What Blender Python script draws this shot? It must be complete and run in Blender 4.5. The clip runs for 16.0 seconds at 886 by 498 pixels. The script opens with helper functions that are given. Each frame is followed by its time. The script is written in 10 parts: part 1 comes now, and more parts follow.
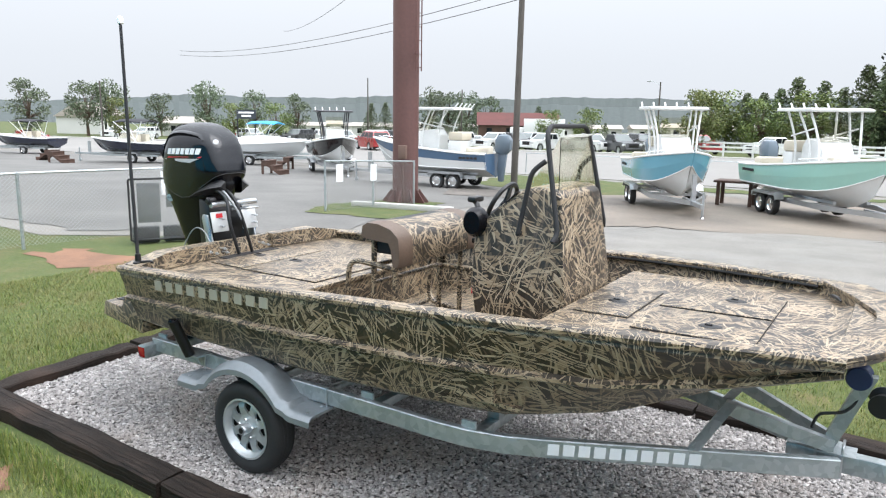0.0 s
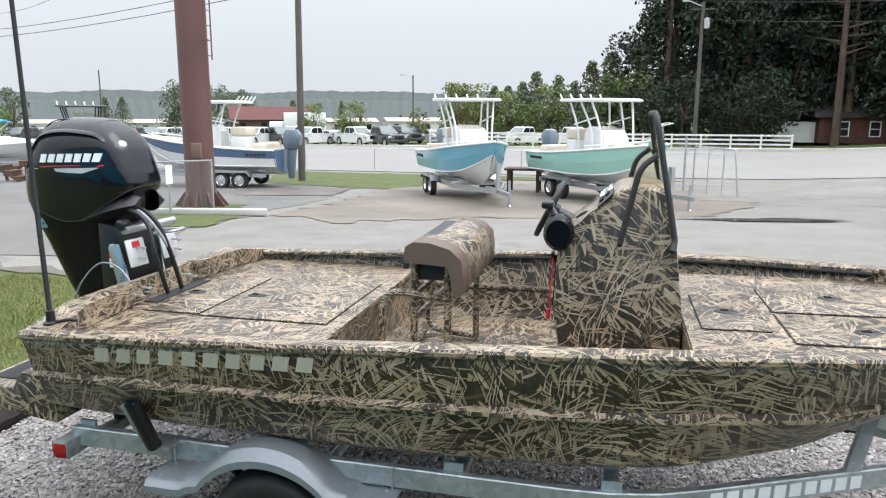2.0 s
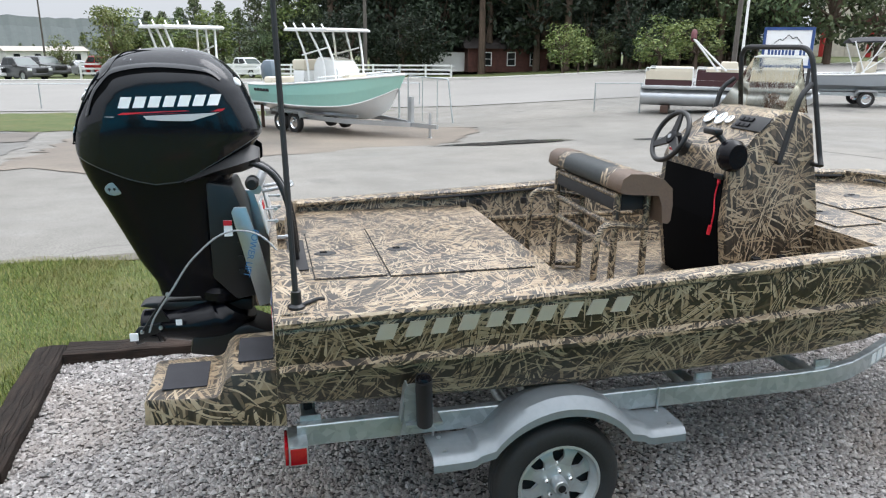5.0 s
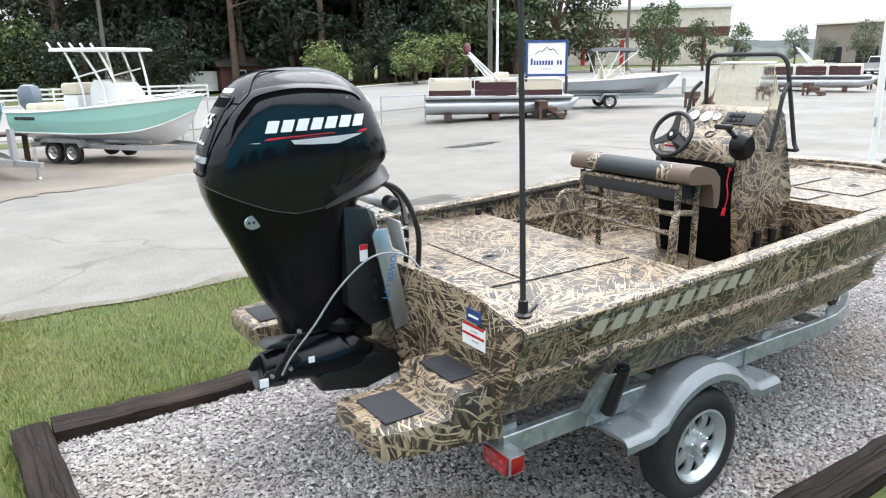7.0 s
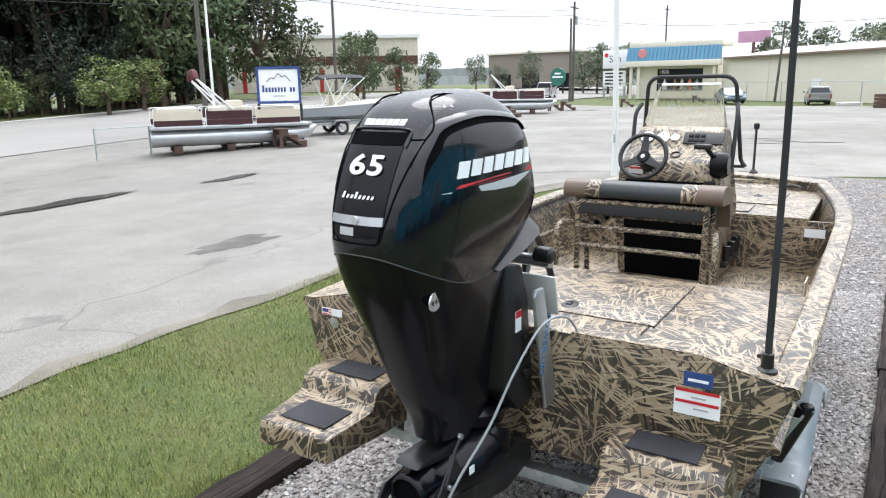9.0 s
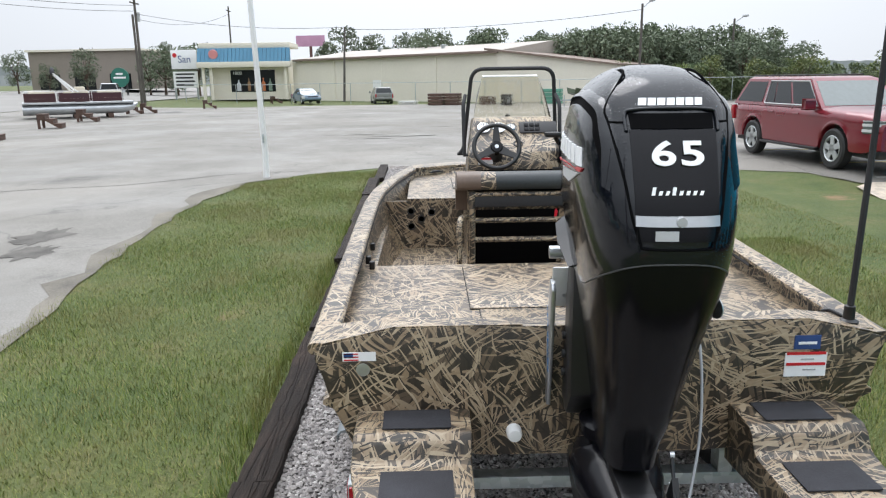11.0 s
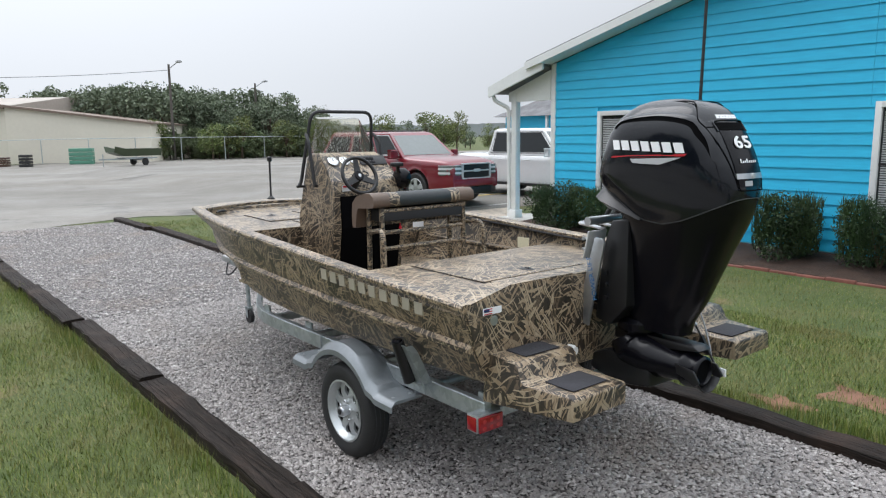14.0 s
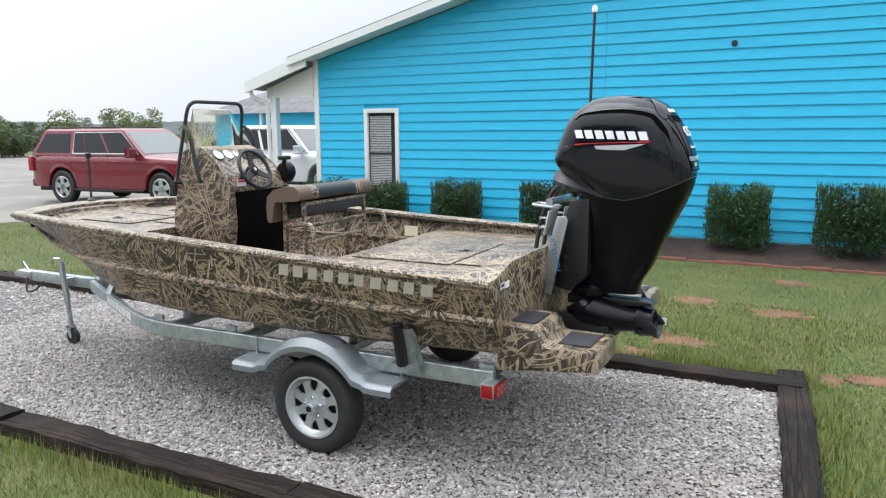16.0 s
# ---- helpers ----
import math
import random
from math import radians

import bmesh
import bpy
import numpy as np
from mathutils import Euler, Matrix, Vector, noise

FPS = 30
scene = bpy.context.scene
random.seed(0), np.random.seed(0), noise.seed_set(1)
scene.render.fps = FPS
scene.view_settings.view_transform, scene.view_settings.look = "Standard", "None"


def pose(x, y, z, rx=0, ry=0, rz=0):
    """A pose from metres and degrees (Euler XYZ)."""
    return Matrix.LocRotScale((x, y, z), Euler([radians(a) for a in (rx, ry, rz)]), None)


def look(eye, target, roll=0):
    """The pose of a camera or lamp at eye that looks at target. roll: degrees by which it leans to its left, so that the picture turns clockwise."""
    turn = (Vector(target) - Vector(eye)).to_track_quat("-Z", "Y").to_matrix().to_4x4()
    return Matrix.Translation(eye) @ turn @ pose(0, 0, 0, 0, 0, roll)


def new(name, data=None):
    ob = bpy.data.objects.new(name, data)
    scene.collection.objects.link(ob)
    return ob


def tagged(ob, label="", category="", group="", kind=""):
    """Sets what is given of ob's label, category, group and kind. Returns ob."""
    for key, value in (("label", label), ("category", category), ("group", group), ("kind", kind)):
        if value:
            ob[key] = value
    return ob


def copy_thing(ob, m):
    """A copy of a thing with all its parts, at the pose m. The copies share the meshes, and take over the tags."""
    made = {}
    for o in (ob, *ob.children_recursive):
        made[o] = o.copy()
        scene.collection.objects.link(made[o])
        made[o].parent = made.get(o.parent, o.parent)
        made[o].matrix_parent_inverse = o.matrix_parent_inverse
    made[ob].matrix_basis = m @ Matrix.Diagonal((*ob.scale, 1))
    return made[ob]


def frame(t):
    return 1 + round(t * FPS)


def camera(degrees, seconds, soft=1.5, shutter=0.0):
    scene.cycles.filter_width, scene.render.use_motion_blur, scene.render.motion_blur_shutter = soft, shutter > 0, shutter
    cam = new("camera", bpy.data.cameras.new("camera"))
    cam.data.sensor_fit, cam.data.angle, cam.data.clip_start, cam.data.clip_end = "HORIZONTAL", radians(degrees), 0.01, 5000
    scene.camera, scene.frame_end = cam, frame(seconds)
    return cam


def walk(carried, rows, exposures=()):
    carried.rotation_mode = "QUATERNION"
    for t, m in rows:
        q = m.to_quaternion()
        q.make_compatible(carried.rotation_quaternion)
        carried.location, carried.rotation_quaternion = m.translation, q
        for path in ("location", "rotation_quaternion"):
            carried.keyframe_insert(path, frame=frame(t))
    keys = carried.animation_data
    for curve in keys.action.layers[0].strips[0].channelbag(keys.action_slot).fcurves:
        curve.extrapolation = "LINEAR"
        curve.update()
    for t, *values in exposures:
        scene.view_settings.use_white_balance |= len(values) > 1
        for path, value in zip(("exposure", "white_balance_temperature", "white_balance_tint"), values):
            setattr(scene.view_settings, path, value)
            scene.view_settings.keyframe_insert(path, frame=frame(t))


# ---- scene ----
cam = camera(63.7, 16.0, soft=1.2)
PATH = [
    (0, (4.584, -3.956, 2.294), (3.513, -2.308, 1.929), 0.9),
    (0.5, (4.124, -3.926, 2.266), (3.192, -2.203, 1.9), 0.8),
    (1, (3.645, -3.882, 2.257), (2.868, -2.076, 1.887), 0.7),
    (1.5, (3.176, -3.841, 2.248), (2.56, -1.974, 1.881), 0.2),
    (2, (2.693, -3.78, 2.251), (2.239, -1.869, 1.875), 0.2),
    (2.5, (2.206, -3.752, 2.275), (1.903, -1.812, 1.896), 0.0),
    (3, (1.715, -3.732, 2.284), (1.578, -1.774, 1.902), -0.1),
    (3.5, (1.25, -3.693, 2.266), (1.278, -1.73, 1.883), -0.4),
    (4, (0.856, -3.702, 2.241), (1.038, -1.764, 1.779), -0.3),
    (4.2, (0.693, -3.709, 2.237), (0.933, -1.789, 1.733), 0.2),
    (6.3, (-1.151, -3.406, 2.249), (-0.303, -1.679, 1.701), -0.7),
    (6.5, (-1.315, -3.322, 2.241), (-0.402, -1.627, 1.701), -0.7),
    (7, (-1.678, -3.053, 2.233), (-0.607, -1.444, 1.723), -0.7),
    (7.5, (-1.994, -2.676, 2.219), (-0.761, -1.175, 1.742), -0.7),
    (8, (-2.237, -2.235, 2.226), (-0.859, -0.857, 1.774), -0.7),
    (8.5, (-2.4, -1.765, 2.226), (-0.878, -0.546, 1.781), -0.8),
    (8.7, (-2.441, -1.578, 2.233), (-0.872, -0.421, 1.785), -0.9),
    (10.8, (-2.517, 0.476, 2.191), (-0.573, 0.547, 1.73), -0.8),
    (11, (-2.522, 0.642, 2.185), (-0.577, 0.604, 1.72), -0.8),
    (11.5, (-2.523, 1.091, 2.153), (-0.598, 0.821, 1.685), -1.0),
    (12, (-2.577, 1.512, 2.116), (-0.689, 1.03, 1.668), -1.0),
    (12.5, (-2.613, 1.94, 2.1), (-0.782, 1.227, 1.727), -0.9),
    (13, (-2.599, 2.399, 2.087), (-0.845, 1.494, 1.767), -0.7),
    (13.5, (-2.592, 2.857, 2.07), (-0.931, 1.789, 1.756), -0.6),
    (14, (-2.568, 3.28, 2.054), (-1.03, 2.042, 1.735), -0.6),
    (14.5, (-2.485, 3.706, 2.02), (-1.084, 2.314, 1.701), -0.5),
    (15, (-2.264, 4.084, 2.016), (-1.035, 2.539, 1.694), -0.5),
    (15.5, (-1.901, 4.341, 2.004), (-0.844, 2.674, 1.68), -0.5),
    (16, (-1.429, 4.47, 2.015), (-0.542, 2.709, 1.687), -0.4),
]
walk(cam, [(t, look(eye, target, roll)) for t, eye, target, roll in PATH],
     [(t, e, 6350, 13) for t, e in ((0, 0.34), (2, 0.24), (3.5, 0.06), (4.2, 0.02), (6.3, 0.46), (7.5, 0.5), (8.5, 0.42), (10.8, -0.06), (12, -0.1), (13, -0.28), (14.5, -0.26), (16, 0.12))])

# ---- sky and light: a bright overcast day after rain ----
world = bpy.data.worlds.new("overcast")
scene.world = world
world.use_nodes = True
_n, _l = world.node_tree.nodes, world.node_tree.links
_n.clear()
_sky = _n.new("ShaderNodeTexSky")
_sky.sky_type, _sky.sun_disc = "NISHITA", False
_sky.sun_elevation, _sky.sun_rotation = radians(58), radians(73)
_hs = _n.new("ShaderNodeHueSaturation")
_hs.inputs["Saturation"].default_value = 0.12
_hs.inputs["Value"].default_value = 0.09
_mx = _n.new("ShaderNodeMix")
_mx.data_type = "RGBA"
_mx.inputs[0].default_value = 0.86
_mx.inputs[7].default_value = (0.79, 0.842, 0.875, 1)
_bg = _n.new("ShaderNodeBackground")
_tc, _sp = _n.new("ShaderNodeTexCoord"), _n.new("ShaderNodeSeparateXYZ")
_up, _st = _n.new("ShaderNodeClamp"), _n.new("ShaderNodeMath")
_st.operation = "MULTIPLY_ADD"
_st.inputs[1].default_value, _st.inputs[2].default_value = 3.4, 0.85
_l.new(_tc.outputs["Generated"], _sp.inputs[0])
_l.new(_sp.outputs[2], _up.inputs["Value"])
_sq = _n.new("ShaderNodeMath")
_sq.operation = "POWER"
_sq.inputs[1].default_value = 1.8
_l.new(_up.outputs[0], _sq.inputs[0])
_l.new(_sq.outputs[0], _st.inputs[0])
# the veiled sun brightens one side of the cloud
_dt, _lb, _ad = _n.new("ShaderNodeVectorMath"), _n.new("ShaderNodeMath"), _n.new("ShaderNodeMath")
_dt.operation, _lb.operation, _ad.operation = "DOT_PRODUCT", "POWER", "MULTIPLY_ADD"
_dt.inputs[1].default_value = (0.905, -0.10, 0.413)
_cl = _n.new("ShaderNodeClamp")
_lb.inputs[1].default_value, _ad.inputs[1].default_value = 3.0, 0.55
_l.new(_tc.outputs["Generated"], _dt.inputs[0])
_l.new(_dt.outputs["Value"], _cl.inputs["Value"])
_l.new(_cl.outputs[0], _lb.inputs[0])
_l.new(_lb.outputs[0], _ad.inputs[0])
_l.new(_st.outputs[0], _ad.inputs[2])
_l.new(_ad.outputs[0], _bg.inputs["Strength"])
_wo = _n.new("ShaderNodeOutputWorld")
_l.new(_sky.outputs[0], _hs.inputs["Color"])
_l.new(_hs.outputs[0], _mx.inputs[6])
_l.new(_mx.outputs[2], _bg.inputs["Color"])
_l.new(_bg.outputs[0], _wo.inputs["Surface"])
sun = new("sun", bpy.data.lights.new("sun", "SUN"))
sun.data.energy, sun.data.angle, sun.data.color = 1.4, radians(40), (1, 0.99, 0.97)
sun.matrix_world = look((17, 5, 29), (0, 0, 0))


# ---- building blocks ----
def bm_new():
    return bmesh.new()


def box(bm, x0, x1, y0, y1, z0, z1, bev=0.0, m=None):
    """A box, its edges rounded by bev, turned by m."""
    c = bmesh.ops.create_cube(bm, size=1)["verts"]
    for v in c:
        v.co = Vector(((x0 + x1) / 2 + v.co.x * (x1 - x0), (y0 + y1) / 2 + v.co.y * (y1 - y0), (z0 + z1) / 2 + v.co.z * (z1 - z0)))
    if bev:
        es = list({e for v in c for e in v.link_edges})
        c = bmesh.ops.bevel(bm, geom=es, offset=bev, segments=2, affect="EDGES", profile=0.5)["verts"]
    if m is not None:
        bmesh.ops.transform(bm, matrix=m, verts=list(c))
    return bm


def loft(bm, rings, closed=True, cap=True):
    """Skin over rings of points; closed: each ring is a loop."""
    vs = [[bm.verts.new(p) for p in r] for r in rings]
    n = len(rings[0])
    for a, b in zip(vs, vs[1:]):
        for i in range(n if closed else n - 1):
            j = (i + 1) % n
            try:
                bm.faces.new((a[i], a[j], b[j], b[i]))
            except ValueError:
                pass
    if cap and closed:
        for r in (vs[0][::-1], vs[-1]):
            try:
                bm.faces.new(r)
            except ValueError:
                pass
    return bm


def tube(bm, pts, r, n=10, loop=False, cap=True):
    """A round bar along points; r a number or one per point."""
    pts = [Vector([float(q) for q in p]) for p in pts]
    k = len(pts)
    rs = [float(q) for q in r] if isinstance(r, (list, tuple)) else [float(r)] * k
    rings, up = [], None
    for i, p in enumerate(pts):
        a = pts[(i - 1) % k] if (loop or i) else p
        b = pts[(i + 1) % k] if (loop or i < k - 1) else p
        d = (b - a).normalized()
        if up is None:
            up = Vector((0, 0, 1)) if abs(d.z) < 0.9 else Vector((1, 0, 0))
        s = d.cross(up).normalized()
        up = s.cross(d).normalized()
        rings.append([p + rs[i] * (s * math.cos(2 * math.pi * j / n) + up * math.sin(2 * math.pi * j / n)) for j in range(n)])
    if loop:
        rings.append(rings[0])
    loft(bm, rings, True, cap and not loop)
    if loop:
        bmesh.ops.remove_doubles(bm, verts=bm.verts, dist=1e-5)
    return bm


def smooth(pts, per=6, loop=False):
    """A smooth curve through points (Catmull-Rom)."""
    P = [Vector(p) for p in pts]
    n, out = len(P), []
    for i in range(n if loop else n - 1):
        if loop:
            a, b, c, d = P[i - 1], P[i], P[(i + 1) % n], P[(i + 2) % n]
        else:
            a, b, c, d = P[max(i - 1, 0)], P[i], P[i + 1], P[min(i + 2, n - 1)]
        for j in range(per):
            t = j / per
            out.append(0.5 * (2 * b + (c - a) * t + (2 * a - 5 * b + 4 * c - d) * t * t + (3 * b - a - 3 * c + d) * t ** 3))
    if not loop:
        out.append(P[-1])
    return out


def fillet(pts, r=0.06, per=5):
    """A polyline with its corners rounded."""
    P = [Vector(p) for p in pts]
    out = [P[0]]
    for a, b, c in zip(P, P[1:], P[2:]):
        u, v = (a - b), (c - b)
        q = min(r, u.length * 0.48, v.length * 0.48)
        p0, p1 = b + u.normalized() * q, b + v.normalized() * q
        for j in range(per + 1):
            t = j / per
            out.append(p0 * (1 - t) ** 2 + b * 2 * t * (1 - t) + p1 * t * t)
    return out + [P[-1]]


def prism(bm, poly, axis, a, b, bev=0.0):
    """A flat outline pushed through from a to b along an axis. The outline's pairs are the two other axes, in order."""
    def at(p, q):
        return {"x": (q, p[0], p[1]), "y": (p[0], q, p[1]), "z": (p[0], p[1], q)}[axis]
    n0 = len(bm.verts)
    va = [bm.verts.new(at(p, a)) for p in poly]
    vb = [bm.verts.new(at(p, b)) for p in poly]
    n = len(poly)
    fs = [bm.faces.new(va), bm.faces.new(vb[::-1])]
    for i in range(n):
        fs.append(bm.faces.new((va[i], vb[i], vb[(i + 1) % n], va[(i + 1) % n])))
    bmesh.ops.recalc_face_normals(bm, faces=fs)
    if bev:
        bmesh.ops.bevel(bm, geom=list({e for f in fs for e in f.edges}), offset=bev, segments=2, affect="EDGES", profile=0.5)
    return bm


def lathe(bm, prof, n=32, axis="y", at=(0, 0, 0), cap=True):
    """A turned form: prof is pairs of radius and place along the axis."""
    o = Vector(at)
    rings = []
    for r, h in prof:
        ring = []
        for i in range(n):
            a = 2 * math.pi * i / n
            c, s = r * math.cos(a), r * math.sin(a)
            ring.append(o + Vector({"x": (h, c, s), "y": (c, h, s), "z": (c, s, h)}[axis]))
        rings.append(ring)
    loft(bm, rings, True, cap)
    return bm


def mesh_of(name, bm, mat, shade=None):
    bmesh.ops.recalc_face_normals(bm, faces=bm.faces)
    me = bpy.data.meshes.new(name)
    uv = bm.loops.layers.uv.new("flat")
    for f in bm.faces:
        n = f.normal
        k = max(range(3), key=lambda i: abs(n[i]))
        for lp in f.loops:
            c = lp.vert.co
            lp[uv].uv = ((c.y, c.z), (c.x + 3.7, c.z + 1.3), (c.x, c.y + 5.1))[k]
    bm.to_mesh(me)
    bm.free()
    me.materials.append(mat)
    if shade:
        me.shade_smooth()
        me.set_sharp_from_angle(angle=radians(shade))
    return me


def part(name, bm, mat, parent, label="", shade=35):
    """One mesh of a thing, under it."""
    ob = new(name, mesh_of(name, bm, mat, shade))
    ob.parent = parent
    if label:
        tagged(ob, label)
    return ob


def thing(name, label, category, group="", at=None, kind=""):
    ob = new(name)
    ob.empty_display_size = 0.2
    if at is not None:
        ob.matrix_world = at
    return tagged(ob, label, category, group, kind)


def solid(name, bm, mat, label, category="", group="", kind="", at=None, shade=35):
    """A thing of one mesh."""
    ob = new(name, mesh_of(name, bm, mat, shade))
    if at is not None:
        ob.matrix_world = at
    return tagged(ob, label, category, group, kind)


# ---- materials ----
class M:
    """A small writer of node materials."""

    def __init__(self, name):
        self.mat = bpy.data.materials.new(name)
        self.mat.use_nodes = True
        self.t = self.mat.node_tree
        self.p = self.t.nodes["Principled BSDF"]

    def node(self, kind, **kw):
        return self.t.nodes.new("ShaderNode" + kind)

    def link(self, a, b):
        self.t.links.new(a, b)

    def coord(self, what="Object", scale=(1, 1, 1)):
        c, m = self.node("TexCoord"), self.node("Mapping")
        m.inputs["Scale"].default_value = scale
        self.link(c.outputs[what], m.inputs["Vector"])
        return m.outputs[0]

    def noise(self, vec, scale, detail=4, rough=0.55):
        n = self.node("TexNoise")
        n.inputs["Scale"].default_value, n.inputs["Detail"].default_value, n.inputs["Roughness"].default_value = scale, detail, rough
        self.link(vec, n.inputs["Vector"])
        return n.outputs["Fac"]

    def voro(self, vec, scale, feature="F1", out="Distance", dims="3D"):
        n = self.node("TexVoronoi")
        n.feature, n.voronoi_dimensions = feature, dims
        n.inputs["Scale"].default_value = scale
        self.link(vec, n.inputs["Vector"])
        return n.outputs[out]

    def ramp(self, fac, stops):
        n = self.node("ValToRGB")
        while len(n.color_ramp.elements) < len(stops):
            n.color_ramp.elements.new(0.5)
        for e, (p, c) in zip(n.color_ramp.elements, stops):
            e.position = p
            e.color = (*c, 1) if isinstance(c, tuple) else (c, c, c, 1)
        self.link(fac, n.inputs[0])
        return n.outputs[0]

    def mix(self, fac, a, b, how="MIX"):
        n = self.node("Mix")
        n.data_type, n.blend_type = "RGBA", how
        for k, v in ((0, fac), (6, a), (7, b)):
            if isinstance(v, (int, float)):
                n.inputs[k].default_value = v
            elif isinstance(v, tuple):
                n.inputs[k].default_value = (*v, 1)
            else:
                self.link(v, n.inputs[k])
        return n.outputs[2]

    def math(self, op, a, b=0.0, c=0.0):
        n = self.node("Math")
        n.operation = op
        for k, v in enumerate((a, b, c)):
            if isinstance(v, (int, float)):
                n.inputs[k].default_value = v
            else:
                self.link(v, n.inputs[k])
        return n.outputs[0]

    def bump(self, h, dist=0.01, strength=0.5):
        n = self.node("Bump")
        n.inputs["Strength"].default_value, n.inputs["Distance"].default_value = strength, dist
        self.link(h, n.inputs["Height"])
        self.link(n.outputs[0], self.p.inputs["Normal"])

    def set(self, **kw):
        for k, v in kw.items():
            k = {"col": "Base Color", "rough": "Roughness", "metal": "Metallic", "coat": "Coat Weight", "spec": "Specular IOR Level", "alpha": "Alpha", "trans": "Transmission Weight", "ior": "IOR"}[k]
            if isinstance(v, (int, float)):
                self.p.inputs[k].default_value = v
            elif isinstance(v, tuple):
                self.p.inputs[k].default_value = (*v, 1)
            else:
                self.link(v, self.p.inputs[k])
        return self


def plain(name, col, rough=0.5, metal=0.0, var=0.15, scale=6.0, coat=0.0, bump=0.0, spec=0.5):
    """A surface of one colour with soft stains, fine grain and uneven gloss."""
    m = M(name)
    v = m.coord()
    big, fine = m.noise(v, scale * 0.3, 3), m.noise(v, scale * 9, 3)
    f = m.math("ADD", m.math("MULTIPLY", big, 0.7), m.math("MULTIPLY", fine, 0.3))
    lo, hi = tuple(max(0, c * (1 - var)) for c in col), tuple(min(1, c * (1 + var)) for c in col)
    c = m.ramp(f, [(0.3, lo), (0.7, hi)])
    m.set(col=c, metal=metal, coat=coat, spec=spec)
    m.set(rough=m.math("ADD", rough - 0.06, m.math("MULTIPLY", big, 0.12)))
    if bump:
        m.bump(fine, bump, 0.6)
    return m.mat


def camo_material():
    """Printed marsh-grass camouflage: long bent tan blades in fans and drifts over dark umber."""
    m = M("marsh_camouflage")
    uv = m.node("TexCoord").outputs["UV"]
    wob = m.node("TexNoise")
    wob.noise_dimensions = "2D"
    wob.inputs["Scale"].default_value, wob.inputs["Detail"].default_value = 3.2, 1.5
    m.link(uv, wob.inputs["Vector"])
    off = m.node("VectorMath")
    off.operation = "MULTIPLY_ADD"
    m.link(wob.outputs["Color"], off.inputs[0])
    off.inputs[1].default_value = (0.10, 0.10, 0)
    m.link(uv, off.inputs[2])
    streak = m.node("Mapping")
    streak.inputs["Scale"].default_value = (26, 3, 1)
    m.link(off.outputs[0], streak.inputs["Vector"])
    base = m.ramp(m.noise(streak.outputs[0], 1.0, 4, 0.6), [(0.34, (0.013, 0.0092, 0.006)), (0.55, (0.03, 0.0215, 0.0135)), (0.74, (0.07, 0.051, 0.031))])
    col = base
    drift = m.ramp(m.noise(off.outputs[0], 2.1, 2, 0.5), [(0.36, 0.80), (0.53, 1.10)])
    dark = ((0.012, 0.009, 0.006), (0.026, 0.019, 0.012))
    dim = ((0.066, 0.046, 0.028), (0.122, 0.087, 0.054))
    tan = ((0.228, 0.163, 0.098), (0.315, 0.233, 0.147))
    pale = ((0.30, 0.230, 0.148), (0.42, 0.335, 0.228))
    for k, (cells, across, along, wide, tone, fan, share) in enumerate((
            (2.4, 36, 2.4, 0.30, dim, False, 0.75),
            (1.9, 34, 3.8, 0.27, tan, True, 0.85),
            (2.5, 42, 1.9, 0.24, tan, False, 0.66),
            (2.3, 46, 2.3, 0.21, dark, False, 0.75),
            (2.1, 46, 4.0, 0.22, pale, True, 0.70),
            (2.8, 62, 2.2, 0.23, pale, False, 0.56),
            (2.6, 70, 2.6, 0.16, dark, False, 0.60),
            (2.2, 74, 2.0, 0.20, pale, False, 0.40))):
        sh = m.node("Mapping")
        sh.inputs["Location"].default_value = (1.7 * k, 3.1 * k, 0)
        sh.inputs["Scale"].default_value = (1.14, 1.14, 1)
        m.link(off.outputs[0], sh.inputs["Vector"])
        vo = m.node("TexVoronoi")
        vo.voronoi_dimensions = "2D"
        vo.inputs["Scale"].default_value = cells
        m.link(sh.outputs[0], vo.inputs["Vector"])
        sep = m.node("SeparateColor")
        m.link(vo.outputs["Color"], sep.inputs[0])
        n = m.node("TexVoronoi")
        n.voronoi_dimensions = "2D"
        n.inputs["Scale"].default_value = 1
        if fan:
            # blades spread from the root of each clump
            rel, rs, cb = m.node("VectorMath"), m.node("SeparateXYZ"), m.node("CombineXYZ")
            rel.operation = "SUBTRACT"
            m.link(sh.outputs[0], rel.inputs[0])
            m.link(vo.outputs["Position"], rel.inputs[1])
            m.link(rel.outputs[0], rs.inputs[0])
            m.link(m.math("MULTIPLY", m.math("ARCTAN2", rs.outputs[0], rs.outputs[1]), across / 6.283), cb.inputs[0])
            m.link(m.math("MULTIPLY_ADD", vo.outputs["Distance"], along / cells, m.math("MULTIPLY", sep.outputs[0], 30.0)), cb.inputs[1])
            m.link(cb.outputs[0], n.inputs["Vector"])
        else:
            rot, st = m.node("VectorRotate"), m.node("Mapping")
            rot.rotation_type = "Z_AXIS"
            m.link(sh.outputs[0], rot.inputs["Vector"])
            m.link(m.math("MULTIPLY", sep.outputs[0], 6.283), rot.inputs["Angle"])
            st.inputs["Scale"].default_value = (across, along, 1)
            m.link(rot.outputs[0], st.inputs["Vector"])
            m.link(st.outputs[0], n.inputs["Vector"])
        tint = m.node("SeparateColor")
        m.link(n.outputs["Color"], tint.inputs[0])
        # a share of the blades, each of its own width
        reach = m.math("MULTIPLY", m.math("LESS_THAN", tint.outputs[0], share), m.math("MULTIPLY_ADD", tint.outputs[2], 0.12, wide - 0.02))
        if tone is not dark:
            reach = m.math("MULTIPLY", reach, drift)
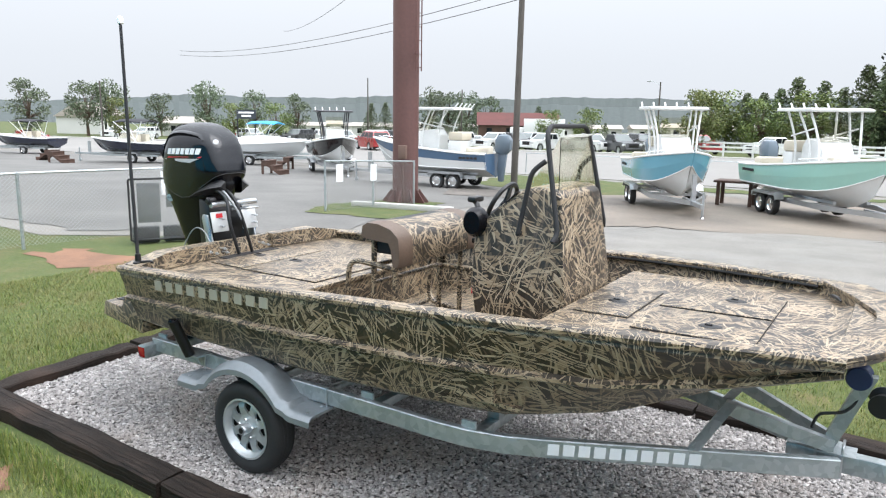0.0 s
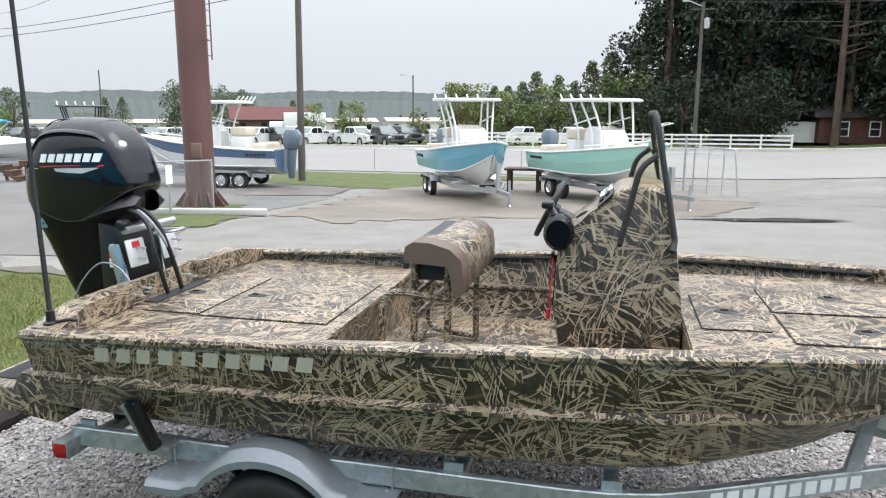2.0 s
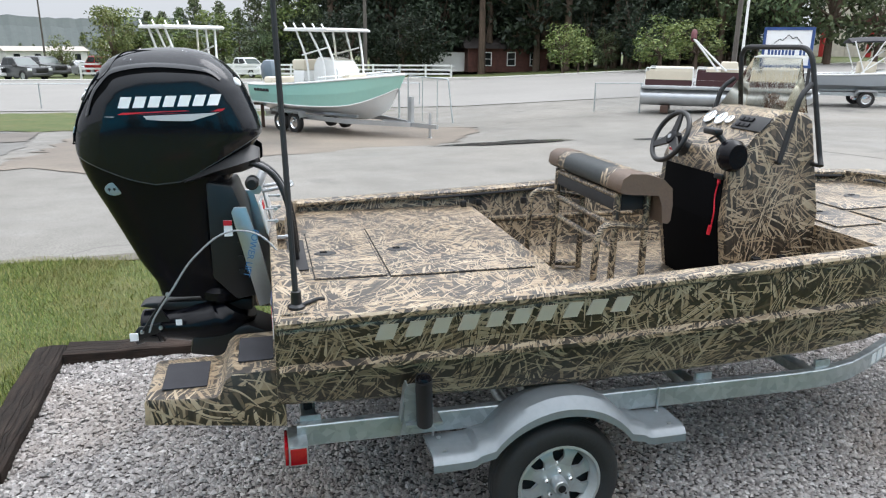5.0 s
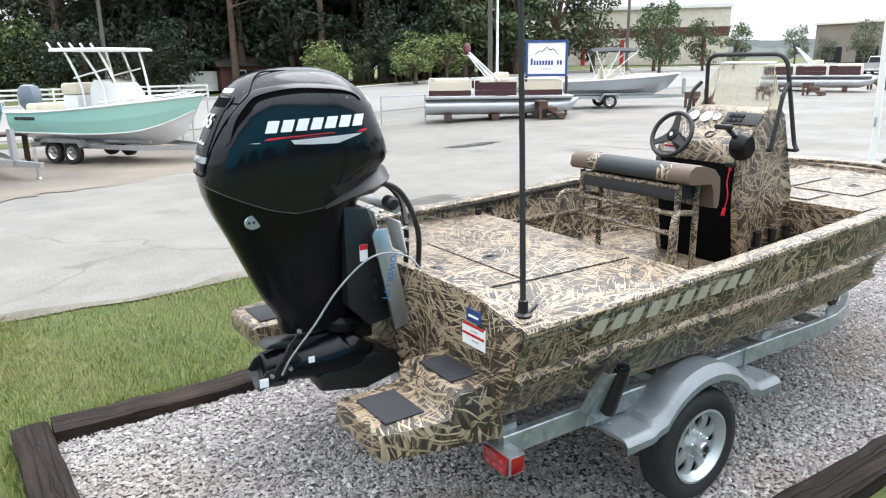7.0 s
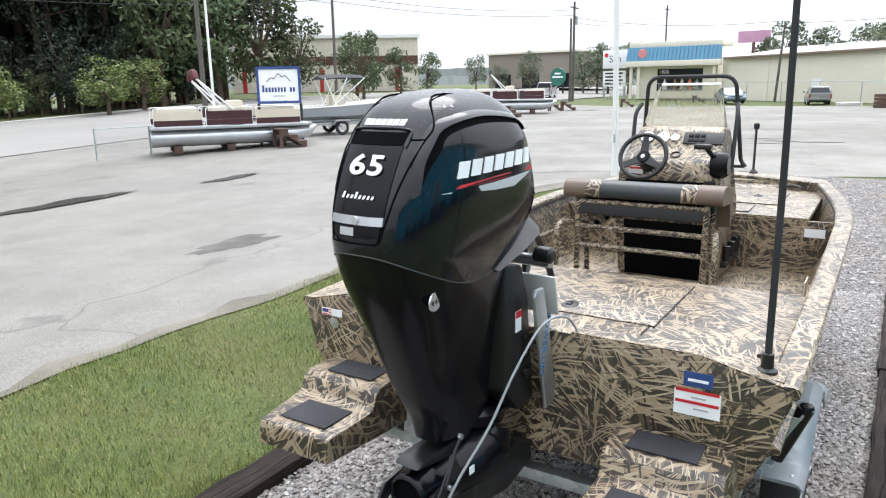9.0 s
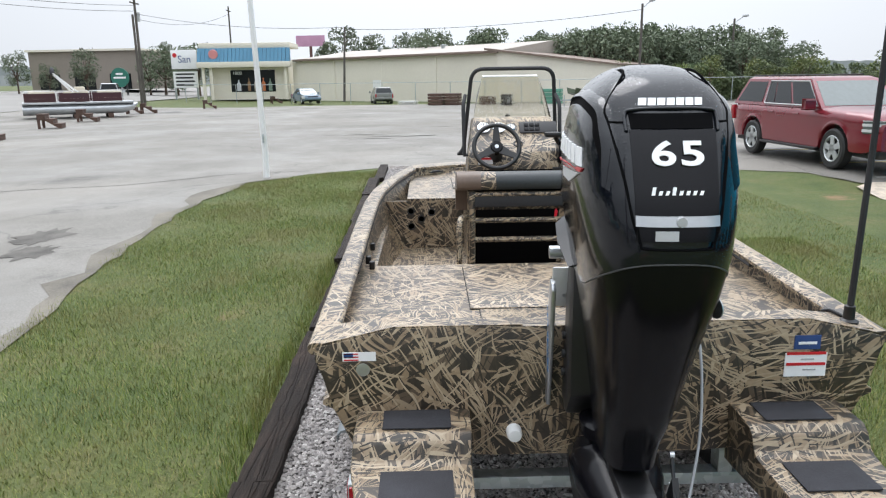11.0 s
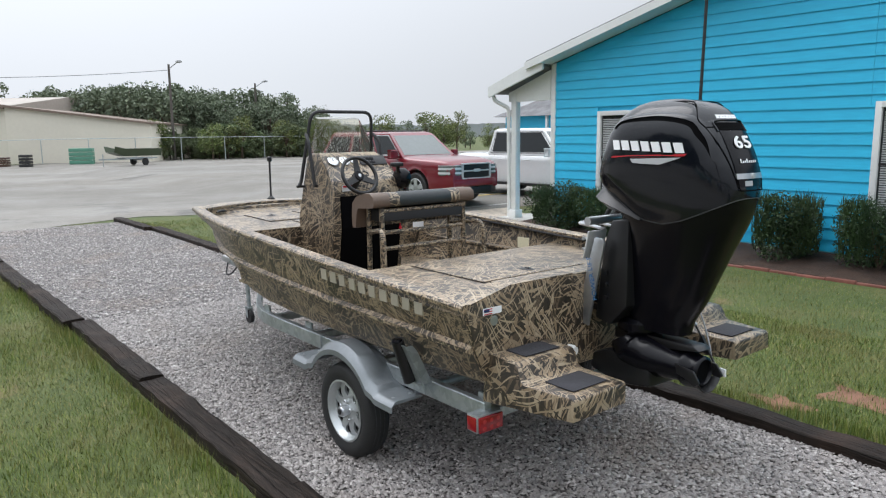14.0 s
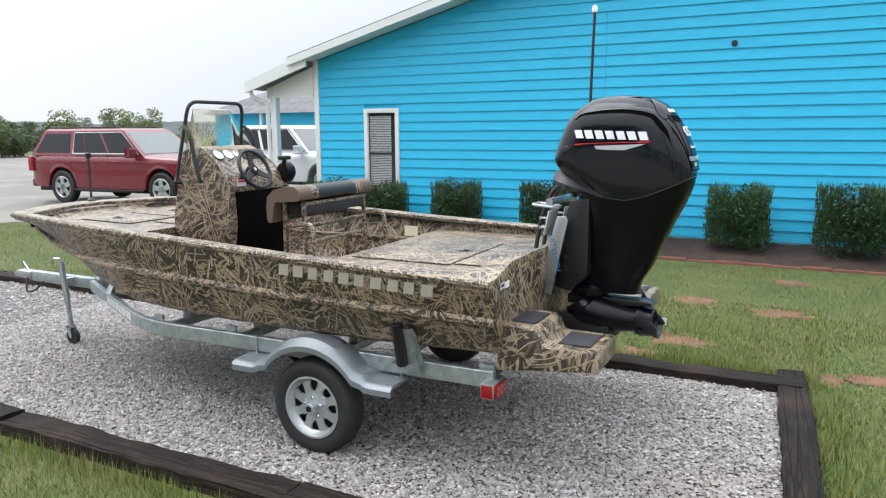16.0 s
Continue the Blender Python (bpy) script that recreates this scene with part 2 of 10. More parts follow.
        mask = m.math("MULTIPLY", m.math("SUBTRACT", reach, n.outputs["Distance"]), 26.0)
        blade = m.mix(tint.outputs[1], *tone)
        lim = m.node("Clamp")
        m.link(mask, lim.inputs["Value"])
        col = m.mix(lim.outputs[0], col, blade)
    fine = m.noise(uv, 60, 3)
    m.set(col=m.mix(0.10, col, m.ramp(fine, [(0.3, 0.1), (0.7, 0.9)]), "OVERLAY"), coat=0.7)
    m.p.inputs["Coat Roughness"].default_value, m.p.inputs["Coat IOR"].default_value = 0.48, 1.5
    m.set(rough=m.math("ADD", 0.34, m.math("MULTIPLY", m.noise(uv, 2.2, 3), 0.28)), spec=0.38)
    m.bump(fine, 0.001, 0.25)
    return m.mat


def gravel_ground_material():
    m = M("crushed_gravel_bed")
    v = m.coord()
    d = m.voro(v, 46, "F1", "Distance")
    c = m.voro(v, 46, "F1", "Color")
    s = m.node("SeparateColor")
    m.link(c, s.inputs[0])
    stone = m.ramp(s.outputs[0], [(0.0, (0.09, 0.08, 0.078)), (0.5, (0.19, 0.172, 0.168)), (1.0, (0.34, 0.315, 0.305))])
    big = m.noise(v, 0.8, 4)
    stone = m.mix(m.ramp(big, [(0.52, 0.0), (0.72, 0.5)]), stone, (0.22, 0.15, 0.10))
    # crevice shade between the stones is darkened into the colour
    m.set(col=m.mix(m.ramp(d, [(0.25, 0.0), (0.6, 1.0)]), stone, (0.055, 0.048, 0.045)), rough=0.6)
    m.bump(m.math("SUBTRACT", 1.0, d), 0.01, 0.6)
    return m.mat


def stones_material():
    m = M("crushed_granite")
    g = m.node("NewGeometry")
    v = m.coord()
    r = g.outputs["Random Per Island"]
    c = m.ramp(r, [(0.0, (0.088, 0.076, 0.069)), (0.25, (0.165, 0.145, 0.134)), (0.55, (0.242, 0.215, 0.200)), (0.85, (0.33, 0.30, 0.28)), (1.0, (0.53, 0.505, 0.475))])
    stain = m.ramp(m.noise(v, 0.8, 4), [(0.52, 0.0), (0.74, 0.6)])
    c = m.mix(stain, c, (0.24, 0.165, 0.105))
    m.set(col=m.mix(m.noise(v, 90, 2), c, m.mix(0.5, c, (0.5, 0.48, 0.47))), rough=0.5)
    return m.mat


def asphalt_material():
    m = M("worn_wet_asphalt")
    v = m.coord()
    big = m.noise(v, 0.09, 5, 0.6)
    mid = m.noise(v, 0.9, 5, 0.65)
    fine = m.noise(v, 55, 2)
    c = m.ramp(mid, [(0.28, (0.165, 0.156, 0.14)), (0.72, (0.23, 0.218, 0.198))])
    c = m.mix(m.ramp(big, [(0.50, 0.0), (0.62, 0.55)]), c, (0.265, 0.247, 0.22))
    c = m.mix(m.ramp(m.noise(v, 0.05, 5, 0.6), [(0.5, 0.0), (0.6, 0.5)]), c, (0.16, 0.148, 0.128))
    c = m.mix(m.ramp(m.noise(v, 0.16, 6, 0.7), [(0.60, 0.0), (0.68, 0.75)]), c, (0.075, 0.073, 0.07))
    wv = m.node("VectorMath")
    wv.operation = "MULTIPLY_ADD"
    nz = m.node("TexNoise")
    nz.inputs["Scale"].default_value = 0.8
    m.link(v, nz.inputs["Vector"])
    m.link(nz.outputs["Color"], wv.inputs[0])
    wv.inputs[1].default_value = (2.2, 2.2, 0)
    m.link(v, wv.inputs[2])
    crack = m.voro(wv.outputs[0], 0.10, "DISTANCE_TO_EDGE", "Distance")
    c = m.mix(m.ramp(crack, [(0.0, 0.45), (0.003, 0.0)]), c, (0.06, 0.058, 0.055))
    m.set(col=m.mix(0.25, c, m.ramp(fine, [(0.3, 0.0), (0.7, 1.0)]), "OVERLAY"))
    m.set(rough=m.ramp(m.noise(v, 0.25, 5, 0.6), [(0.36, 0.45), (0.6, 0.8)]), spec=0.25)
    m.bump(fine, 0.004, 0.4)
    return m.mat


def lawn_material():
    m = M("mown_lawn_ground")
    v = m.coord()
    c = m.ramp(m.noise(v, 1.1, 5, 0.65), [(0.3, (0.048, 0.080, 0.015)), (0.5, (0.090, 0.112, 0.025)), (0.72, (0.158, 0.130, 0.05))])
    c = m.mix(m.ramp(m.noise(v, 22, 4), [(0.35, 0.1), (0.7, 0.75)]), c, (0.042, 0.062, 0.014))
    dirt = m.ramp(m.noise(v, 0.55, 4, 0.6), [(0.66, 0.0), (0.74, 0.7)])
    c = m.mix(dirt, c, m.mix(m.noise(v, 7, 4), (0.20, 0.10, 0.055), (0.36, 0.22, 0.13)))
    m.set(col=c, rough=0.85)
    m.bump(m.noise(v, 40, 5), 0.02, 0.8)
    return m.mat


def blade_material():
    m = M("grass_blades")
    g = m.node("NewGeometry")
    v = m.coord()
    c = m.ramp(g.outputs["Random Per Island"], [(0.0, (0.052, 0.088, 0.013)), (0.45, (0.122, 0.175, 0.024)), (0.8, (0.195, 0.228, 0.042)), (1.0, (0.34, 0.28, 0.12))])
    c = m.mix(m.ramp(m.noise(v, 0.9, 5, 0.6), [(0.46, 0.0), (0.66, 0.6)]), c, (0.20, 0.165, 0.06))
    m.set(col=c, rough=0.55)
    return m.mat


def sleeper_material():
    m = M("weathered_timber")
    v = m.coord("Object", (1.2, 14, 14))
    v2 = m.coord()
    g = m.noise(v, 2.5, 6, 0.7)
    c = m.ramp(g, [(0.3, (0.007, 0.005, 0.004)), (0.52, (0.018, 0.0125, 0.0095)), (0.75, (0.046, 0.032, 0.025))])
    c = m.mix(m.ramp(m.noise(v2, 2.0, 4), [(0.5, 0.0), (0.75, 0.5)]), c, (0.07, 0.043, 0.031))
    split = m.voro(m.coord("Object", (0.2, 6, 6)), 2.2, "DISTANCE_TO_EDGE", "Distance")
    c = m.mix(m.ramp(split, [(0.0, 0.6), (0.018, 0.0)]), c, (0.004, 0.003, 0.003))
    g = m.math("ADD", g, m.ramp(split, [(0.0, 0.4), (0.04, 1.0)]))
    m.set(col=c, rough=0.72, spec=0.2)
    m.bump(g, 0.015, 0.9)
    return m.mat


def foliage_material(name, dark, light):
    m = M(name)
    o, g = m.node("ObjectInfo"), m.node("NewGeometry")
    v = m.coord()
    f = m.math("ADD", m.math("MULTIPLY", g.outputs["Random Per Island"], 0.5), m.math("MULTIPLY", m.noise(v, 0.5, 3), 0.5))
    c = m.ramp(f, [(0.25, dark), (0.75, light)])
    hv = m.node("HueSaturation")
    m.link(m.math("ADD", 0.485, m.math("MULTIPLY", o.outputs["Random"], 0.03)), hv.inputs["Hue"])
    m.link(m.math("ADD", 0.8, m.math("MULTIPLY", o.outputs["Random"], 0.4)), hv.inputs["Value"])
    m.link(c, hv.inputs["Color"])
    m.set(col=hv.outputs[0], rough=0.65)
    return m.mat


def siding_material():
    m = M("bright_blue_painted_siding")
    v = m.coord("Object", (0.6, 1, 6))
    v2 = m.coord()
    o = m.node("ObjectInfo")
    c = m.ramp(m.noise(v, 5, 5, 0.6), [(0.3, (0.022, 0.465, 0.76)), (0.7, (0.03, 0.55, 0.86))])
    c = m.mix(m.math("MULTIPLY", o.outputs["Random"], 0.25), c, (0.02, 0.43, 0.70))
    c = m.mix(m.ramp(m.noise(v2, 0.7, 5), [(0.55, 0.0), (0.8, 0.25)]), c, (0.06, 0.48, 0.76))
    m.set(col=c, rough=0.5)
    m.bump(m.noise(v, 12, 4), 0.004, 0.3)
    return m.mat


def galvanised_material():
    m = M("galvanised_steel")
    v = m.coord()
    c = m.voro(v, 30, "F1", "Color")
    s = m.node("SeparateColor")
    m.link(c, s.inputs[0])
    col = m.mix(s.outputs[0], (0.36, 0.40, 0.41), (0.50, 0.54, 0.55))
    col = m.mix(m.ramp(m.noise(v, 4, 5), [(0.5, 0.0), (0.75, 0.4)]), col, (0.28, 0.29, 0.29))
    m.set(col=col, metal=0.65)
    m.set(rough=m.math("ADD", 0.34, m.math("MULTIPLY", s.outputs[1], 0.16)))
    return m.mat


def cowl_material():
    """Gloss black paint, wet with rain drops."""
    m = M("wet_gloss_black")
    v = m.coord()
    d = m.voro(v, 105, "F1", "Distance")
    drop = m.ramp(d, [(0.16, 1.0), (0.34, 0.0)])
    keep = m.ramp(m.noise(v, 7, 3), [(0.42, 0.0), (0.56, 1.0)])
    m.set(col=(0.004, 0.0055, 0.009), coat=0.3, spec=0.32)
    m.p.inputs["Coat Roughness"].default_value = 0.05
    m.set(rough=m.math("ADD", 0.08, m.math("MULTIPLY", m.noise(v, 3, 3), 0.10)))
    m.bump(m.math("MULTIPLY", drop, keep), 0.0015, 0.5)
    return m.mat


def glass_material(name, tint, rough=0.02):
    m = M(name)
    m.set(col=tint, rough=rough, trans=1.0, ior=1.2)
    return m.mat


def mesh_material():
    """Woven wire: thin diagonal strands with open holes between."""
    m = M("chain_link_wire")
    v = m.coord("UV", (14, 14, 1))
    s = m.node("SeparateXYZ")
    m.link(v, s.inputs[0])
    a = m.math("PINGPONG", m.math("ADD", s.outputs[0], s.outputs[1]), 0.5)
    b = m.math("PINGPONG", m.math("SUBTRACT", s.outputs[0], s.outputs[1]), 0.5)
    w = m.math("LESS_THAN", m.math("MINIMUM", a, b), 0.045)
    m.set(col=(0.42, 0.44, 0.45), metal=0.6, rough=0.45, alpha=w)
    return m.mat


camo = camo_material()
gravel_mat, stone_mat, asphalt, lawn, blades = gravel_ground_material(), stones_material(), asphalt_material(), lawn_material(), blade_material()
timber, galv, cowl, siding = sleeper_material(), galvanised_material(), cowl_material(), siding_material()
pine_green = foliage_material("pine_needles", (0.008, 0.016, 0.009), (0.029, 0.047, 0.022))
oak_green = foliage_material("oak_leaves", (0.035, 0.060, 0.026), (0.11, 0.145, 0.058))
brush_green = foliage_material("brush_leaves", (0.055, 0.082, 0.036), (0.15, 0.185, 0.08))
young_green = foliage_material("young_leaves", (0.06, 0.095, 0.024), (0.19, 0.22, 0.062))
hedge_green = foliage_material("clipped_shrub", (0.014, 0.035, 0.013), (0.052, 0.108, 0.03))
# ridge leaves greyed towards blue: distance haze mixed into the colour
hazed_hill_green = foliage_material("far_woods", (0.045, 0.058, 0.056), (0.072, 0.088, 0.084))
bark = plain("pine_bark", (0.10, 0.07, 0.05), 0.85, 0, 0.5, 3, bump=0.03)
black_plastic = plain("black_plastic", (0.009, 0.009, 0.010), 0.38, 0, 0.3, 6)
black_gloss = plain("black_gloss", (0.004, 0.004, 0.006), 0.22, 0, 0.3, 5, coat=0.05, spec=0.2)
black_matt = plain("black_matt", (0.022, 0.022, 0.024), 0.65, 0, 0.35, 8)
grip_pad = plain("black_grip_pad", (0.028, 0.028, 0.033), 0.85, 0, 0.4, 20, bump=0.003)
rubber = plain("tyre_rubber", (0.018, 0.018, 0.018), 0.7, 0, 0.35, 8, bump=0.002)
rim_paint = plain("silver_rim", (0.50, 0.525, 0.53), 0.36, 0.6, 0.12, 6)
fender_paint = plain("silver_fender_paint", (0.22, 0.24, 0.255), 0.42, 0.35, 0.15, 4, coat=0.12)
alu = plain("bare_aluminium", (0.52, 0.54, 0.56), 0.32, 0.85, 0.12, 6)
chrome = plain("chrome", (0.75, 0.76, 0.77), 0.12, 1.0, 0.06, 4)
letter_tan = plain("pale_lettering", (0.50, 0.455, 0.37), 0.45, 0, 0.06, 8)
white_mark = plain("white_marking", (0.85, 0.86, 0.87), 0.35, 0, 0.04, 8)
red_mark = plain("red_marking", (0.55, 0.02, 0.03), 0.4, 0, 0.1, 8)
blue_mark = plain("blue_marking", (0.03, 0.07, 0.22), 0.4, 0, 0.15, 8)
grey_mark = plain("grey_marking", (0.45, 0.46, 0.47), 0.4, 0, 0.1, 8)
red_lens = plain("red_lamp_lens", (0.30, 0.006, 0.012), 0.14, 0, 0.3, 20, coat=0.6)
brown_vinyl = plain("brown_vinyl", (0.125, 0.085, 0.062), 0.45, 0, 0.2, 8, bump=0.002)
dark_vinyl = plain("dark_grey_vinyl", (0.022, 0.027, 0.029), 0.42, 0, 0.3, 6, bump=0.002)
white_paint = plain("white_paint", (0.78, 0.79, 0.78), 0.45, 0, 0.07, 2)
gel_white = plain("white_gelcoat", (0.74, 0.75, 0.74), 0.2, 0, 0.06, 1.5, coat=0.5)
# near-black for seams, and for the shade of openings that are not hollowed out
shade_seam_black = plain("shade_and_seam_black", (0.003, 0.003, 0.0035), 0.9, 0, 0.2, 8, spec=0.06)
water = glass_material("clear_water", (0.97, 0.98, 1.0))
glass = glass_material("tinted_acrylic", (0.86, 0.84, 0.73))


# ---- the ground: one sheet, with lawn, gravel bed, lot and road laid on it ----
def lerp(x, xs, ys):
    return float(np.interp(x, xs, ys))


def level(x, y):
    """Height of the ground: the lot falls to the street, tilts up eastwards, and rises a little under the car park."""
    rise = 0.22 * lerp(x, [10, 12, 40, 70], [0, 1, 1, 0]) * lerp(y, [-8, -6.2], [1, 0])
    if y <= 4:
        return rise
    az, far = math.degrees(math.atan2(y + 3, x + 1.5)), math.hypot(x + 1.5, y + 3)
    west = lerp(y, [4, 9, 13, 17, 22, 32, 60, 90, 140, 400], [0, -0.1, -0.28, -0.48, -0.68, -0.82, -0.85, -1.3, -1.9, -5.0])
    west -= 0.012 * lerp(-x, [15, 115], [0, 100]) * lerp(y, [6, 20], [0, 1])
    east = lerp(y, [4, 9, 13, 17, 22, 32, 60, 90, 140], [0, -0.06, -0.2, -0.34, -0.4, -0.38, 0.05, 0.2, 0.2])
    east += 0.0087 * min(far, 160) * lerp(az, [5, 30], [0, 1]) * lerp(y, [4, 14], [0, 1])
    return rise + east + (west - east) * lerp(az, [48, 74], [0, 1])


def sheet(name, xs, ys, lift, mat, label, category, inside=None):
    bm = bm_new()
    g = {}
    for i, x in enumerate(xs):
        for j, y in enumerate(ys):
            g[i, j] = bm.verts.new((x, y, level(x, y) + lift))
    for i in range(len(xs) - 1):
        for j in range(len(ys) - 1):
            if inside is None or inside((xs[i] + xs[i + 1]) / 2, (ys[j] + ys[j + 1]) / 2):
                bm.faces.new((g[i, j], g[i + 1, j], g[i + 1, j + 1], g[i, j + 1]))
    bmesh.ops.delete(bm, geom=[v for v in bm.verts if not v.link_faces], context="VERTS")
    return solid(name, bm, mat, label, category, kind="structure", shade=60)


YS = [-900, -300, -120, -60, -30, -15, -8, -6.2, -4, 0, 4, 5, 7, 9, 11, 13, 15, 17, 19.5, 22, 24.5, 27, 29.5, 32, 36, 40, 45, 50, 55, 60, 67, 75, 82, 90, 100, 115, 140, 180, 250, 500, 900]
XS = [-900, -400, -200, -150, -115, -90, -70, -55, -42, -30, -22, -15, -10, -5, 0, 5, 10, 12, 15, 18, 21, 25, 30, 35, 40, 46, 53, 61, 70, 82, 95, 110, 130, 160, 400, 900]
turf = sheet("ground", XS, YS, -0.022, lawn, "green lawn and rough grass running out to the horizon", "ground")
for v in turf.data.vertices:
    if 5 < v.co.y < 60:
        v.co.z -= 0.05


def outline_sheet(name, outline, lift, mat, label, category, kind="structure"):
    """A paved area with an uneven outline, draped over the ground."""
    bm = bm_new()
    vs = [bm.verts.new((x, y, 0)) for x, y in outline]
    f = bm.faces.new(vs)
    for axis, cuts in (((0, 1, 0), YS[5:36]), ((1, 0, 0), XS[4:31])):
        for c in cuts:
            bmesh.ops.bisect_plane(bm, geom=bm.verts[:] + bm.edges[:] + bm.faces[:], plane_co=(c * axis[0], c * axis[1], 0), plane_no=axis)
    for v in bm.verts:
        v.co.z = level(v.co.x, v.co.y) + lift
    return solid(name, bm, mat, label, category, kind=kind, shade=60)


def ragged(pts, step=0.5, amp=0.06, seed=1):
    """An outline with small irregular bites."""
    rnd, out = random.Random(seed), []
    for (x0, y0), (x1, y1) in zip(pts, pts[1:]):
        n = max(1, int(math.hypot(x1 - x0, y1 - y0) / step))
        for i in range(n):
            t = i / n
            out.append((x0 + (x1 - x0) * t + rnd.uniform(-amp, amp), y0 + (y1 - y0) * t + rnd.uniform(-amp, amp)))
    return out


lot_edge = ragged([(-6.5, 4.75), (-4.0, 4.5), (-0.5, 4.3), (3.5, 4.4), (8, 4.95), (11, 5.0), (13.2, 4.7), (14.6, 3.6), (15.6, 2.0), (15.9, 0.5),
                   (16.6, -1.2), (16.9, -2.2), (16.0, -4.2), (14.4, -6.2), (12.8, -7.2), (10.6, -7.9)], 0.45, 0.07, 3)
lot = outline_sheet("pavement", [(-95, 32.05), (-95, 6), (-9, 3.0)] + lot_edge + [(10.6, -60), (62, -60), (62, 32.05)], -0.010, asphalt, "pale worn wet asphalt lot with dark patches and cracks", "pavement")
# ragged band of washed-out dirt along the lawn's edge
band = [(x, y) for x, y in lot_edge if -6.6 < x < 14.5 and y > 3]
rnd = random.Random(12)
outline_sheet("dirt_margin", [(x, y - 0.06 - rnd.uniform(0, 0.05)) for x, y in band] + [(x, y + 0.02 + 0.5 * rnd.random() ** 2) for x, y in band[::-1]], -0.005, plain("damp_gritty_dirt", (0.15, 0.135, 0.11), 0.85, 0, 0.5, 4, bump=0.01), "damp gritty dirt along the lawn's edge", "soil")
# broken, darker old surface by the lawn and a long tar-filled crack
old_mat = plain("cracked_old_asphalt", (0.115, 0.108, 0.098), 0.8, 0, 0.45, 9, bump=0.012, spec=0.2)
rnd = random.Random(8)
for k, (cx, cy, rx, ry) in enumerate(((7.9, 6.35, 0.62, 0.42), (6.9, 6.0, 0.45, 0.32), (4.6, 6.9, 0.8, 0.4))):
    outline_sheet("worn_patch", [(cx + rx * r * math.cos(i * math.pi / 12), cy + ry * r * math.sin(i * math.pi / 12)) for i, r in enumerate([rnd.uniform(0.6, 1.15) for _ in range(24)])], -0.006, old_mat, "crumbling darker patch of old asphalt", "marking")
tar = smooth([(x, y, 0) for x, y in ((15.3, 3.5), (14.85, 5.3), (14.0, 6.3), (13.2, 7.3), (12.8, 8.6), (12.5, 9.6), (12.1, 11.2))], 5)
edge_l = [(p[0] - rnd.uniform(0.008, 0.03), p[1] - 0.01) for p in tar]
edge_r = [(p[0] + rnd.uniform(0.008, 0.03), p[1] + 0.01) for p in tar]
outline_sheet("tar_line", edge_l + edge_r[::-1], -0.005, old_mat, "dark wandering crack filled with tar", "marking")
# the street beyond, with its pale far kerb
road_mat = plain("pale_street_asphalt", (0.25, 0.24, 0.225), 0.75, 0, 0.12, 0.4, bump=0.004, spec=0.2)
sheet("road", XS[1:-1], YS[23:30], 0.02, road_mat, "pale grey wet street running past the lot", "road")
kerb_mat = plain("pale_concrete_kerb", (0.46, 0.45, 0.42), 0.7, 0, 0.15, 2)
bm = bm_new()
for x0 in range(-300, 300, 20):
    z0, z1 = level(x0, 60), level(x0 + 20, 60)
    loft(bm, [[(x, 60.0, z - 0.2), (x, 60.0, z + 0.14), (x, 60.04, z + 0.17), (x, 60.35, z + 0.17), (x, 60.35, z - 0.2)] for x, z in ((x0, z0), (x0 + 19.95, z1))])
solid("kerb", bm, kerb_mat, "pale concrete kerb along the far side of the street", "kerb", kind="structure")
line_mat = plain("worn_yellow_line", (0.55, 0.42, 0.10), 0.6, 0, 0.2, 3)
bm = bm_new()
for x0 in (12.9, 15.9):
    box(bm, x0 + 0.4, x0 + 0.52, -12.5, -8.2, 0.223, 0.226)
solid("parking_line", bm, line_mat, "worn yellow parking stripes on the asphalt", "marking", kind="structure")

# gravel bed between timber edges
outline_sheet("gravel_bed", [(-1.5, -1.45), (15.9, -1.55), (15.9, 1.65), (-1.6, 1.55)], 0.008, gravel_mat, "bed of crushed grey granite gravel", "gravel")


def stones():
    """Loose crushed stone, densest where the bed is open."""
    rng = np.random.default_rng(5)
    ico = np.array([(1, 0, 0), (-1, 0, 0), (0, 1, 0), (0, -1, 0), (0, 0, 1), (0, 0, -1)]) * 1.25
    tri = np.array([(0, 2, 4), (2, 1, 4), (1, 3, 4), (3, 0, 4), (2, 0, 5), (1, 2, 5), (3, 1, 5), (0, 3, 5)])
    N = 135000
    x = np.concatenate([rng.uniform(-1.5, 6.0, N - 22000), rng.uniform(6.0, 15.8, 22000)])
    y = rng.uniform(-1.46, 1.6, N)
    size = rng.uniform(0.006, 0.0125, N) * rng.choice([0.8, 1.0, 1.0, 1.35], N) * np.where(x > 6, 1.25, 1)
    V = ico[None] * (1 + rng.uniform(-0.4, 0.4, (N, 6, 1)))
    V = V * (size[:, None] * rng.uniform(0.7, 1.3, (N, 3)))[:, None, :]
    a = rng.uniform(0, 6.283, N)
    c, s = np.cos(a)[:, None], np.sin(a)[:, None]
    X, Y, Z = V[..., 0] * c - V[..., 1] * s, V[..., 0] * s + V[..., 1] * c, V[..., 2] * 0.55 + 0.5 * V[..., 0] * rng.uniform(-0.45, 0.45, (N, 1))
    hump = 0.004 + 0.012 * rng.random(N)
    V = np.stack([X + x[:, None], Y + y[:, None], Z + (hump + size * 0.35)[:, None]], -1).reshape(-1, 3)
    F = (tri[None] + (np.arange(N) * 6)[:, None, None]).reshape(-1, 3)
    me = bpy.data.meshes.new("gravel_stones")
    me.from_pydata(V.tolist(), [], F.tolist())
    me.materials.append(stone_mat)
    tagged(new("gravel_stones", me), "loose crushed grey and pinkish granite stones", "gravel", kind="stuff")


stones()


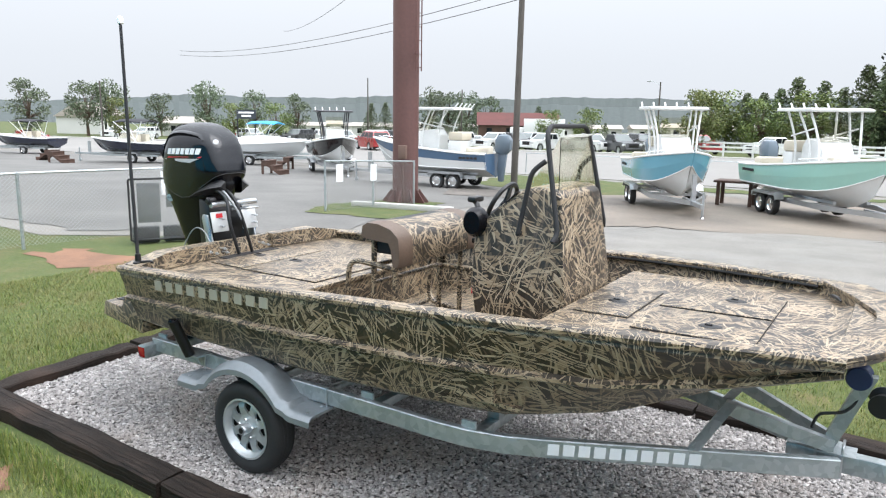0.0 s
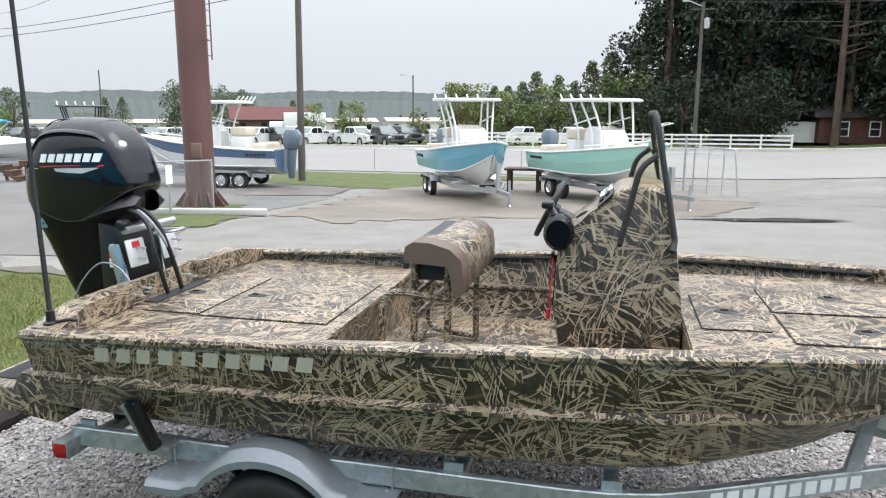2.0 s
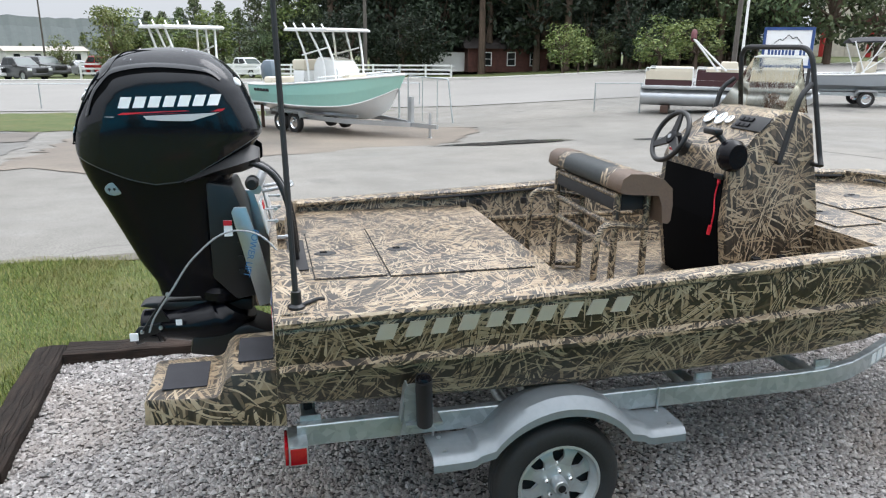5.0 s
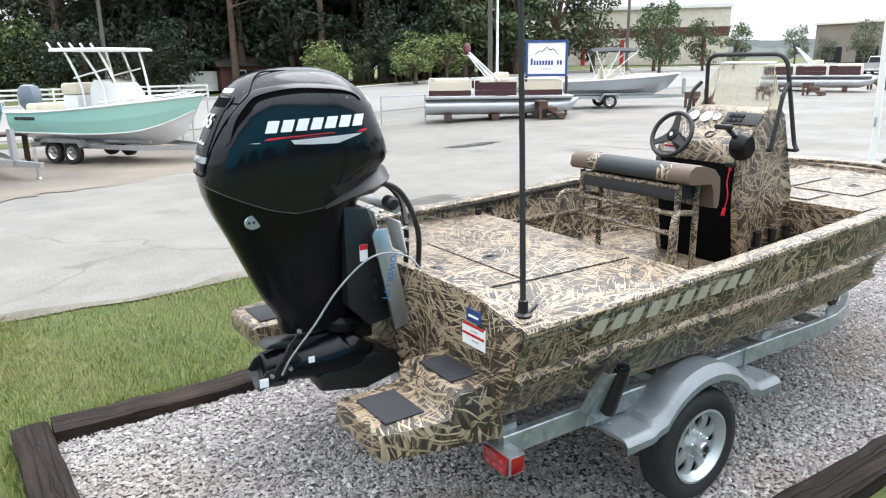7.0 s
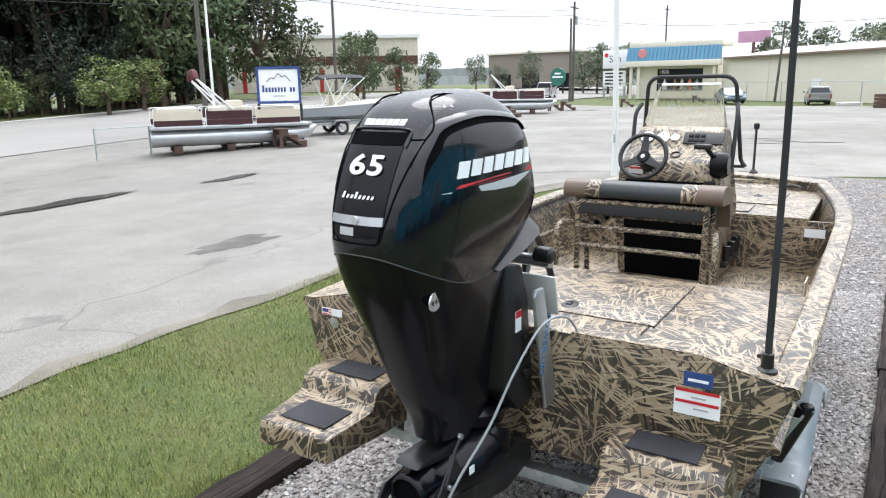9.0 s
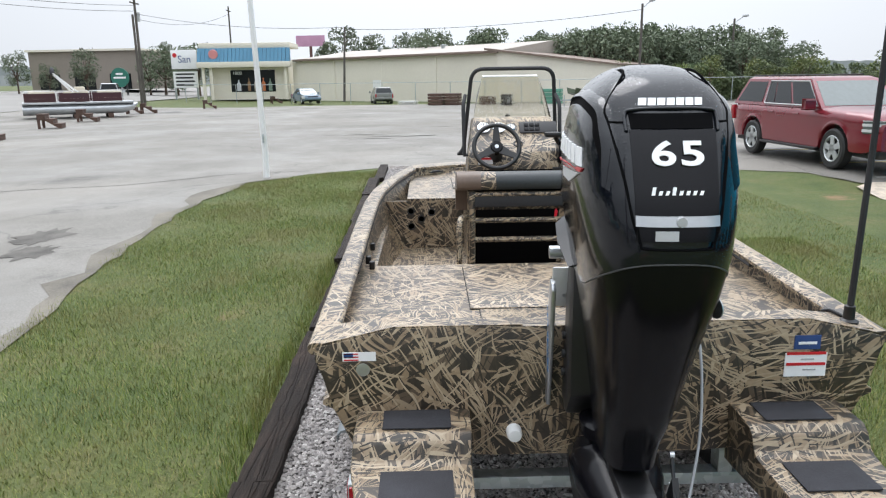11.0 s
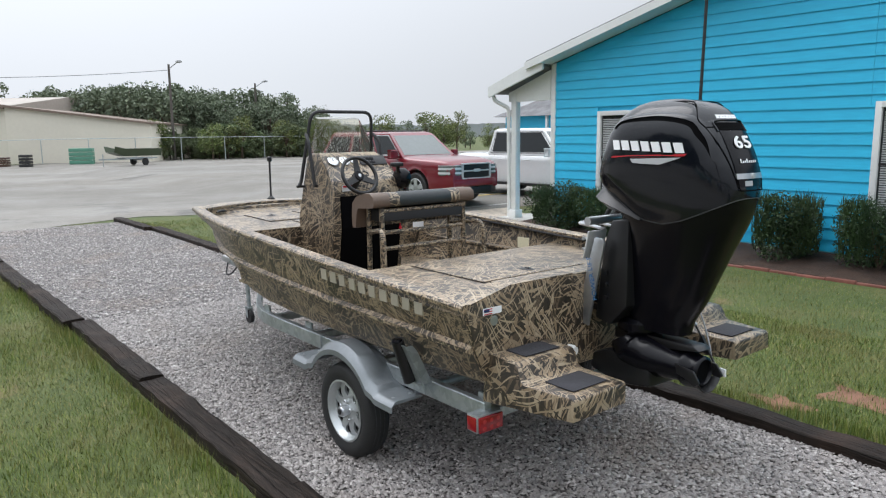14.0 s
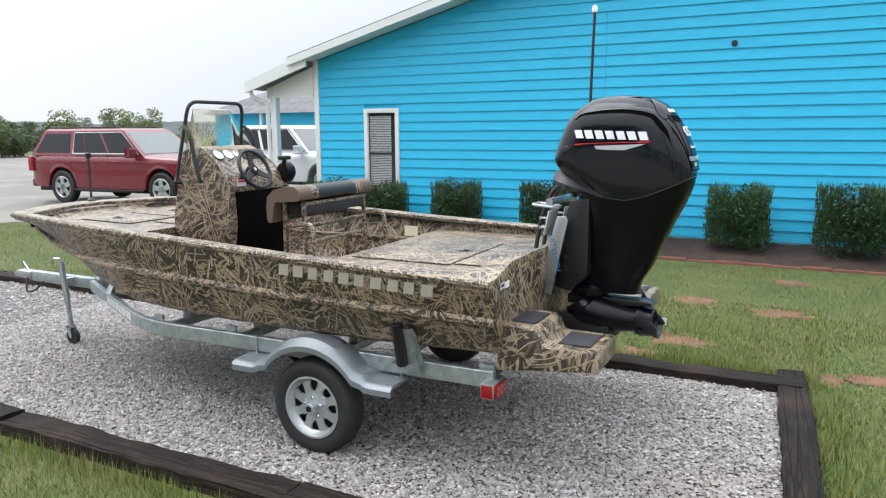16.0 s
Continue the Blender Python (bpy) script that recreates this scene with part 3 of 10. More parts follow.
def timber_edge(x0, y0, x1, y1, n, seed):
    rnd = random.Random(seed)
    L = math.hypot(x1 - x0, y1 - y0)
    ang = math.degrees(math.atan2(y1 - y0, x1 - x0))
    for i in range(n):
        a, b = L * i / n + 0.012, L * (i + 1) / n - 0.012
        bm = bm_new()
        k = 14
        rings = []
        for j in range(k + 1):
            u = a + (b - a) * j / k
            w, h = 0.105 + rnd.uniform(-0.008, 0.008), 0.095 + rnd.uniform(-0.01, 0.008)
            rings.append([(u, -w, -0.1), (u, -w, h - 0.012), (u, -w + 0.014, h + rnd.uniform(-0.008, 0.004)), (u, 0, h + rnd.uniform(-0.012, 0.006)), (u, w - 0.014, h + rnd.uniform(-0.008, 0.004)), (u, w, h - 0.012), (u, w, -0.1)])
        loft(bm, rings)
        solid("landscape_timber", bm, timber, "dark weathered landscape timber edging the gravel", "timber", "timbers round the gravel bed",
              at=pose(x0, y0, rnd.uniform(-0.012, 0.008), 0, 0, ang + rnd.uniform(-0.5, 0.5)))


timber_edge(-1.55, -1.42, 16.2, -1.6, 7, 1)
timber_edge(-1.5, 1.6, 15.6, 1.75, 7, 2)
timber_edge(-1.45, -1.75, -1.62, 1.72, 2, 3)


# bare red clay showing through the lawn
CLAY = [(-0.45, -2.52, 0.42, 0.26), (-0.13, -2.0, 0.24, 0.16), (-0.41, -4.29, 0.34, 0.22), (-1.32, -4.06, 0.42, 0.25), (-2.15, -2.02, 0.34, 0.22), (-1.74, -1.95, 0.14, 0.2), (-1.37, -5.83, 0.3, 0.22)]
clay_mat = plain("bare_red_clay", (0.215, 0.118, 0.078), 0.9, 0, 0.45, 9, bump=0.03, spec=0.2)
rnd = random.Random(31)
for cx, cy, rx, ry in CLAY:
    ring = [rnd.uniform(0.45, 1.2) for _ in range(18)]
    outline_sheet("bare_soil", [(cx + rx * r * math.cos(k * math.pi / 9), cy + ry * r * math.sin(k * math.pi / 9)) for k, r in enumerate(ring)], -0.016, clay_mat, "bare red clay patch worn into the lawn", "soil")


def grass():
    rng = np.random.default_rng(9)
    N = 560000
    areas = [(-3.2, 15.0, 1.75, 5.0, 0.40), (-5.5, -1.55, -4.0, 4.4, 0.26), (-1.75, 7.0, -4.4, -1.6, 0.22), (-7.5, 6.5, -6.8, -4.0, 0.08), (6, 15.5, -5.5, -1.7, 0.08)]
    xs, ys = [], []
    for x0, x1, y0, y1, w in areas:
        n = int(N * w)
        xs.append(rng.uniform(x0, x1, n))
        ys.append(rng.uniform(y0, y1, n))
    x, y = np.concatenate(xs), np.concatenate(ys)
    patch = np.sin(x * 1.3 + 1.7 * np.sin(y * 0.9)) * np.sin(y * 1.7 + 1.3 * np.sin(x * 0.7)) + rng.normal(0, 0.25, len(x))
    edge = np.interp(x, [-6.5, -4.0, -0.5, 3.5, 8, 11, 13.2, 14.6, 15.6], [4.75, 4.5, 4.3, 4.4, 4.95, 5.0, 4.7, 3.6, 2.0])
    bare = np.zeros(len(x))
    for cx, cy, rx, ry in CLAY:
        bare = np.maximum(bare, 1.25 - np.hypot((x - cx) / rx, (y - cy) / ry) + rng.normal(0, 0.3, len(x)))
    keep = (patch < 1.25) & (bare < 0.62) & (y < edge + rng.normal(0, 0.05, len(x)))
    x, y = x[keep], y[keep]
    n = len(x)
    h = rng.uniform(0.034, 0.054, n) * (1 + 0.25 * np.sin(x * 2.1) * np.cos(y * 1.4)) * rng.choice([0.8, 1.0, 1.0, 1.3], n)
    h *= 1 + 1.1 * np.exp(-((np.abs(np.abs(y) - 1.8) / 0.1) ** 2)) * (x > -1.6) + 0.5 * np.exp(-((x + 1.75) / 0.12) ** 2) * (np.abs(y) < 1.7)
    a = rng.uniform(0, 6.283, n)
    lean = rng.uniform(0.012, 0.05, n)
    w = rng.uniform(0.0018, 0.004, n)
    z = np.interp(y, [4, 9], [0, -0.06]) - 0.03
    dx, dy = np.cos(a), np.sin(a)
    p0 = np.stack([x - dy * w, y + dx * w, z], -1)
    p1 = np.stack([x + dy * w, y - dx * w, z], -1)
    p2 = np.stack([x + dx * lean, y + dy * lean, z + h], -1)
    V = np.stack([p0, p1, p2], 1).reshape(-1, 3)
    me = bpy.data.meshes.new("lawn_grass")
    me.vertices.add(len(V))
    me.vertices.foreach_set("co", V.ravel())
    me.loops.add(3 * n)
    me.loops.foreach_set("vertex_index", np.arange(3 * n, dtype=np.int32))
    me.polygons.add(n)
    me.polygons.foreach_set("loop_start", np.arange(0, 3 * n, 3, dtype=np.int32))
    me.update(calc_edges=True)
    me.materials.append(blades)
    tagged(new("lawn_grass", me), "short mown green grass with straw-coloured blades", "grass", kind="stuff")


grass()


# ---- the camouflaged jet boat (stern at x = 0, bow towards +x) ----
boat = thing("jet_boat", "flat-bottomed aluminium jet boat in marsh-grass camouflage on a trailer", "boat")
GX = [0.0, 0.7, 1.34, 2.0, 2.6, 3.0, 3.5, 4.0, 4.45]
GW = [1.085, 1.09, 1.09, 1.09, 1.085, 1.06, 0.99, 0.89, 0.785]
GZ = [1.215, 1.238, 1.262, 1.295, 1.322, 1.336, 1.345, 1.35, 1.352]
RW = [1.025, 1.03, 1.03, 1.03, 1.02, 0.985, 0.89, 0.745, 0.60]
RZ = [0.985, 0.995, 1.0, 1.02, 1.04, 1.055, 1.07, 1.14, 1.24]
BW = [0.94, 0.945, 0.945, 0.945, 0.93, 0.88, 0.77, 0.63, 0.50]
BZ = [0.80, 0.775, 0.765, 0.77, 0.785, 0.80, 0.90, 1.10, 1.275]


def gun(x):
    return lerp(x, GX, GW), lerp(x, GX, GZ)


def hull():
    bm = bm_new()
    xs = np.linspace(0, 4.45, 46)
    rings = []
    for x in xs:
        w, z = gun(x)
        rw, rz, bw, bz = lerp(x, GX, RW), lerp(x, GX, RZ), lerp(x, GX, BW), lerp(x, GX, BZ)
        keel = bz - lerp(x, [0, 2.6, 3.4, 4.45], [0.045, 0.045, 0.06, 0.0])
        half = [(w - 0.012, z - 0.012), (w - 0.004, z - 0.05), (rw + 0.004, rz + 0.028), (rw + 0.034, rz + 0.012), (rw + 0.034, rz - 0.006), (rw - 0.006, rz - 0.024), (bw + 0.012, bz + 0.012), (bw - 0.02, bz - 0.012), (bw * 0.45, keel)]
        t = 0.006
        inner = [(w - 0.03, z - 0.016), (rw - 0.03, rz), (bw - 0.03, bz + 0.05)]
        ring = [(x, y, q) for y, q in half] + [(x, 0, keel)] + [(x, -y, q) for y, q in half[::-1]]
        ring += [(x, -y, q) for y, q in inner] + [(x, 0, bz + 0.05)] + [(x, y, q) for y, q in inner[::-1]]
        rings.append(ring)
    return loft(bm, rings)


part("hull", hull(), camo, boat, "camouflage-printed aluminium hull with a pressed side strake", 28)


def rail(side):
    """The rolled gunwale: a flat top with a rounded outer lip."""
    bm = bm_new()
    rings = []
    for x in np.linspace(-0.004, 4.46, 44):
        w, z = gun(x)
        rings.append([(x, side * (w + dy), z + dz) for dy, dz in ((0.006, -0.03), (0.018, -0.018), (0.02, 0.0), (0.012, 0.012), (-0.004, 0.016), (-0.075, 0.012), (-0.085, 0.004), (-0.085, -0.012), (-0.03, -0.02))])
    return loft(bm, rings)


for s in (-1, 1):
    part("gunwale", rail(s), camo, boat)
    bm = bm_new()
    tube(bm, [(x, s * (gun(x)[0] - 0.078), gun(x)[1] - 0.022) for x in np.linspace(1.0, 4.2, 24)], 0.011, 8)
    part("accessory_track", bm, black_matt, boat, "dark accessory channel under the gunwale")

# pointed bow plate, its raked underside and the coaming along the fore deck
BOW = [(4.455, -0.79), (4.56, -0.63), (4.68, -0.41), (4.76, -0.2), (4.79, 0.0), (4.76, 0.2), (4.68, 0.41), (4.56, 0.63), (4.455, 0.79)]
COAM = [(4.20, 0.80), (4.30, 0.63), (4.40, 0.45), (4.52, 0.15), (4.53, 0.0), (4.52, -0.15), (4.40, -0.45), (4.30, -0.63), (4.20, -0.80)]
bm = bm_new()
prism(bm, [(4.20, -0.85)] + BOW + [(4.20, 0.85)] + COAM, "z", 1.340, 1.366, 0.006)
part("bow_deck", bm, camo, boat, "pointed camouflaged bow plate")
bm = bm_new()
loft(bm, [[(4.42, y * 0.9, 1.338), (x - 0.004, y, 1.338), (x - 0.012, y, 1.318), (4.40, y * 0.66, 1.262)] for x, y in BOW])
part("bow_rake", bm, camo, boat, "raked underside of the bow")
bm = bm_new()
loft(bm, [[(x, y, 1.25), (x + 0.018, y, 1.25), (x + 0.03, y, 1.345), (x + 0.008, y, 1.345)] for x, y in COAM])
part("bow_coaming", bm, camo, boat)
for s in (-1, 1):
    bm = bm_new()
    tube(bm, smooth([(4.275, s * 0.63, 1.312), (4.30, s * 0.59, 1.318), (4.325, s * 0.545, 1.318), (4.345, s * 0.50, 1.312)], 4), [0.006] * 3 + [0.012] * 7 + [0.006] * 3, 8)
    part("horn_cleat", bm, black_plastic, boat, "black horn cleat on the bow coaming")
for y, x in ((-0.2, 4.492), (0.30, 4.45)):
    bm = bm_new()
    lathe(bm, [(0.006, 0), (0.026, 0), (0.03, 0.008), (0.02, 0.014)], 16, "x", (x, y, 1.305))
    part("socket", bm, black_plastic, boat, "round black socket in the bow coaming")

# decks
bm = bm_new()
rings = []
for x in np.linspace(3.06, 4.545, 16):
    q, z = min(gun(x)[0] - 0.05, lerp(x, [4.2, 4.4, 4.52, 4.55], [0.81, 0.46, 0.16, 0.02])), lerp(x, [2.97, 4.28, 4.55], [1.262, 1.285, 1.288])
    rings.append([(x, -q, z), (x, q, z), (x, q, z - 0.032), (x, -q, z - 0.032)])
loft(bm, rings)
part("fore_deck", bm, camo, boat)
bm = bm_new()
prism(bm, [(-0.84, 0.85), (0.84, 0.85), (0.93, 1.04), (0.985, 1.245), (-0.985, 1.245), (-0.93, 1.04)], "x", 3.055, 3.08)
part("fore_bulkhead", bm, camo, boat)
bm = bm_new()
box(bm, 0.03, 1.37, -1.03, 1.03, 1.135, 1.165, 0.006)
part("aft_deck", bm, camo, boat)
bm = bm_new()
prism(bm, [(-0.90, 0.83), (0.90, 0.83), (0.99, 1.134), (-0.99, 1.134)], "x", 1.335, 1.36)
part("aft_bulkhead", bm, camo, boat)
bm = bm_new()
box(bm, 0.1, 3.09, -0.93, 0.93, 0.845, 0.865)
part("cockpit_floor", bm, camo, boat)


def hatch(x0, x1, y0, y1, z0, slope=0.0):
    """A hatch lid with rounded edges and a gap round it."""
    bm = bm_new()
    box(bm, x0, x1, y0, y1, 0, 0.008, 0.003)
    for v in bm.verts:
        v.co.z += z0 + slope * (v.co.x - x0)
    lid = part("hatch", bm, camo, boat)
    bm = bm_new()
    for a, b, c, d in ((x0 - 0.004, x1 + 0.004, y0 - 0.004, y0), (x0 - 0.004, x1 + 0.004, y1, y1 + 0.004), (x0 - 0.004, x0, y0, y1), (x1, x1 + 0.004, y0, y1)):
        box(bm, a, b, c, d, 0, 0.003)
    for v in bm.verts:
        v.co.z += z0 + slope * (v.co.x - x0)
    part("gap", bm, black_matt, lid, "dark gap round the lid")
    return lid


def latch(x, y, z, parent):
    bm = bm_new()
    lathe(bm, [(0.001, 0.006), (0.02, 0.006), (0.034, 0.004), (0.04, 0.0), (0.04, -0.004)], 20, "z")
    bmesh.ops.scale(bm, vec=(1.5, 1, 1), verts=bm.verts)
    bmesh.ops.translate(bm, vec=(x, y, z), verts=bm.verts)
    part("latch", bm, black_plastic, parent, "flush black oval latch")
    bm = bm_new()
    box(bm, x - 0.028, x + 0.01, y - 0.012, y + 0.012, z + 0.0065, z + 0.011, 0.002)
    part("latch_tongue", bm, black_gloss, parent)


fs = 0.0175
for x0, x1, y0, y1, lx, ly in ((3.13, 3.43, -0.40, 0.24, 3.225, -0.10), (3.50, 4.08, -0.05, 0.43, 3.79, 0.26), (3.50, 4.08, -0.56, -0.09, 3.79, -0.357)):
    z0 = lerp(x0, [2.97, 4.28], [1.262, 1.285]) + 0.002
    lid = hatch(x0, x1, y0, y1, z0, fs)
    latch(lx + 0.05, ly, z0 + fs * (lx + 0.05 - x0) + 0.009, lid)
lid = hatch(0.19, 0.53, -0.44, 0.42, 1.167)
latch(0.27, -0.03, 1.176, lid)
lid = hatch(0.55, 1.28, -0.46, 0.46, 1.167)
latch(0.66, -0.02, 1.176, lid)

# transom with the raised middle, inner well and corner plates
bm = bm_new()
prism(bm, [(-1.085, 1.212), (-0.78, 1.285), (0.78, 1.285), (1.085, 1.212), (1.025, 0.985), (0.94, 0.8), (0.42, 0.755), (-0.42, 0.755), (-0.94, 0.8), (-1.025, 0.985)], "x", -0.012, 0.028, 0.006)
part("transom", bm, camo, boat)
for s in (-1, 1):
    bm = bm_new()
    loft(bm, [[(-0.008, s * 1.08, 1.222), (0.19, s * 1.08, 1.23), (0.19, s * 1.07, 1.17), (-0.008, s * 1.07, 1.17)],
              [(-0.008, s * 0.78, 1.29), (0.12, s * 0.78, 1.285), (0.12, s * 0.78, 1.17), (-0.008, s * 0.78, 1.17)],
              [(-0.008, s * 0.30, 1.29), (0.075, s * 0.30, 1.285), (0.075, s * 0.30, 1.17), (-0.008, s * 0.30, 1.17)]])
    part("transom_corner", bm, camo, boat)
# the deck is not opened here: a dark plate paints the well's shade
bm = bm_new()
box(bm, 0.08, 0.17, -0.28, 0.28, 1.166, 1.172)
part("rigging_well", bm, black_matt, boat, "flat dark plate at the transom, in place of the shaded rigging well")


# stern steps
def step(s):
    bm = bm_new()
    prof = [(0.02, 0.955), (-0.185, 0.95), (-0.215, 0.925), (-0.235, 0.872), (-0.26, 0.858), (-0.52, 0.855), (-0.535, 0.845), (-0.54, 0.745), (0.02, 0.70)]
    prism(bm, prof, "y", s * 0.50, s * 0.925, 0.008)
    for v in bm.verts:
        k = (0.96 - v.co.z) / 0.2
        v.co.y *= 1 + 0.02 * k - (0.05 if v.co.x < -0.4 and abs(v.co.y) > 0.7 else 0)
    st = part("stern_step", bm, camo, boat, "two-level camouflaged stern step")
    for x0, x1, z in ((-0.165, -0.02, 0.9535), (-0.475, -0.295, 0.8585)):
        bm = bm_new()
        box(bm, x0, x1, s * 0.70 - 0.125, s * 0.70 + 0.125, z, z + 0.006, 0.002)
        part("grip_pad", bm, grip_pad, st, "black non-slip grip pad")
    return st


for s in (-1, 1):
    step(s)

# drain cap, scupper hooks, warning labels
bm = bm_new()
lathe(bm, [(0.03, 0), (0.03, -0.035), (0.024, -0.05), (0.001, -0.052)], 18, "x", (-0.012, 0.33, 0.86))
part("drain_cap", bm, white_paint, boat, "white round drain cap")
bm = bm_new()
box(bm, -0.0165, -0.013, -0.86, -0.70, 1.06, 1.155)
lab = part("warning_label", bm, white_mark, boat, "white and red warning label")
for z in (1.105, 1.148):
    bm = bm_new()
    box(bm, -0.0185, -0.0166, -0.855, -0.705, z, z + 0.011)
    part("stripe", bm, red_mark, lab)
for z, y in ((1.085, -0.80), (1.127, -0.79)):
    bm = bm_new()
    box(bm, -0.0185, -0.0166, y - 0.02, y + 0.03, z, z + 0.006)
    part("print_bar", bm, grey_mark, lab)
bm = bm_new()
box(bm, -0.0165, -0.013, -0.83, -0.73, 1.17, 1.225)
lab = part("dealer_label", bm, blue_mark, boat, "small dark blue dealer label")
bm = bm_new()
box(bm, -0.0185, -0.0166, -0.815, -0.745, 1.19, 1.20)
part("print_bar", bm, white_mark, lab)
bm = bm_new()
box(bm, -0.0165, -0.013, 0.85, 0.975, 1.16, 1.195)
lab = part("flag_label", bm, white_mark, boat, "small white label with a flag")
bm = bm_new()
box(bm, -0.0185, -0.0166, 0.935, 0.97, 1.175, 1.192)
part("canton", bm, blue_mark, lab)
bm = bm_new()
for k in range(3):
    box(bm, -0.0185, -0.0166, 0.915, 0.97, 1.163 + 0.012 * k, 1.167 + 0.012 * k)
part("flag_stripes", bm, red_mark, lab)
bm = bm_new()
lathe(bm, [(0.001, 0), (0.024, 0), (0.026, -0.003), (0.02, -0.004), (0.001, -0.004)], 20, "x", (-0.013, 0.9, 1.125))
part("capacity_badge", bm, alu, boat, "round metal badge")


def side_y(x, z):
    """Outer hull side between gunwale and strake."""
    w, gz = gun(x)
    rw, rz = lerp(x, GX, RW), lerp(x, GX, RZ)
    t = (z - rz) / (gz - rz)
    return rw + (w - rw) * t


def name_blocks(s, x0, x1, z, h, rise):
    """Ten pale blocks where the maker's name stands, hugging the flared side."""
    n = 10
    dx = (x1 - x0) / n
    for i in range(n):
        a, b = x0 + dx * (i + 0.16 + 0.06 * (i % 3 == 1)), x0 + dx * (i + 0.80 - 0.05 * (i % 4 == 2))
        zz = z + rise * (a - x0)
        q = []
        for xx, zq in ((a, 0), (b, 0), (b, h), (a, h)):
            X, Z = xx - 0.02 * s * (zq / h), zz + zq
            q.append(Vector((X, s * (side_y(X, Z) + 0.012), Z)))
        bm = bm_new()
        loft(bm, [[p - Vector((0, s * 0.015, 0)) for p in q], q])
        part("marking_block", bm, letter_tan, boat, "pale tan maker's marking" if i == 0 else "")


name_blocks(-1, 0.36, 1.49, 1.105, 0.072, 0.04)
name_blocks(1, 0.34, 1.44, 1.105, 0.072, 0.04)

# inner side lining with a shelf and rod tubes
for s in (-1, 1):
    bm = bm_new()
    loft(bm, [[(x, s * (gun(x)[0] - 0.075), 1.05), (x, s * (gun(x)[0] - 0.115), 1.05), (x, s * (gun(x)[0] - 0.14), 0.87), (x, s * (gun(x)[0] - 0.1), 0.87)] for x in (1.37, 2.0, 2.96)])
    part("side_lining", bm, camo, boat)
    bm = bm_new()
    box(bm, 1.37, 2.96, s * 0.99 - 0.03, s * 0.99 + 0.03, 1.055, 1.08, 0.008)
    part("side_shelf", bm, camo, boat)
for y, z in ((0.78, 1.18), (0.70, 1.12), (0.78, 1.06), (0.62, 1.17)):
    bm = bm_new()
    lathe(bm, [(0.03, 0), (0.03, -0.006), (0.022, -0.006), (0.02, 0.0)], 16, "x", (2.964, y, z))
    part("rod_tube", bm, black_matt, boat, "dark round rod-tube mouth")
for x, y in ((1.30, 0.96), (1.42, 0.99), (1.75, 0.99)):
    bm = bm_new()
    box(bm, x - 0.02, x + 0.02, y - 0.015, y + 0.015, 1.165, 1.21, 0.006)
    part("cleat", bm, black_plastic, boat, "small black cleat")
bm = bm_new()
box(bm, 2.962, 2.9645, -0.93, -0.80, 1.15, 1.21)
part("caution_label", bm, white_mark, boat, "small white caution label")
bm = bm_new()
box(bm, 1.55, 1.68, -0.955, -0.95, 1.10, 1.19)
part("yellow_label", bm, plain("pale_label", (0.75, 0.70, 0.5), 0.5), boat, "pale yellow and white label inside the hull")


# ---- console ----
console = thing("helm_console", "camouflaged centre console with steering wheel and gauges on the cockpit floor", "console", at=Matrix.Translation((0.075, 0, 0)))
CY = 0.02
prof = [(2.43, 0.868), (2.36, 1.30), (2.37, 1.60), (2.40, 1.68), (2.53, 1.765), (2.645, 1.885), (2.70, 1.905), (2.86, 1.90), (2.90, 1.86), (2.965, 1.35), (2.975, 0.868)]


def console_body():
    bm = bm_new()
    left = [(x, CY + lerp(z, [0.86, 1.3, 1.65, 1.9], [0.345, 0.365, 0.345, 0.285]), z) for x, z in prof]
    right = [(x, CY - lerp(z, [0.86, 1.3, 1.65, 1.9], [0.345, 0.365, 0.345, 0.285]), z) for x, z in prof]
    loft(bm, [left, right])
    bmesh.ops.bevel(bm, geom=bm.edges[:], offset=0.018, segments=3, affect="EDGES", profile=0.5)
    return bm


part("body", console_body(), camo, console)
# the footwell is not cut out: a black panel paints its shade
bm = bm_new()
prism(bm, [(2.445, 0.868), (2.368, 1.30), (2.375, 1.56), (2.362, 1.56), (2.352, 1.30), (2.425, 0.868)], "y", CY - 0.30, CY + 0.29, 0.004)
part("footwell_panel", bm, shade_seam_black, console, "flat black panel at the back of the console, in place of the shaded footwell")
# gauge panel frame: along the sloping dash
d0, d1 = Vector((2.53, 0, 1.765)), Vector((2.645, 0, 1.885))
dash_t = (d1 - d0).normalized()
dash_n = Vector((-dash_t.z, 0, dash_t.x))


def dash(u, y, out=0.0):
    return d0 + dash_t * (u * (d1 - d0).length) + Vector((0, y, 0)) + dash_n * out


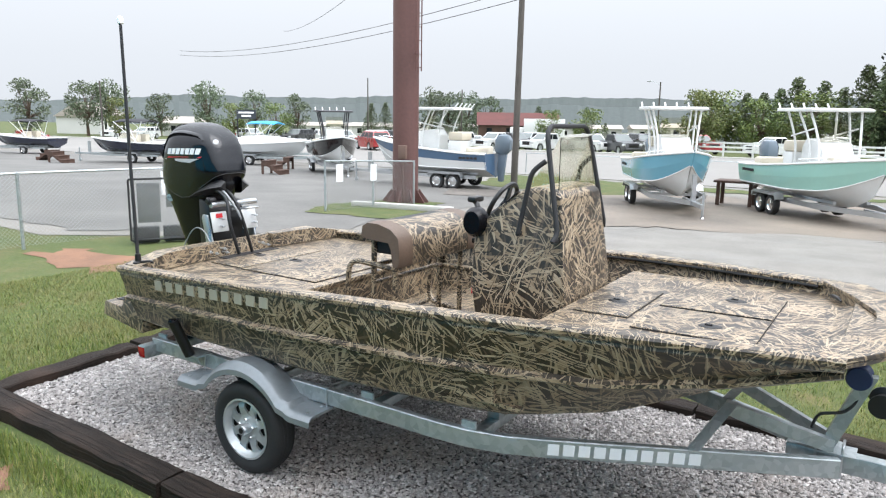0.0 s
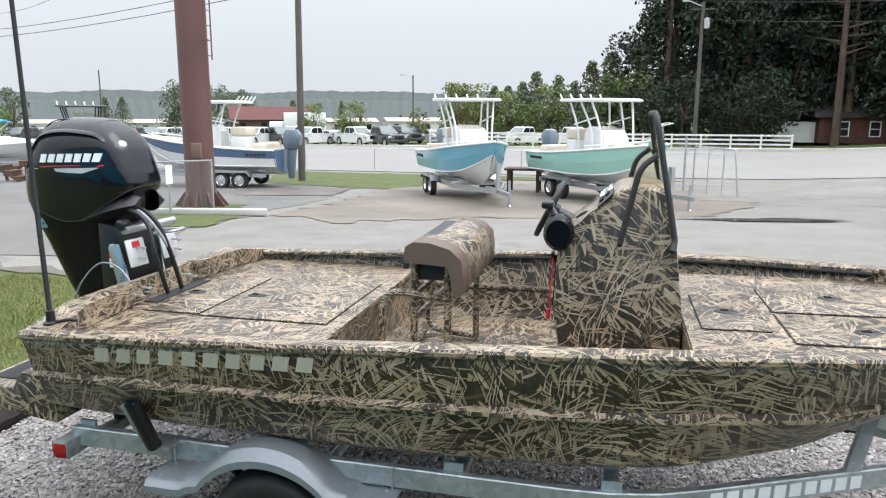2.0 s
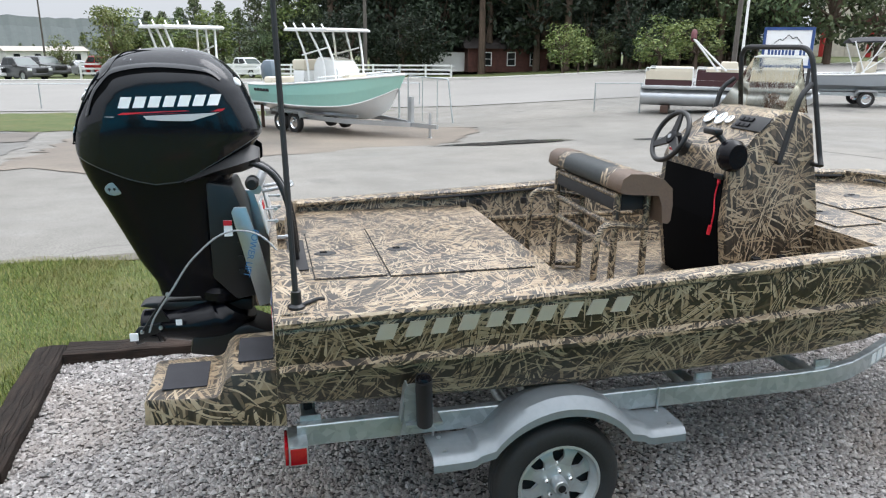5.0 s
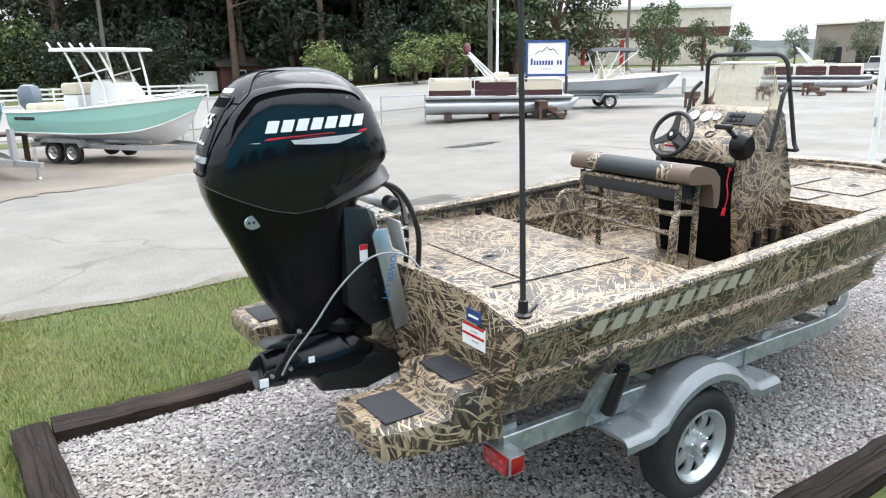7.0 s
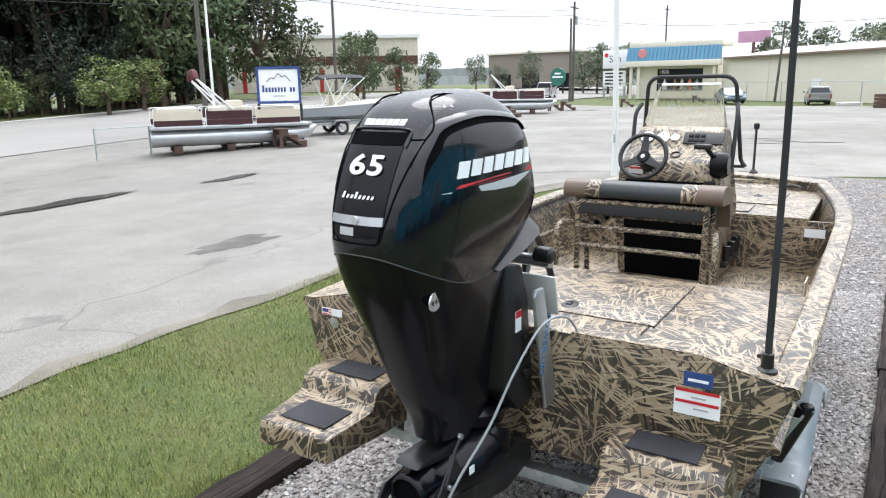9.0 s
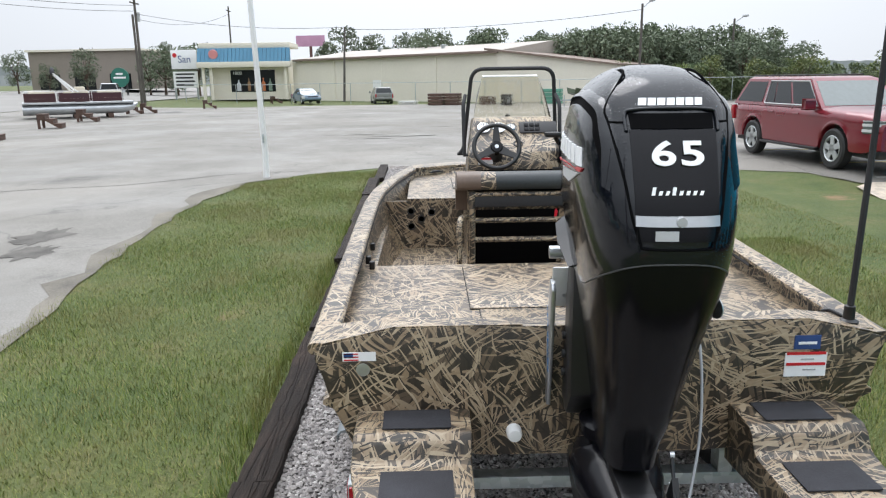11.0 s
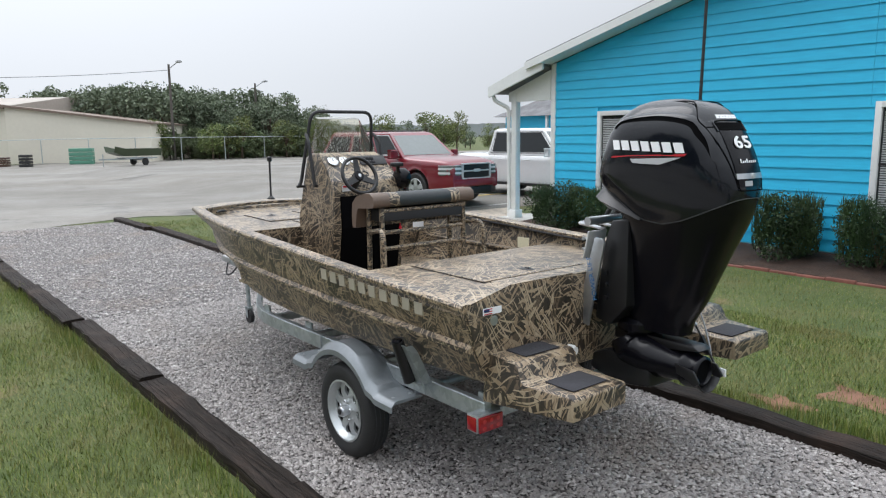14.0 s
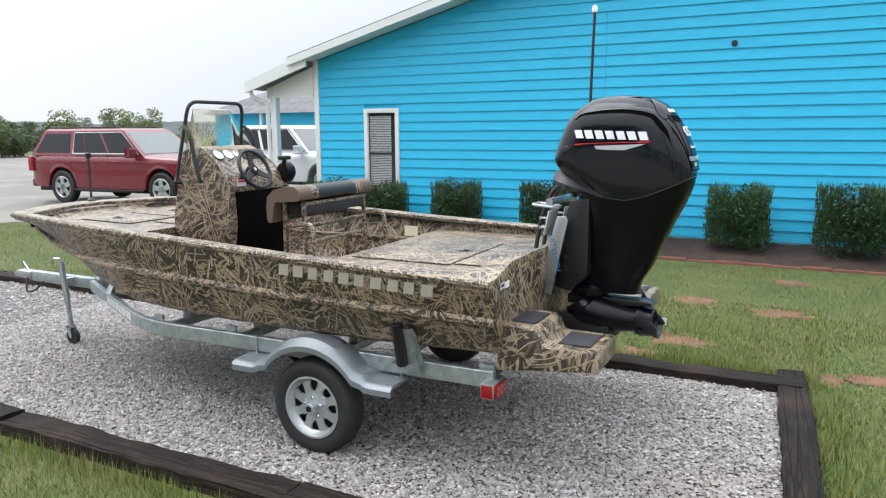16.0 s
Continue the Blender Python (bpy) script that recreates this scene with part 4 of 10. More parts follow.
for y, r in ((0.235, 0.047), (0.125, 0.047), (0.04, 0.032)):
    bm = bm_new()
    c = dash(0.55, y, 0.002)
    rot = Matrix.Translation(c) @ dash_n.to_track_quat("Z", "Y").to_matrix().to_4x4()
    lathe(bm, [(r, 0), (r, 0.010), (r * 0.88, 0.013), (r * 0.84, 0.008)], 28, "z", cap=False)
    bmesh.ops.transform(bm, matrix=rot, verts=bm.verts)
    g = part("gauge", bm, chrome, console, "round white-faced gauge with a bright bezel")
    bm = bm_new()
    lathe(bm, [(r * 0.84, 0.007), (r * 0.83, 0.0105), (0.001, 0.0105)], 24, "z")
    bmesh.ops.transform(bm, matrix=rot, verts=bm.verts)
    part("dial", bm, white_mark, g)
    bm = bm_new()
    box(bm, -0.002, 0.002, -0.004, r * 0.68, 0.011, 0.0125)
    for k in range(9):
        a = radians(-130 + 260 * k / 8)
        box(bm, -0.0012, 0.0012, r * 0.62, r * 0.76, 0.011, 0.012, m=Matrix.Rotation(a, 4, "Z"))
    bmesh.ops.transform(bm, matrix=rot, verts=bm.verts)
    part("needle", bm, black_matt, g)
bm = bm_new()
rot = Matrix.Translation(dash(0.55, -0.155, 0.002)) @ dash_n.to_track_quat("Z", "Y").to_matrix().to_4x4()
mm = Matrix((dash_t.cross(dash_n).to_4d(), dash_t.to_4d(), dash_n.to_4d(), (0, 0, 0, 1))).transposed()
mm = Matrix.Translation(dash(0.55, -0.155, 0.002)) @ Matrix(((0, dash_t.x, dash_n.x, 0), (1, dash_t.y, dash_n.y, 0), (0, dash_t.z, dash_n.z, 0), (0, 0, 0, 1)))
box(bm, -0.135, 0.135, -0.052, 0.052, 0, 0.009, 0.006, mm)
sw = part("switch_panel", bm, black_plastic, console, "black rocker-switch panel")
for k in range(6):
    bm = bm_new()
    box(bm, -0.02 + (k % 3) * 0.04 + 0.01, 0.012 + (k % 3) * 0.04 + 0.01, -0.036 + (k // 3) * 0.04, -0.008 + (k // 3) * 0.04, 0.009, 0.017, 0.003, mm)
    part("switch", bm, black_gloss, sw)
bm = bm_new()
lathe(bm, [(0.035, 0), (0.035, 0.006), (0.028, 0.008), (0.026, 0.0)], 20, "z", cap=False)
bmesh.ops.transform(bm, matrix=Matrix.Translation((2.47, 0.0, 1.727)) @ pose(0, 0, 0, 0, -33, 0), verts=bm.verts)
part("cup_holder", bm, black_plastic, console, "round black cup holder rim")
bm = bm_new()
box(bm, 2.362, 2.366, CY + 0.17, CY + 0.27, 1.60, 1.65)
lab = part("caution_label", bm, white_mark, console, "small white and red label")
bm = bm_new()
box(bm, 2.359, 2.3615, CY + 0.175, CY + 0.265, 1.632, 1.647)
part("stripe", bm, red_mark, lab)

# steering wheel
W = Matrix.Translation((2.305, 0.17, 1.72)) @ (Vector((-0.87, 0.0, 0.42))).to_track_quat("Z", "Y").to_matrix().to_4x4()
bm = bm_new()
tube(bm, [W @ Vector((0.155 * math.cos(a), 0.155 * math.sin(a), 0.02)) for a in np.linspace(0, 2 * math.pi, 33)[:-1]], 0.0155, 10, True)
wheel = part("steering_wheel", bm, black_plastic, console, "black three-spoke steering wheel")
for a in (90, 210, 330):
    bm = bm_new()
    u = Vector((math.cos(radians(a)), math.sin(radians(a)), 0))
    v = Vector((-u.y, u.x, 0))
    loft(bm, [[W @ (u * r + v * q + Vector((0, 0, h))) for q, h in ((-w, z), (w, z), (w, z + 0.014), (-w, z + 0.014))] for r, w, z in ((0.02, 0.032, 0.0), (0.07, 0.024, 0.002), (0.15, 0.016, 0.014))])
    part("spoke", bm, black_plastic, wheel)
bm = bm_new()
lathe(bm, [(0.045, -0.03), (0.045, 0.012), (0.036, 0.022), (0.001, 0.024)], 24, "z")
bmesh.ops.transform(bm, matrix=W, verts=bm.verts)
part("hub", bm, black_gloss, wheel)
bm = bm_new()
lathe(bm, [(0.014, 0.024), (0.014, 0.027), (0.001, 0.027)], 16, "z")
bmesh.ops.transform(bm, matrix=W, verts=bm.verts)
part("badge", bm, alu, wheel)
bm = bm_new()
tube(bm, [W @ Vector((0, 0, -0.02)), (2.40, 0.17, 1.655)], [0.035, 0.055], 14)
part("column", bm, black_plastic, wheel)
# throttle box
bm = bm_new()
lathe(bm, [(0.001, -0.06), (0.06, -0.06), (0.078, -0.03), (0.08, 0.02), (0.065, 0.05), (0.001, 0.055)], 24, "y", (2.375, -0.31, 1.68))
bmesh.ops.scale(bm, vec=(0.95, 1, 1.12), verts=bm.verts, space=Matrix.Translation((-2.375, 0.31, -1.68)))
thr = part("throttle_box", bm, black_gloss, console, "black remote-control throttle box")
bm = bm_new()
tube(bm, smooth([(2.375, -0.29, 1.71), (2.345, -0.25, 1.765), (2.315, -0.235, 1.795)]), 0.017, 10)
box(bm, 2.28, 2.34, -0.27, -0.16, 1.785, 1.82, 0.012)
part("lever", bm, black_plastic, thr)
bm = bm_new()
cur = smooth([(2.352, -0.262, 1.54), (2.345, -0.25, 1.45), (2.336, -0.27, 1.36), (2.338, -0.258, 1.29), (2.33, -0.255, 1.23)], 8)
tube(bm, cur, 0.004, 8)
tube(bm, [(2.352, -0.262, 1.56), (2.35, -0.262, 1.52)], 0.01, 10)
tube(bm, [(2.332, -0.257, 1.275), (2.328, -0.25, 1.225)], 0.011, 10)
part("lanyard", bm, plain("red_cord", (0.62, 0.012, 0.03), 0.5), console, "red coiled safety lanyard")
bm = bm_new()
box(bm, 2.338, 2.352, -0.30, -0.225, 1.545, 1.575, 0.004)
part("key_panel", bm, black_plastic, console)
# grab rail
bm = bm_new()
tube(bm, fillet([(2.90, CY - 0.40, 1.62), (2.915, CY - 0.365, 1.66), (2.80, CY - 0.315, 2.25), (2.80, CY + 0.285, 2.25), (2.915, CY + 0.345, 1.66), (2.90, CY + 0.38, 1.62)], 0.09, 6), 0.0145, 10)
rl = part("grab_rail", bm, black_matt, console, "black tubular grab rail round the windscreen")
for s in (-1, 1):
    bm = bm_new()
    tube(bm, fillet([(2.815, CY + s * 0.335, 2.06), (2.74, CY + s * 0.355, 2.0), (2.665, CY + s * 0.352, 1.64)], 0.07, 6), 0.0145, 10)
    part("brace", bm, black_matt, rl)
    for x, z in ((2.665, 1.635), (2.90, 1.62)):
        bm = bm_new()
        tube(bm, [(x, CY + s * (0.395 if x > 2.8 else 0.36), z), (x, CY + s * 0.325, z)], 0.012, 8)
        part("foot", bm, black_plastic, rl)
# windscreen
bm = bm_new()
scr = [((2.872, CY + y, 1.895), (2.838, CY + y * (0.205 / 0.27), 2.19)) for y in np.linspace(-0.27, 0.27, 9)]
loft(bm, [[(a[0] + 0.02 * math.cos(a[1] * 4) - 0.015, a[1], a[2]), (b[0], b[1], b[2]), (b[0] + 0.005, b[1], b[2]), (a[0] + 0.02 * math.cos(a[1] * 4) - 0.01, a[1], a[2])] for a, b in scr])
acrylic = glass_material("yellowed_acrylic", (0.90, 0.87, 0.76), 0.05)
ws = part("windscreen", bm, acrylic, console, "clear yellowed acrylic windscreen spotted with rain")
ws.visible_shadow = False
bm = bm_new()
tube(bm, [(b[0] + 0.0025, b[1], b[2] + 0.002) for a, b in scr], 0.0045, 6)
part("top_edge", bm, white_paint, ws, "pale polished edge of the acrylic")
bm = bm_new()
loft(bm, [[(b[0] + 0.004, b[1], b[2] + 0.001), (b[0] + 0.05, b[1] * 0.98, b[2] + 0.012), (b[0] + 0.05, b[1] * 0.98, b[2] + 0.016), (b[0] + 0.004, b[1], b[2] + 0.005)] for a, b in scr])
lip = part("top_lip", bm, glass_material("frosted_acrylic", (0.93, 0.93, 0.9), 0.35), ws, "bent-back rain-spotted top lip")
lip.visible_shadow = False
rng = random.Random(19)
bm = bm_new()
for _ in range(1500):
    u, v0 = rng.uniform(-0.97, 0.97), rng.random() ** 0.7
    v1 = max(0.0, v0 - rng.uniform(0.01, 0.10))
    w = rng.uniform(0.0002, 0.00055)
    pts = []
    for v in (v0, v1):
        y = CY + u * (0.27 + (0.205 - 0.27) * v)
        pts.append((2.872 - 0.034 * v + (0.02 * math.cos((CY + u * 0.27) * 4) - 0.015) * (1 - v) - 0.0006, y, 1.895 + 0.295 * v))
    loft(bm, [[(x, y - w, z), (x - 0.0006, y, z), (x, y + w, z)] for x, y, z in pts], False)
rs = part("running_rain", bm, plain("pale_running_rain", (0.62, 0.64, 0.62), 0.25), ws, "pale rain running down the screen")
tagged(rs, "pale rain running down the screen", kind="stuff")
# rack of three rod holders at the foot of the console
bm = bm_new()
box(bm, 2.52, 2.965, CY - 0.392, CY - 0.352, 0.955, 0.995, 0.005)
rack = part("rod_rack", bm, black_plastic, console, "black rack of three rod holders low on the console side")
for x in (2.585, 2.755, 2.925):
    bm = bm_new()
    lathe(bm, [(0.022, 0.0), (0.024, 0.09), (0.029, 0.095), (0.029, 0.105), (0.024, 0.107), (0.020, 0.10), (0.018, 0.01)], 16, "z", (x, CY - 0.374, 0.996), cap=False)
    part("rod_holder", bm, black_plastic, rack)
for s in (-1, 1):
    bm = bm_new()
    loft(bm, [[(2.868, CY + s * 0.272, 1.895), (2.838, CY + s * 0.207, 2.19), (2.842, CY + s * 0.207, 2.19), (2.873, CY + s * 0.272, 1.895)],
              [(2.69, CY + s * 0.285, 1.90), (2.79, CY + s * 0.25, 2.07), (2.794, CY + s * 0.25, 2.07), (2.694, CY + s * 0.285, 1.90)]])
    w = part("side_screen", bm, acrylic, console)
    w.visible_shadow = False

# ---- leaning seat ----
seat = thing("leaning_seat", "brown and grey vinyl bench seat on a camouflaged tubular frame", "seat", at=Matrix.Translation((0.045, 0, 0)))
sec = [(1.665, 1.55), (1.675, 1.605), (1.715, 1.63), (1.80, 1.628), (1.90, 1.60), (1.955, 1.55), (1.965, 1.46), (1.96, 1.38), (1.945, 1.365), (1.915, 1.37), (1.90, 1.47), (1.88, 1.515), (1.72, 1.525), (1.68, 1.53)]


def cushion(y0, y1, mat, name, grow=0.0, label="", sec=sec):
    bm = bm_new()
    n = 5
    rings = []
    for k in range(n + 1):
        y = y0 + (y1 - y0) * k / n
        edge = min(abs(y - (-0.49)), abs(y - 0.47))
        q = grow - 0.02 * max(0, 1 - edge / 0.03)
        cx, cz = 1.80, 1.56
        rings.append([(cx + (x - cx) * (1 + q), y, cz + (z - cz) * (1 + q)) for x, z in sec])
    loft(bm, rings)
    return part(name, bm, mat, seat, label, 50)


cushion(-0.49, -0.345, brown_vinyl, "end_cushion", 0.02, "brown vinyl end")
rear = [(1.665, 1.55), (1.675, 1.605), (1.715, 1.63), (1.78, 1.629), (1.80, 1.56), (1.80, 1.52), (1.72, 1.525), (1.68, 1.53)]
fore = [(1.78, 1.629), (1.84, 1.62), (1.90, 1.60), (1.955, 1.55), (1.965, 1.46), (1.96, 1.38), (1.945, 1.365), (1.90, 1.37), (1.885, 1.47), (1.86, 1.515), (1.80, 1.52), (1.80, 1.56)]
cushion(-0.345, -0.255, camo, "camo_band", 0.008, "", rear)
cushion(-0.255, 0.235, dark_vinyl, "centre_cushion", 0.0, "dark grey vinyl centre", rear)
cushion(0.235, 0.325, camo, "camo_band", 0.008, "", rear)
cushion(-0.345, 0.325, camo, "front_panel", 0.004, "camouflage vinyl front of the cushion", fore)
cushion(0.325, 0.47, brown_vinyl, "end_cushion", 0.02, "brown vinyl end")
for y in (-0.40, 0.38):
    for x in (1.70, 1.87):
        bm = bm_new()
        tube(bm, [(x, y, 1.52), (x + (0.0 if x > 1.8 else -0.01), y, 0.868)], 0.019, 10)
        part("leg", bm, camo, seat)
    bm = bm_new()
    tube(bm, fillet([(1.86, y * 1.0, 1.33), (1.56, y * 1.22, 1.385), (1.54, y * 1.22, 0.90), (1.87, y, 0.895)], 0.10, 6), 0.018, 10)
    part("hoop", bm, camo, seat, "bent tubular side hoop")
for x, z in ((1.70, 1.50), (1.87, 1.50), (1.70, 1.22), (1.70, 1.34)):
    bm = bm_new()
    tube(bm, [(x, -0.40, z), (x, 0.38, z)], 0.016, 10)
    part("crossbar", bm, camo, seat)
bm = bm_new()
box(bm, 1.69, 1.88, -0.39, 0.37, 1.42, 1.51, 0.01)
part("tray", bm, black_matt, seat, "dark tray under the cushion")
bm = bm_new()
tube(bm, [(1.54, -0.48, 0.90), (1.54, 0.46, 0.90)], 0.016, 8)
part("foot_bar", bm, camo, seat)

# stern light staff with its base, and the bow post
staff = thing("stern_light_staff", "tall black light staff standing in a socket on the stern gunwale", "light staff")
bm = bm_new()
tube(bm, [(0.08, -0.985, 1.24), (0.062, -0.985, 1.9), (0.035, -0.975, 2.87)], [0.0125, 0.0115, 0.010], 10)
part("pole", bm, black_matt, staff)
bm = bm_new()
lathe(bm, [(0.036, 0), (0.036, 0.012), (0.022, 0.02), (0.02, 0.07), (0.012, 0.075)], 18, "z", (0.08, -0.985, 1.236))
part("socket", bm, black_plastic, staff)
bm = bm_new()
box(bm, 0.02, 0.13, -1.05, -0.94, 1.226, 1.238, 0.003)
part("base_plate", bm, camo, staff)
bm = bm_new()
tube(bm, fillet([(0.10, -0.99, 1.25), (0.17, -0.96, 1.262), (0.19, -0.94, 1.25)], 0.03), 0.008, 8)
part("cap_tether", bm, black_plastic, staff)
bm = bm_new()
lathe(bm, [(0.011, 0), (0.02, 0.006), (0.021, 0.035), (0.014, 0.052), (0.001, 0.056)], 16, "z", (0.035, -0.975, 2.87))
part("lamp_globe", bm, white_mark, staff, "white globe at the top")
post = thing("bow_post", "short black post standing on the bow of the boat", "post")
bm = bm_new()
tube(bm, [(4.72, -0.165, 1.366), (4.715, -0.165, 1.78)], 0.011, 10)
part("stem", bm, black_matt, post)
bm = bm_new()
lathe(bm, [(0.04, 0), (0.04, 0.012), (0.018, 0.035)], 16, "z", (4.72, -0.165, 1.364))
part("foot", bm, black_plastic, post)
bm = bm_new()
lathe(bm, [(0.012, 0), (0.026, 0.01), (0.026, 0.05), (0.015, 0.06)], 16, "z", (4.715, -0.165, 1.77))
part("cap", bm, black_plastic, post)


# ---- outboard with its jet foot, on a lift plate ----
outboard = thing("outboard_motor", "large wet gloss-black outboard with jet foot on the transom", "outboard", at=pose(-0.012, -0.012, 0, 0, 0, -3.8))


def engine_ring(z, x0, x1, w, front=0.5, back=0.7, n=28):
    """A rounded plan section: x0 aft, x1 forward, half-width w."""
    out = []
    cx, a = (x0 + x1) / 2, (x1 - x0) / 2
    for i in range(n):
        t = 2 * math.pi * i / n
        c, s = math.cos(t), math.sin(t)
        p = front if c > 0 else back
        out.append((cx + a * math.copysign(abs(c) ** p, c), w * math.copysign(abs(s) ** 0.62, s), z))
    return out


# plan sections of the whole engine: height, aft end, forward end, half-width
CZ = [(1.0, -0.55, -0.19, 0.088), (1.08, -0.569, -0.197, 0.0963), (1.18, -0.632, -0.206, 0.1104), (1.29, -0.679, -0.209, 0.1263), (1.455, -0.751, -0.204, 0.1512), (1.6, -0.82, -0.164, 0.1782), (1.7, -0.854, -0.089, 0.1944), (1.77, -0.86, -0.019, 0.2034), (1.83, -0.853, -0.002, 0.2097), (1.89, -0.836, -0.018, 0.2133), (1.97, -0.8, -0.048, 0.2124), (2.038, -0.765, -0.076, 0.207), (2.088, -0.73, -0.109, 0.1962), (2.128, -0.703, -0.144, 0.1791), (2.163, -0.668, -0.189, 0.1512), (2.188, -0.618, -0.229, 0.1215), (2.205, -0.548, -0.279, 0.0882), (2.215, -0.468, -0.344, 0.045)]
CZZ = [c[0] for c in CZ]


def section(z):
    """Aft end, forward end and half-width at a height."""
    return tuple(lerp(z, CZZ, [c[k] for c in CZ]) for k in (1, 2, 3))


def cowl_half(x, z):
    """Half-width of the cowl at a place on its side."""
    x0, x1, w = section(z)
    c = (x - (x0 + x1) / 2) / ((x1 - x0) / 2)
    c = min(0.999, abs(c)) ** (1 / (0.5 if c > 0 else 0.7))
    return w * math.sqrt(max(0.0, 1 - c * c)) ** 0.62


def on_cowl(bm, q, s, out, deep=0.012):
    """A thin piece lying on the cowl's side."""
    top = [Vector((x, s * (cowl_half(x, z) + out), z)) for x, z in q]
    loft(bm, [[p - Vector((0, s * deep, 0)) for p in top], top])
    return bm


def seam_z(x):
    """The lower edge of the cowl dips amidships and sweeps up to the front."""
    return lerp(x, [-0.90, -0.80, -0.70, -0.60, -0.50, -0.42, -0.34, -0.22, -0.10, 0.02], [1.765, 1.708, 1.662, 1.622, 1.597, 1.594, 1.622, 1.692, 1.762, 1.835])


def shell(z_of, rows, grow=0.0, n=56):
    """Rings of the engine's skin between two edges: z_of(x, v) is the height at share v."""
    out = []
    for v in rows:
        ring = []
        for i in range(n):
            t = 2 * math.pi * i / n
            c, q = math.cos(t), math.sin(t)
            z = z_of(-0.45, v)
            for _ in range(6):
                x0, x1, w = section(z)
                x = (x0 + x1) / 2 + (x1 - x0) / 2 * math.copysign(abs(c) ** (0.5 if c > 0 else 0.7), c)
                z = z_of(x, v)
            ring.append((x + grow * c, w * math.copysign(abs(q) ** 0.62, q) + grow * q, z))
        out.append(ring)
    return out


bm = bm_new()
loft(bm, shell(lambda x, v: seam_z(x) + (2.215 - seam_z(x)) * v, [k / 26 for k in range(22)] + [0.84, 0.87, 0.90, 0.925, 0.95, 0.97, 0.985, 1.0]))
cw = part("cowl", bm, cowl, outboard, "gloss black engine cowl beaded with rain", 60)
bm = bm_new()
loft(bm, shell(lambda x, v: 1.0 + (seam_z(x) - 0.004 - 1.0) * v, [k / 16 for k in range(17)], -0.0025))
part("midsection", bm, black_gloss, outboard, "tapering black lower cowling", 60)
# seam bead
bm = bm_new()
tube(bm, [Vector(p) for p in shell(lambda x, v: seam_z(x) - 0.002, [0.0], -0.002)[0]], 0.0026, 6, True)
part("seam", bm, plain("grey_seam", (0.06, 0.062, 0.065), 0.4), cw)
# round emblem on the forward shoulder
bm = bm_new()
lathe(bm, [(0.001, 0.004), (0.02, 0.004), (0.024, 0.0), (0.024, -0.006)], 24, "z")
bmesh.ops.transform(bm, matrix=Matrix.Translation((-0.098, -0.098, 2.064)) @ Vector((0.72, -0.42, 0.55)).to_track_quat("Z", "Y").to_matrix().to_4x4(), verts=bm.verts)
part("emblem", bm, grey_mark, cw, "round pale emblem on the cowl's front shoulder")
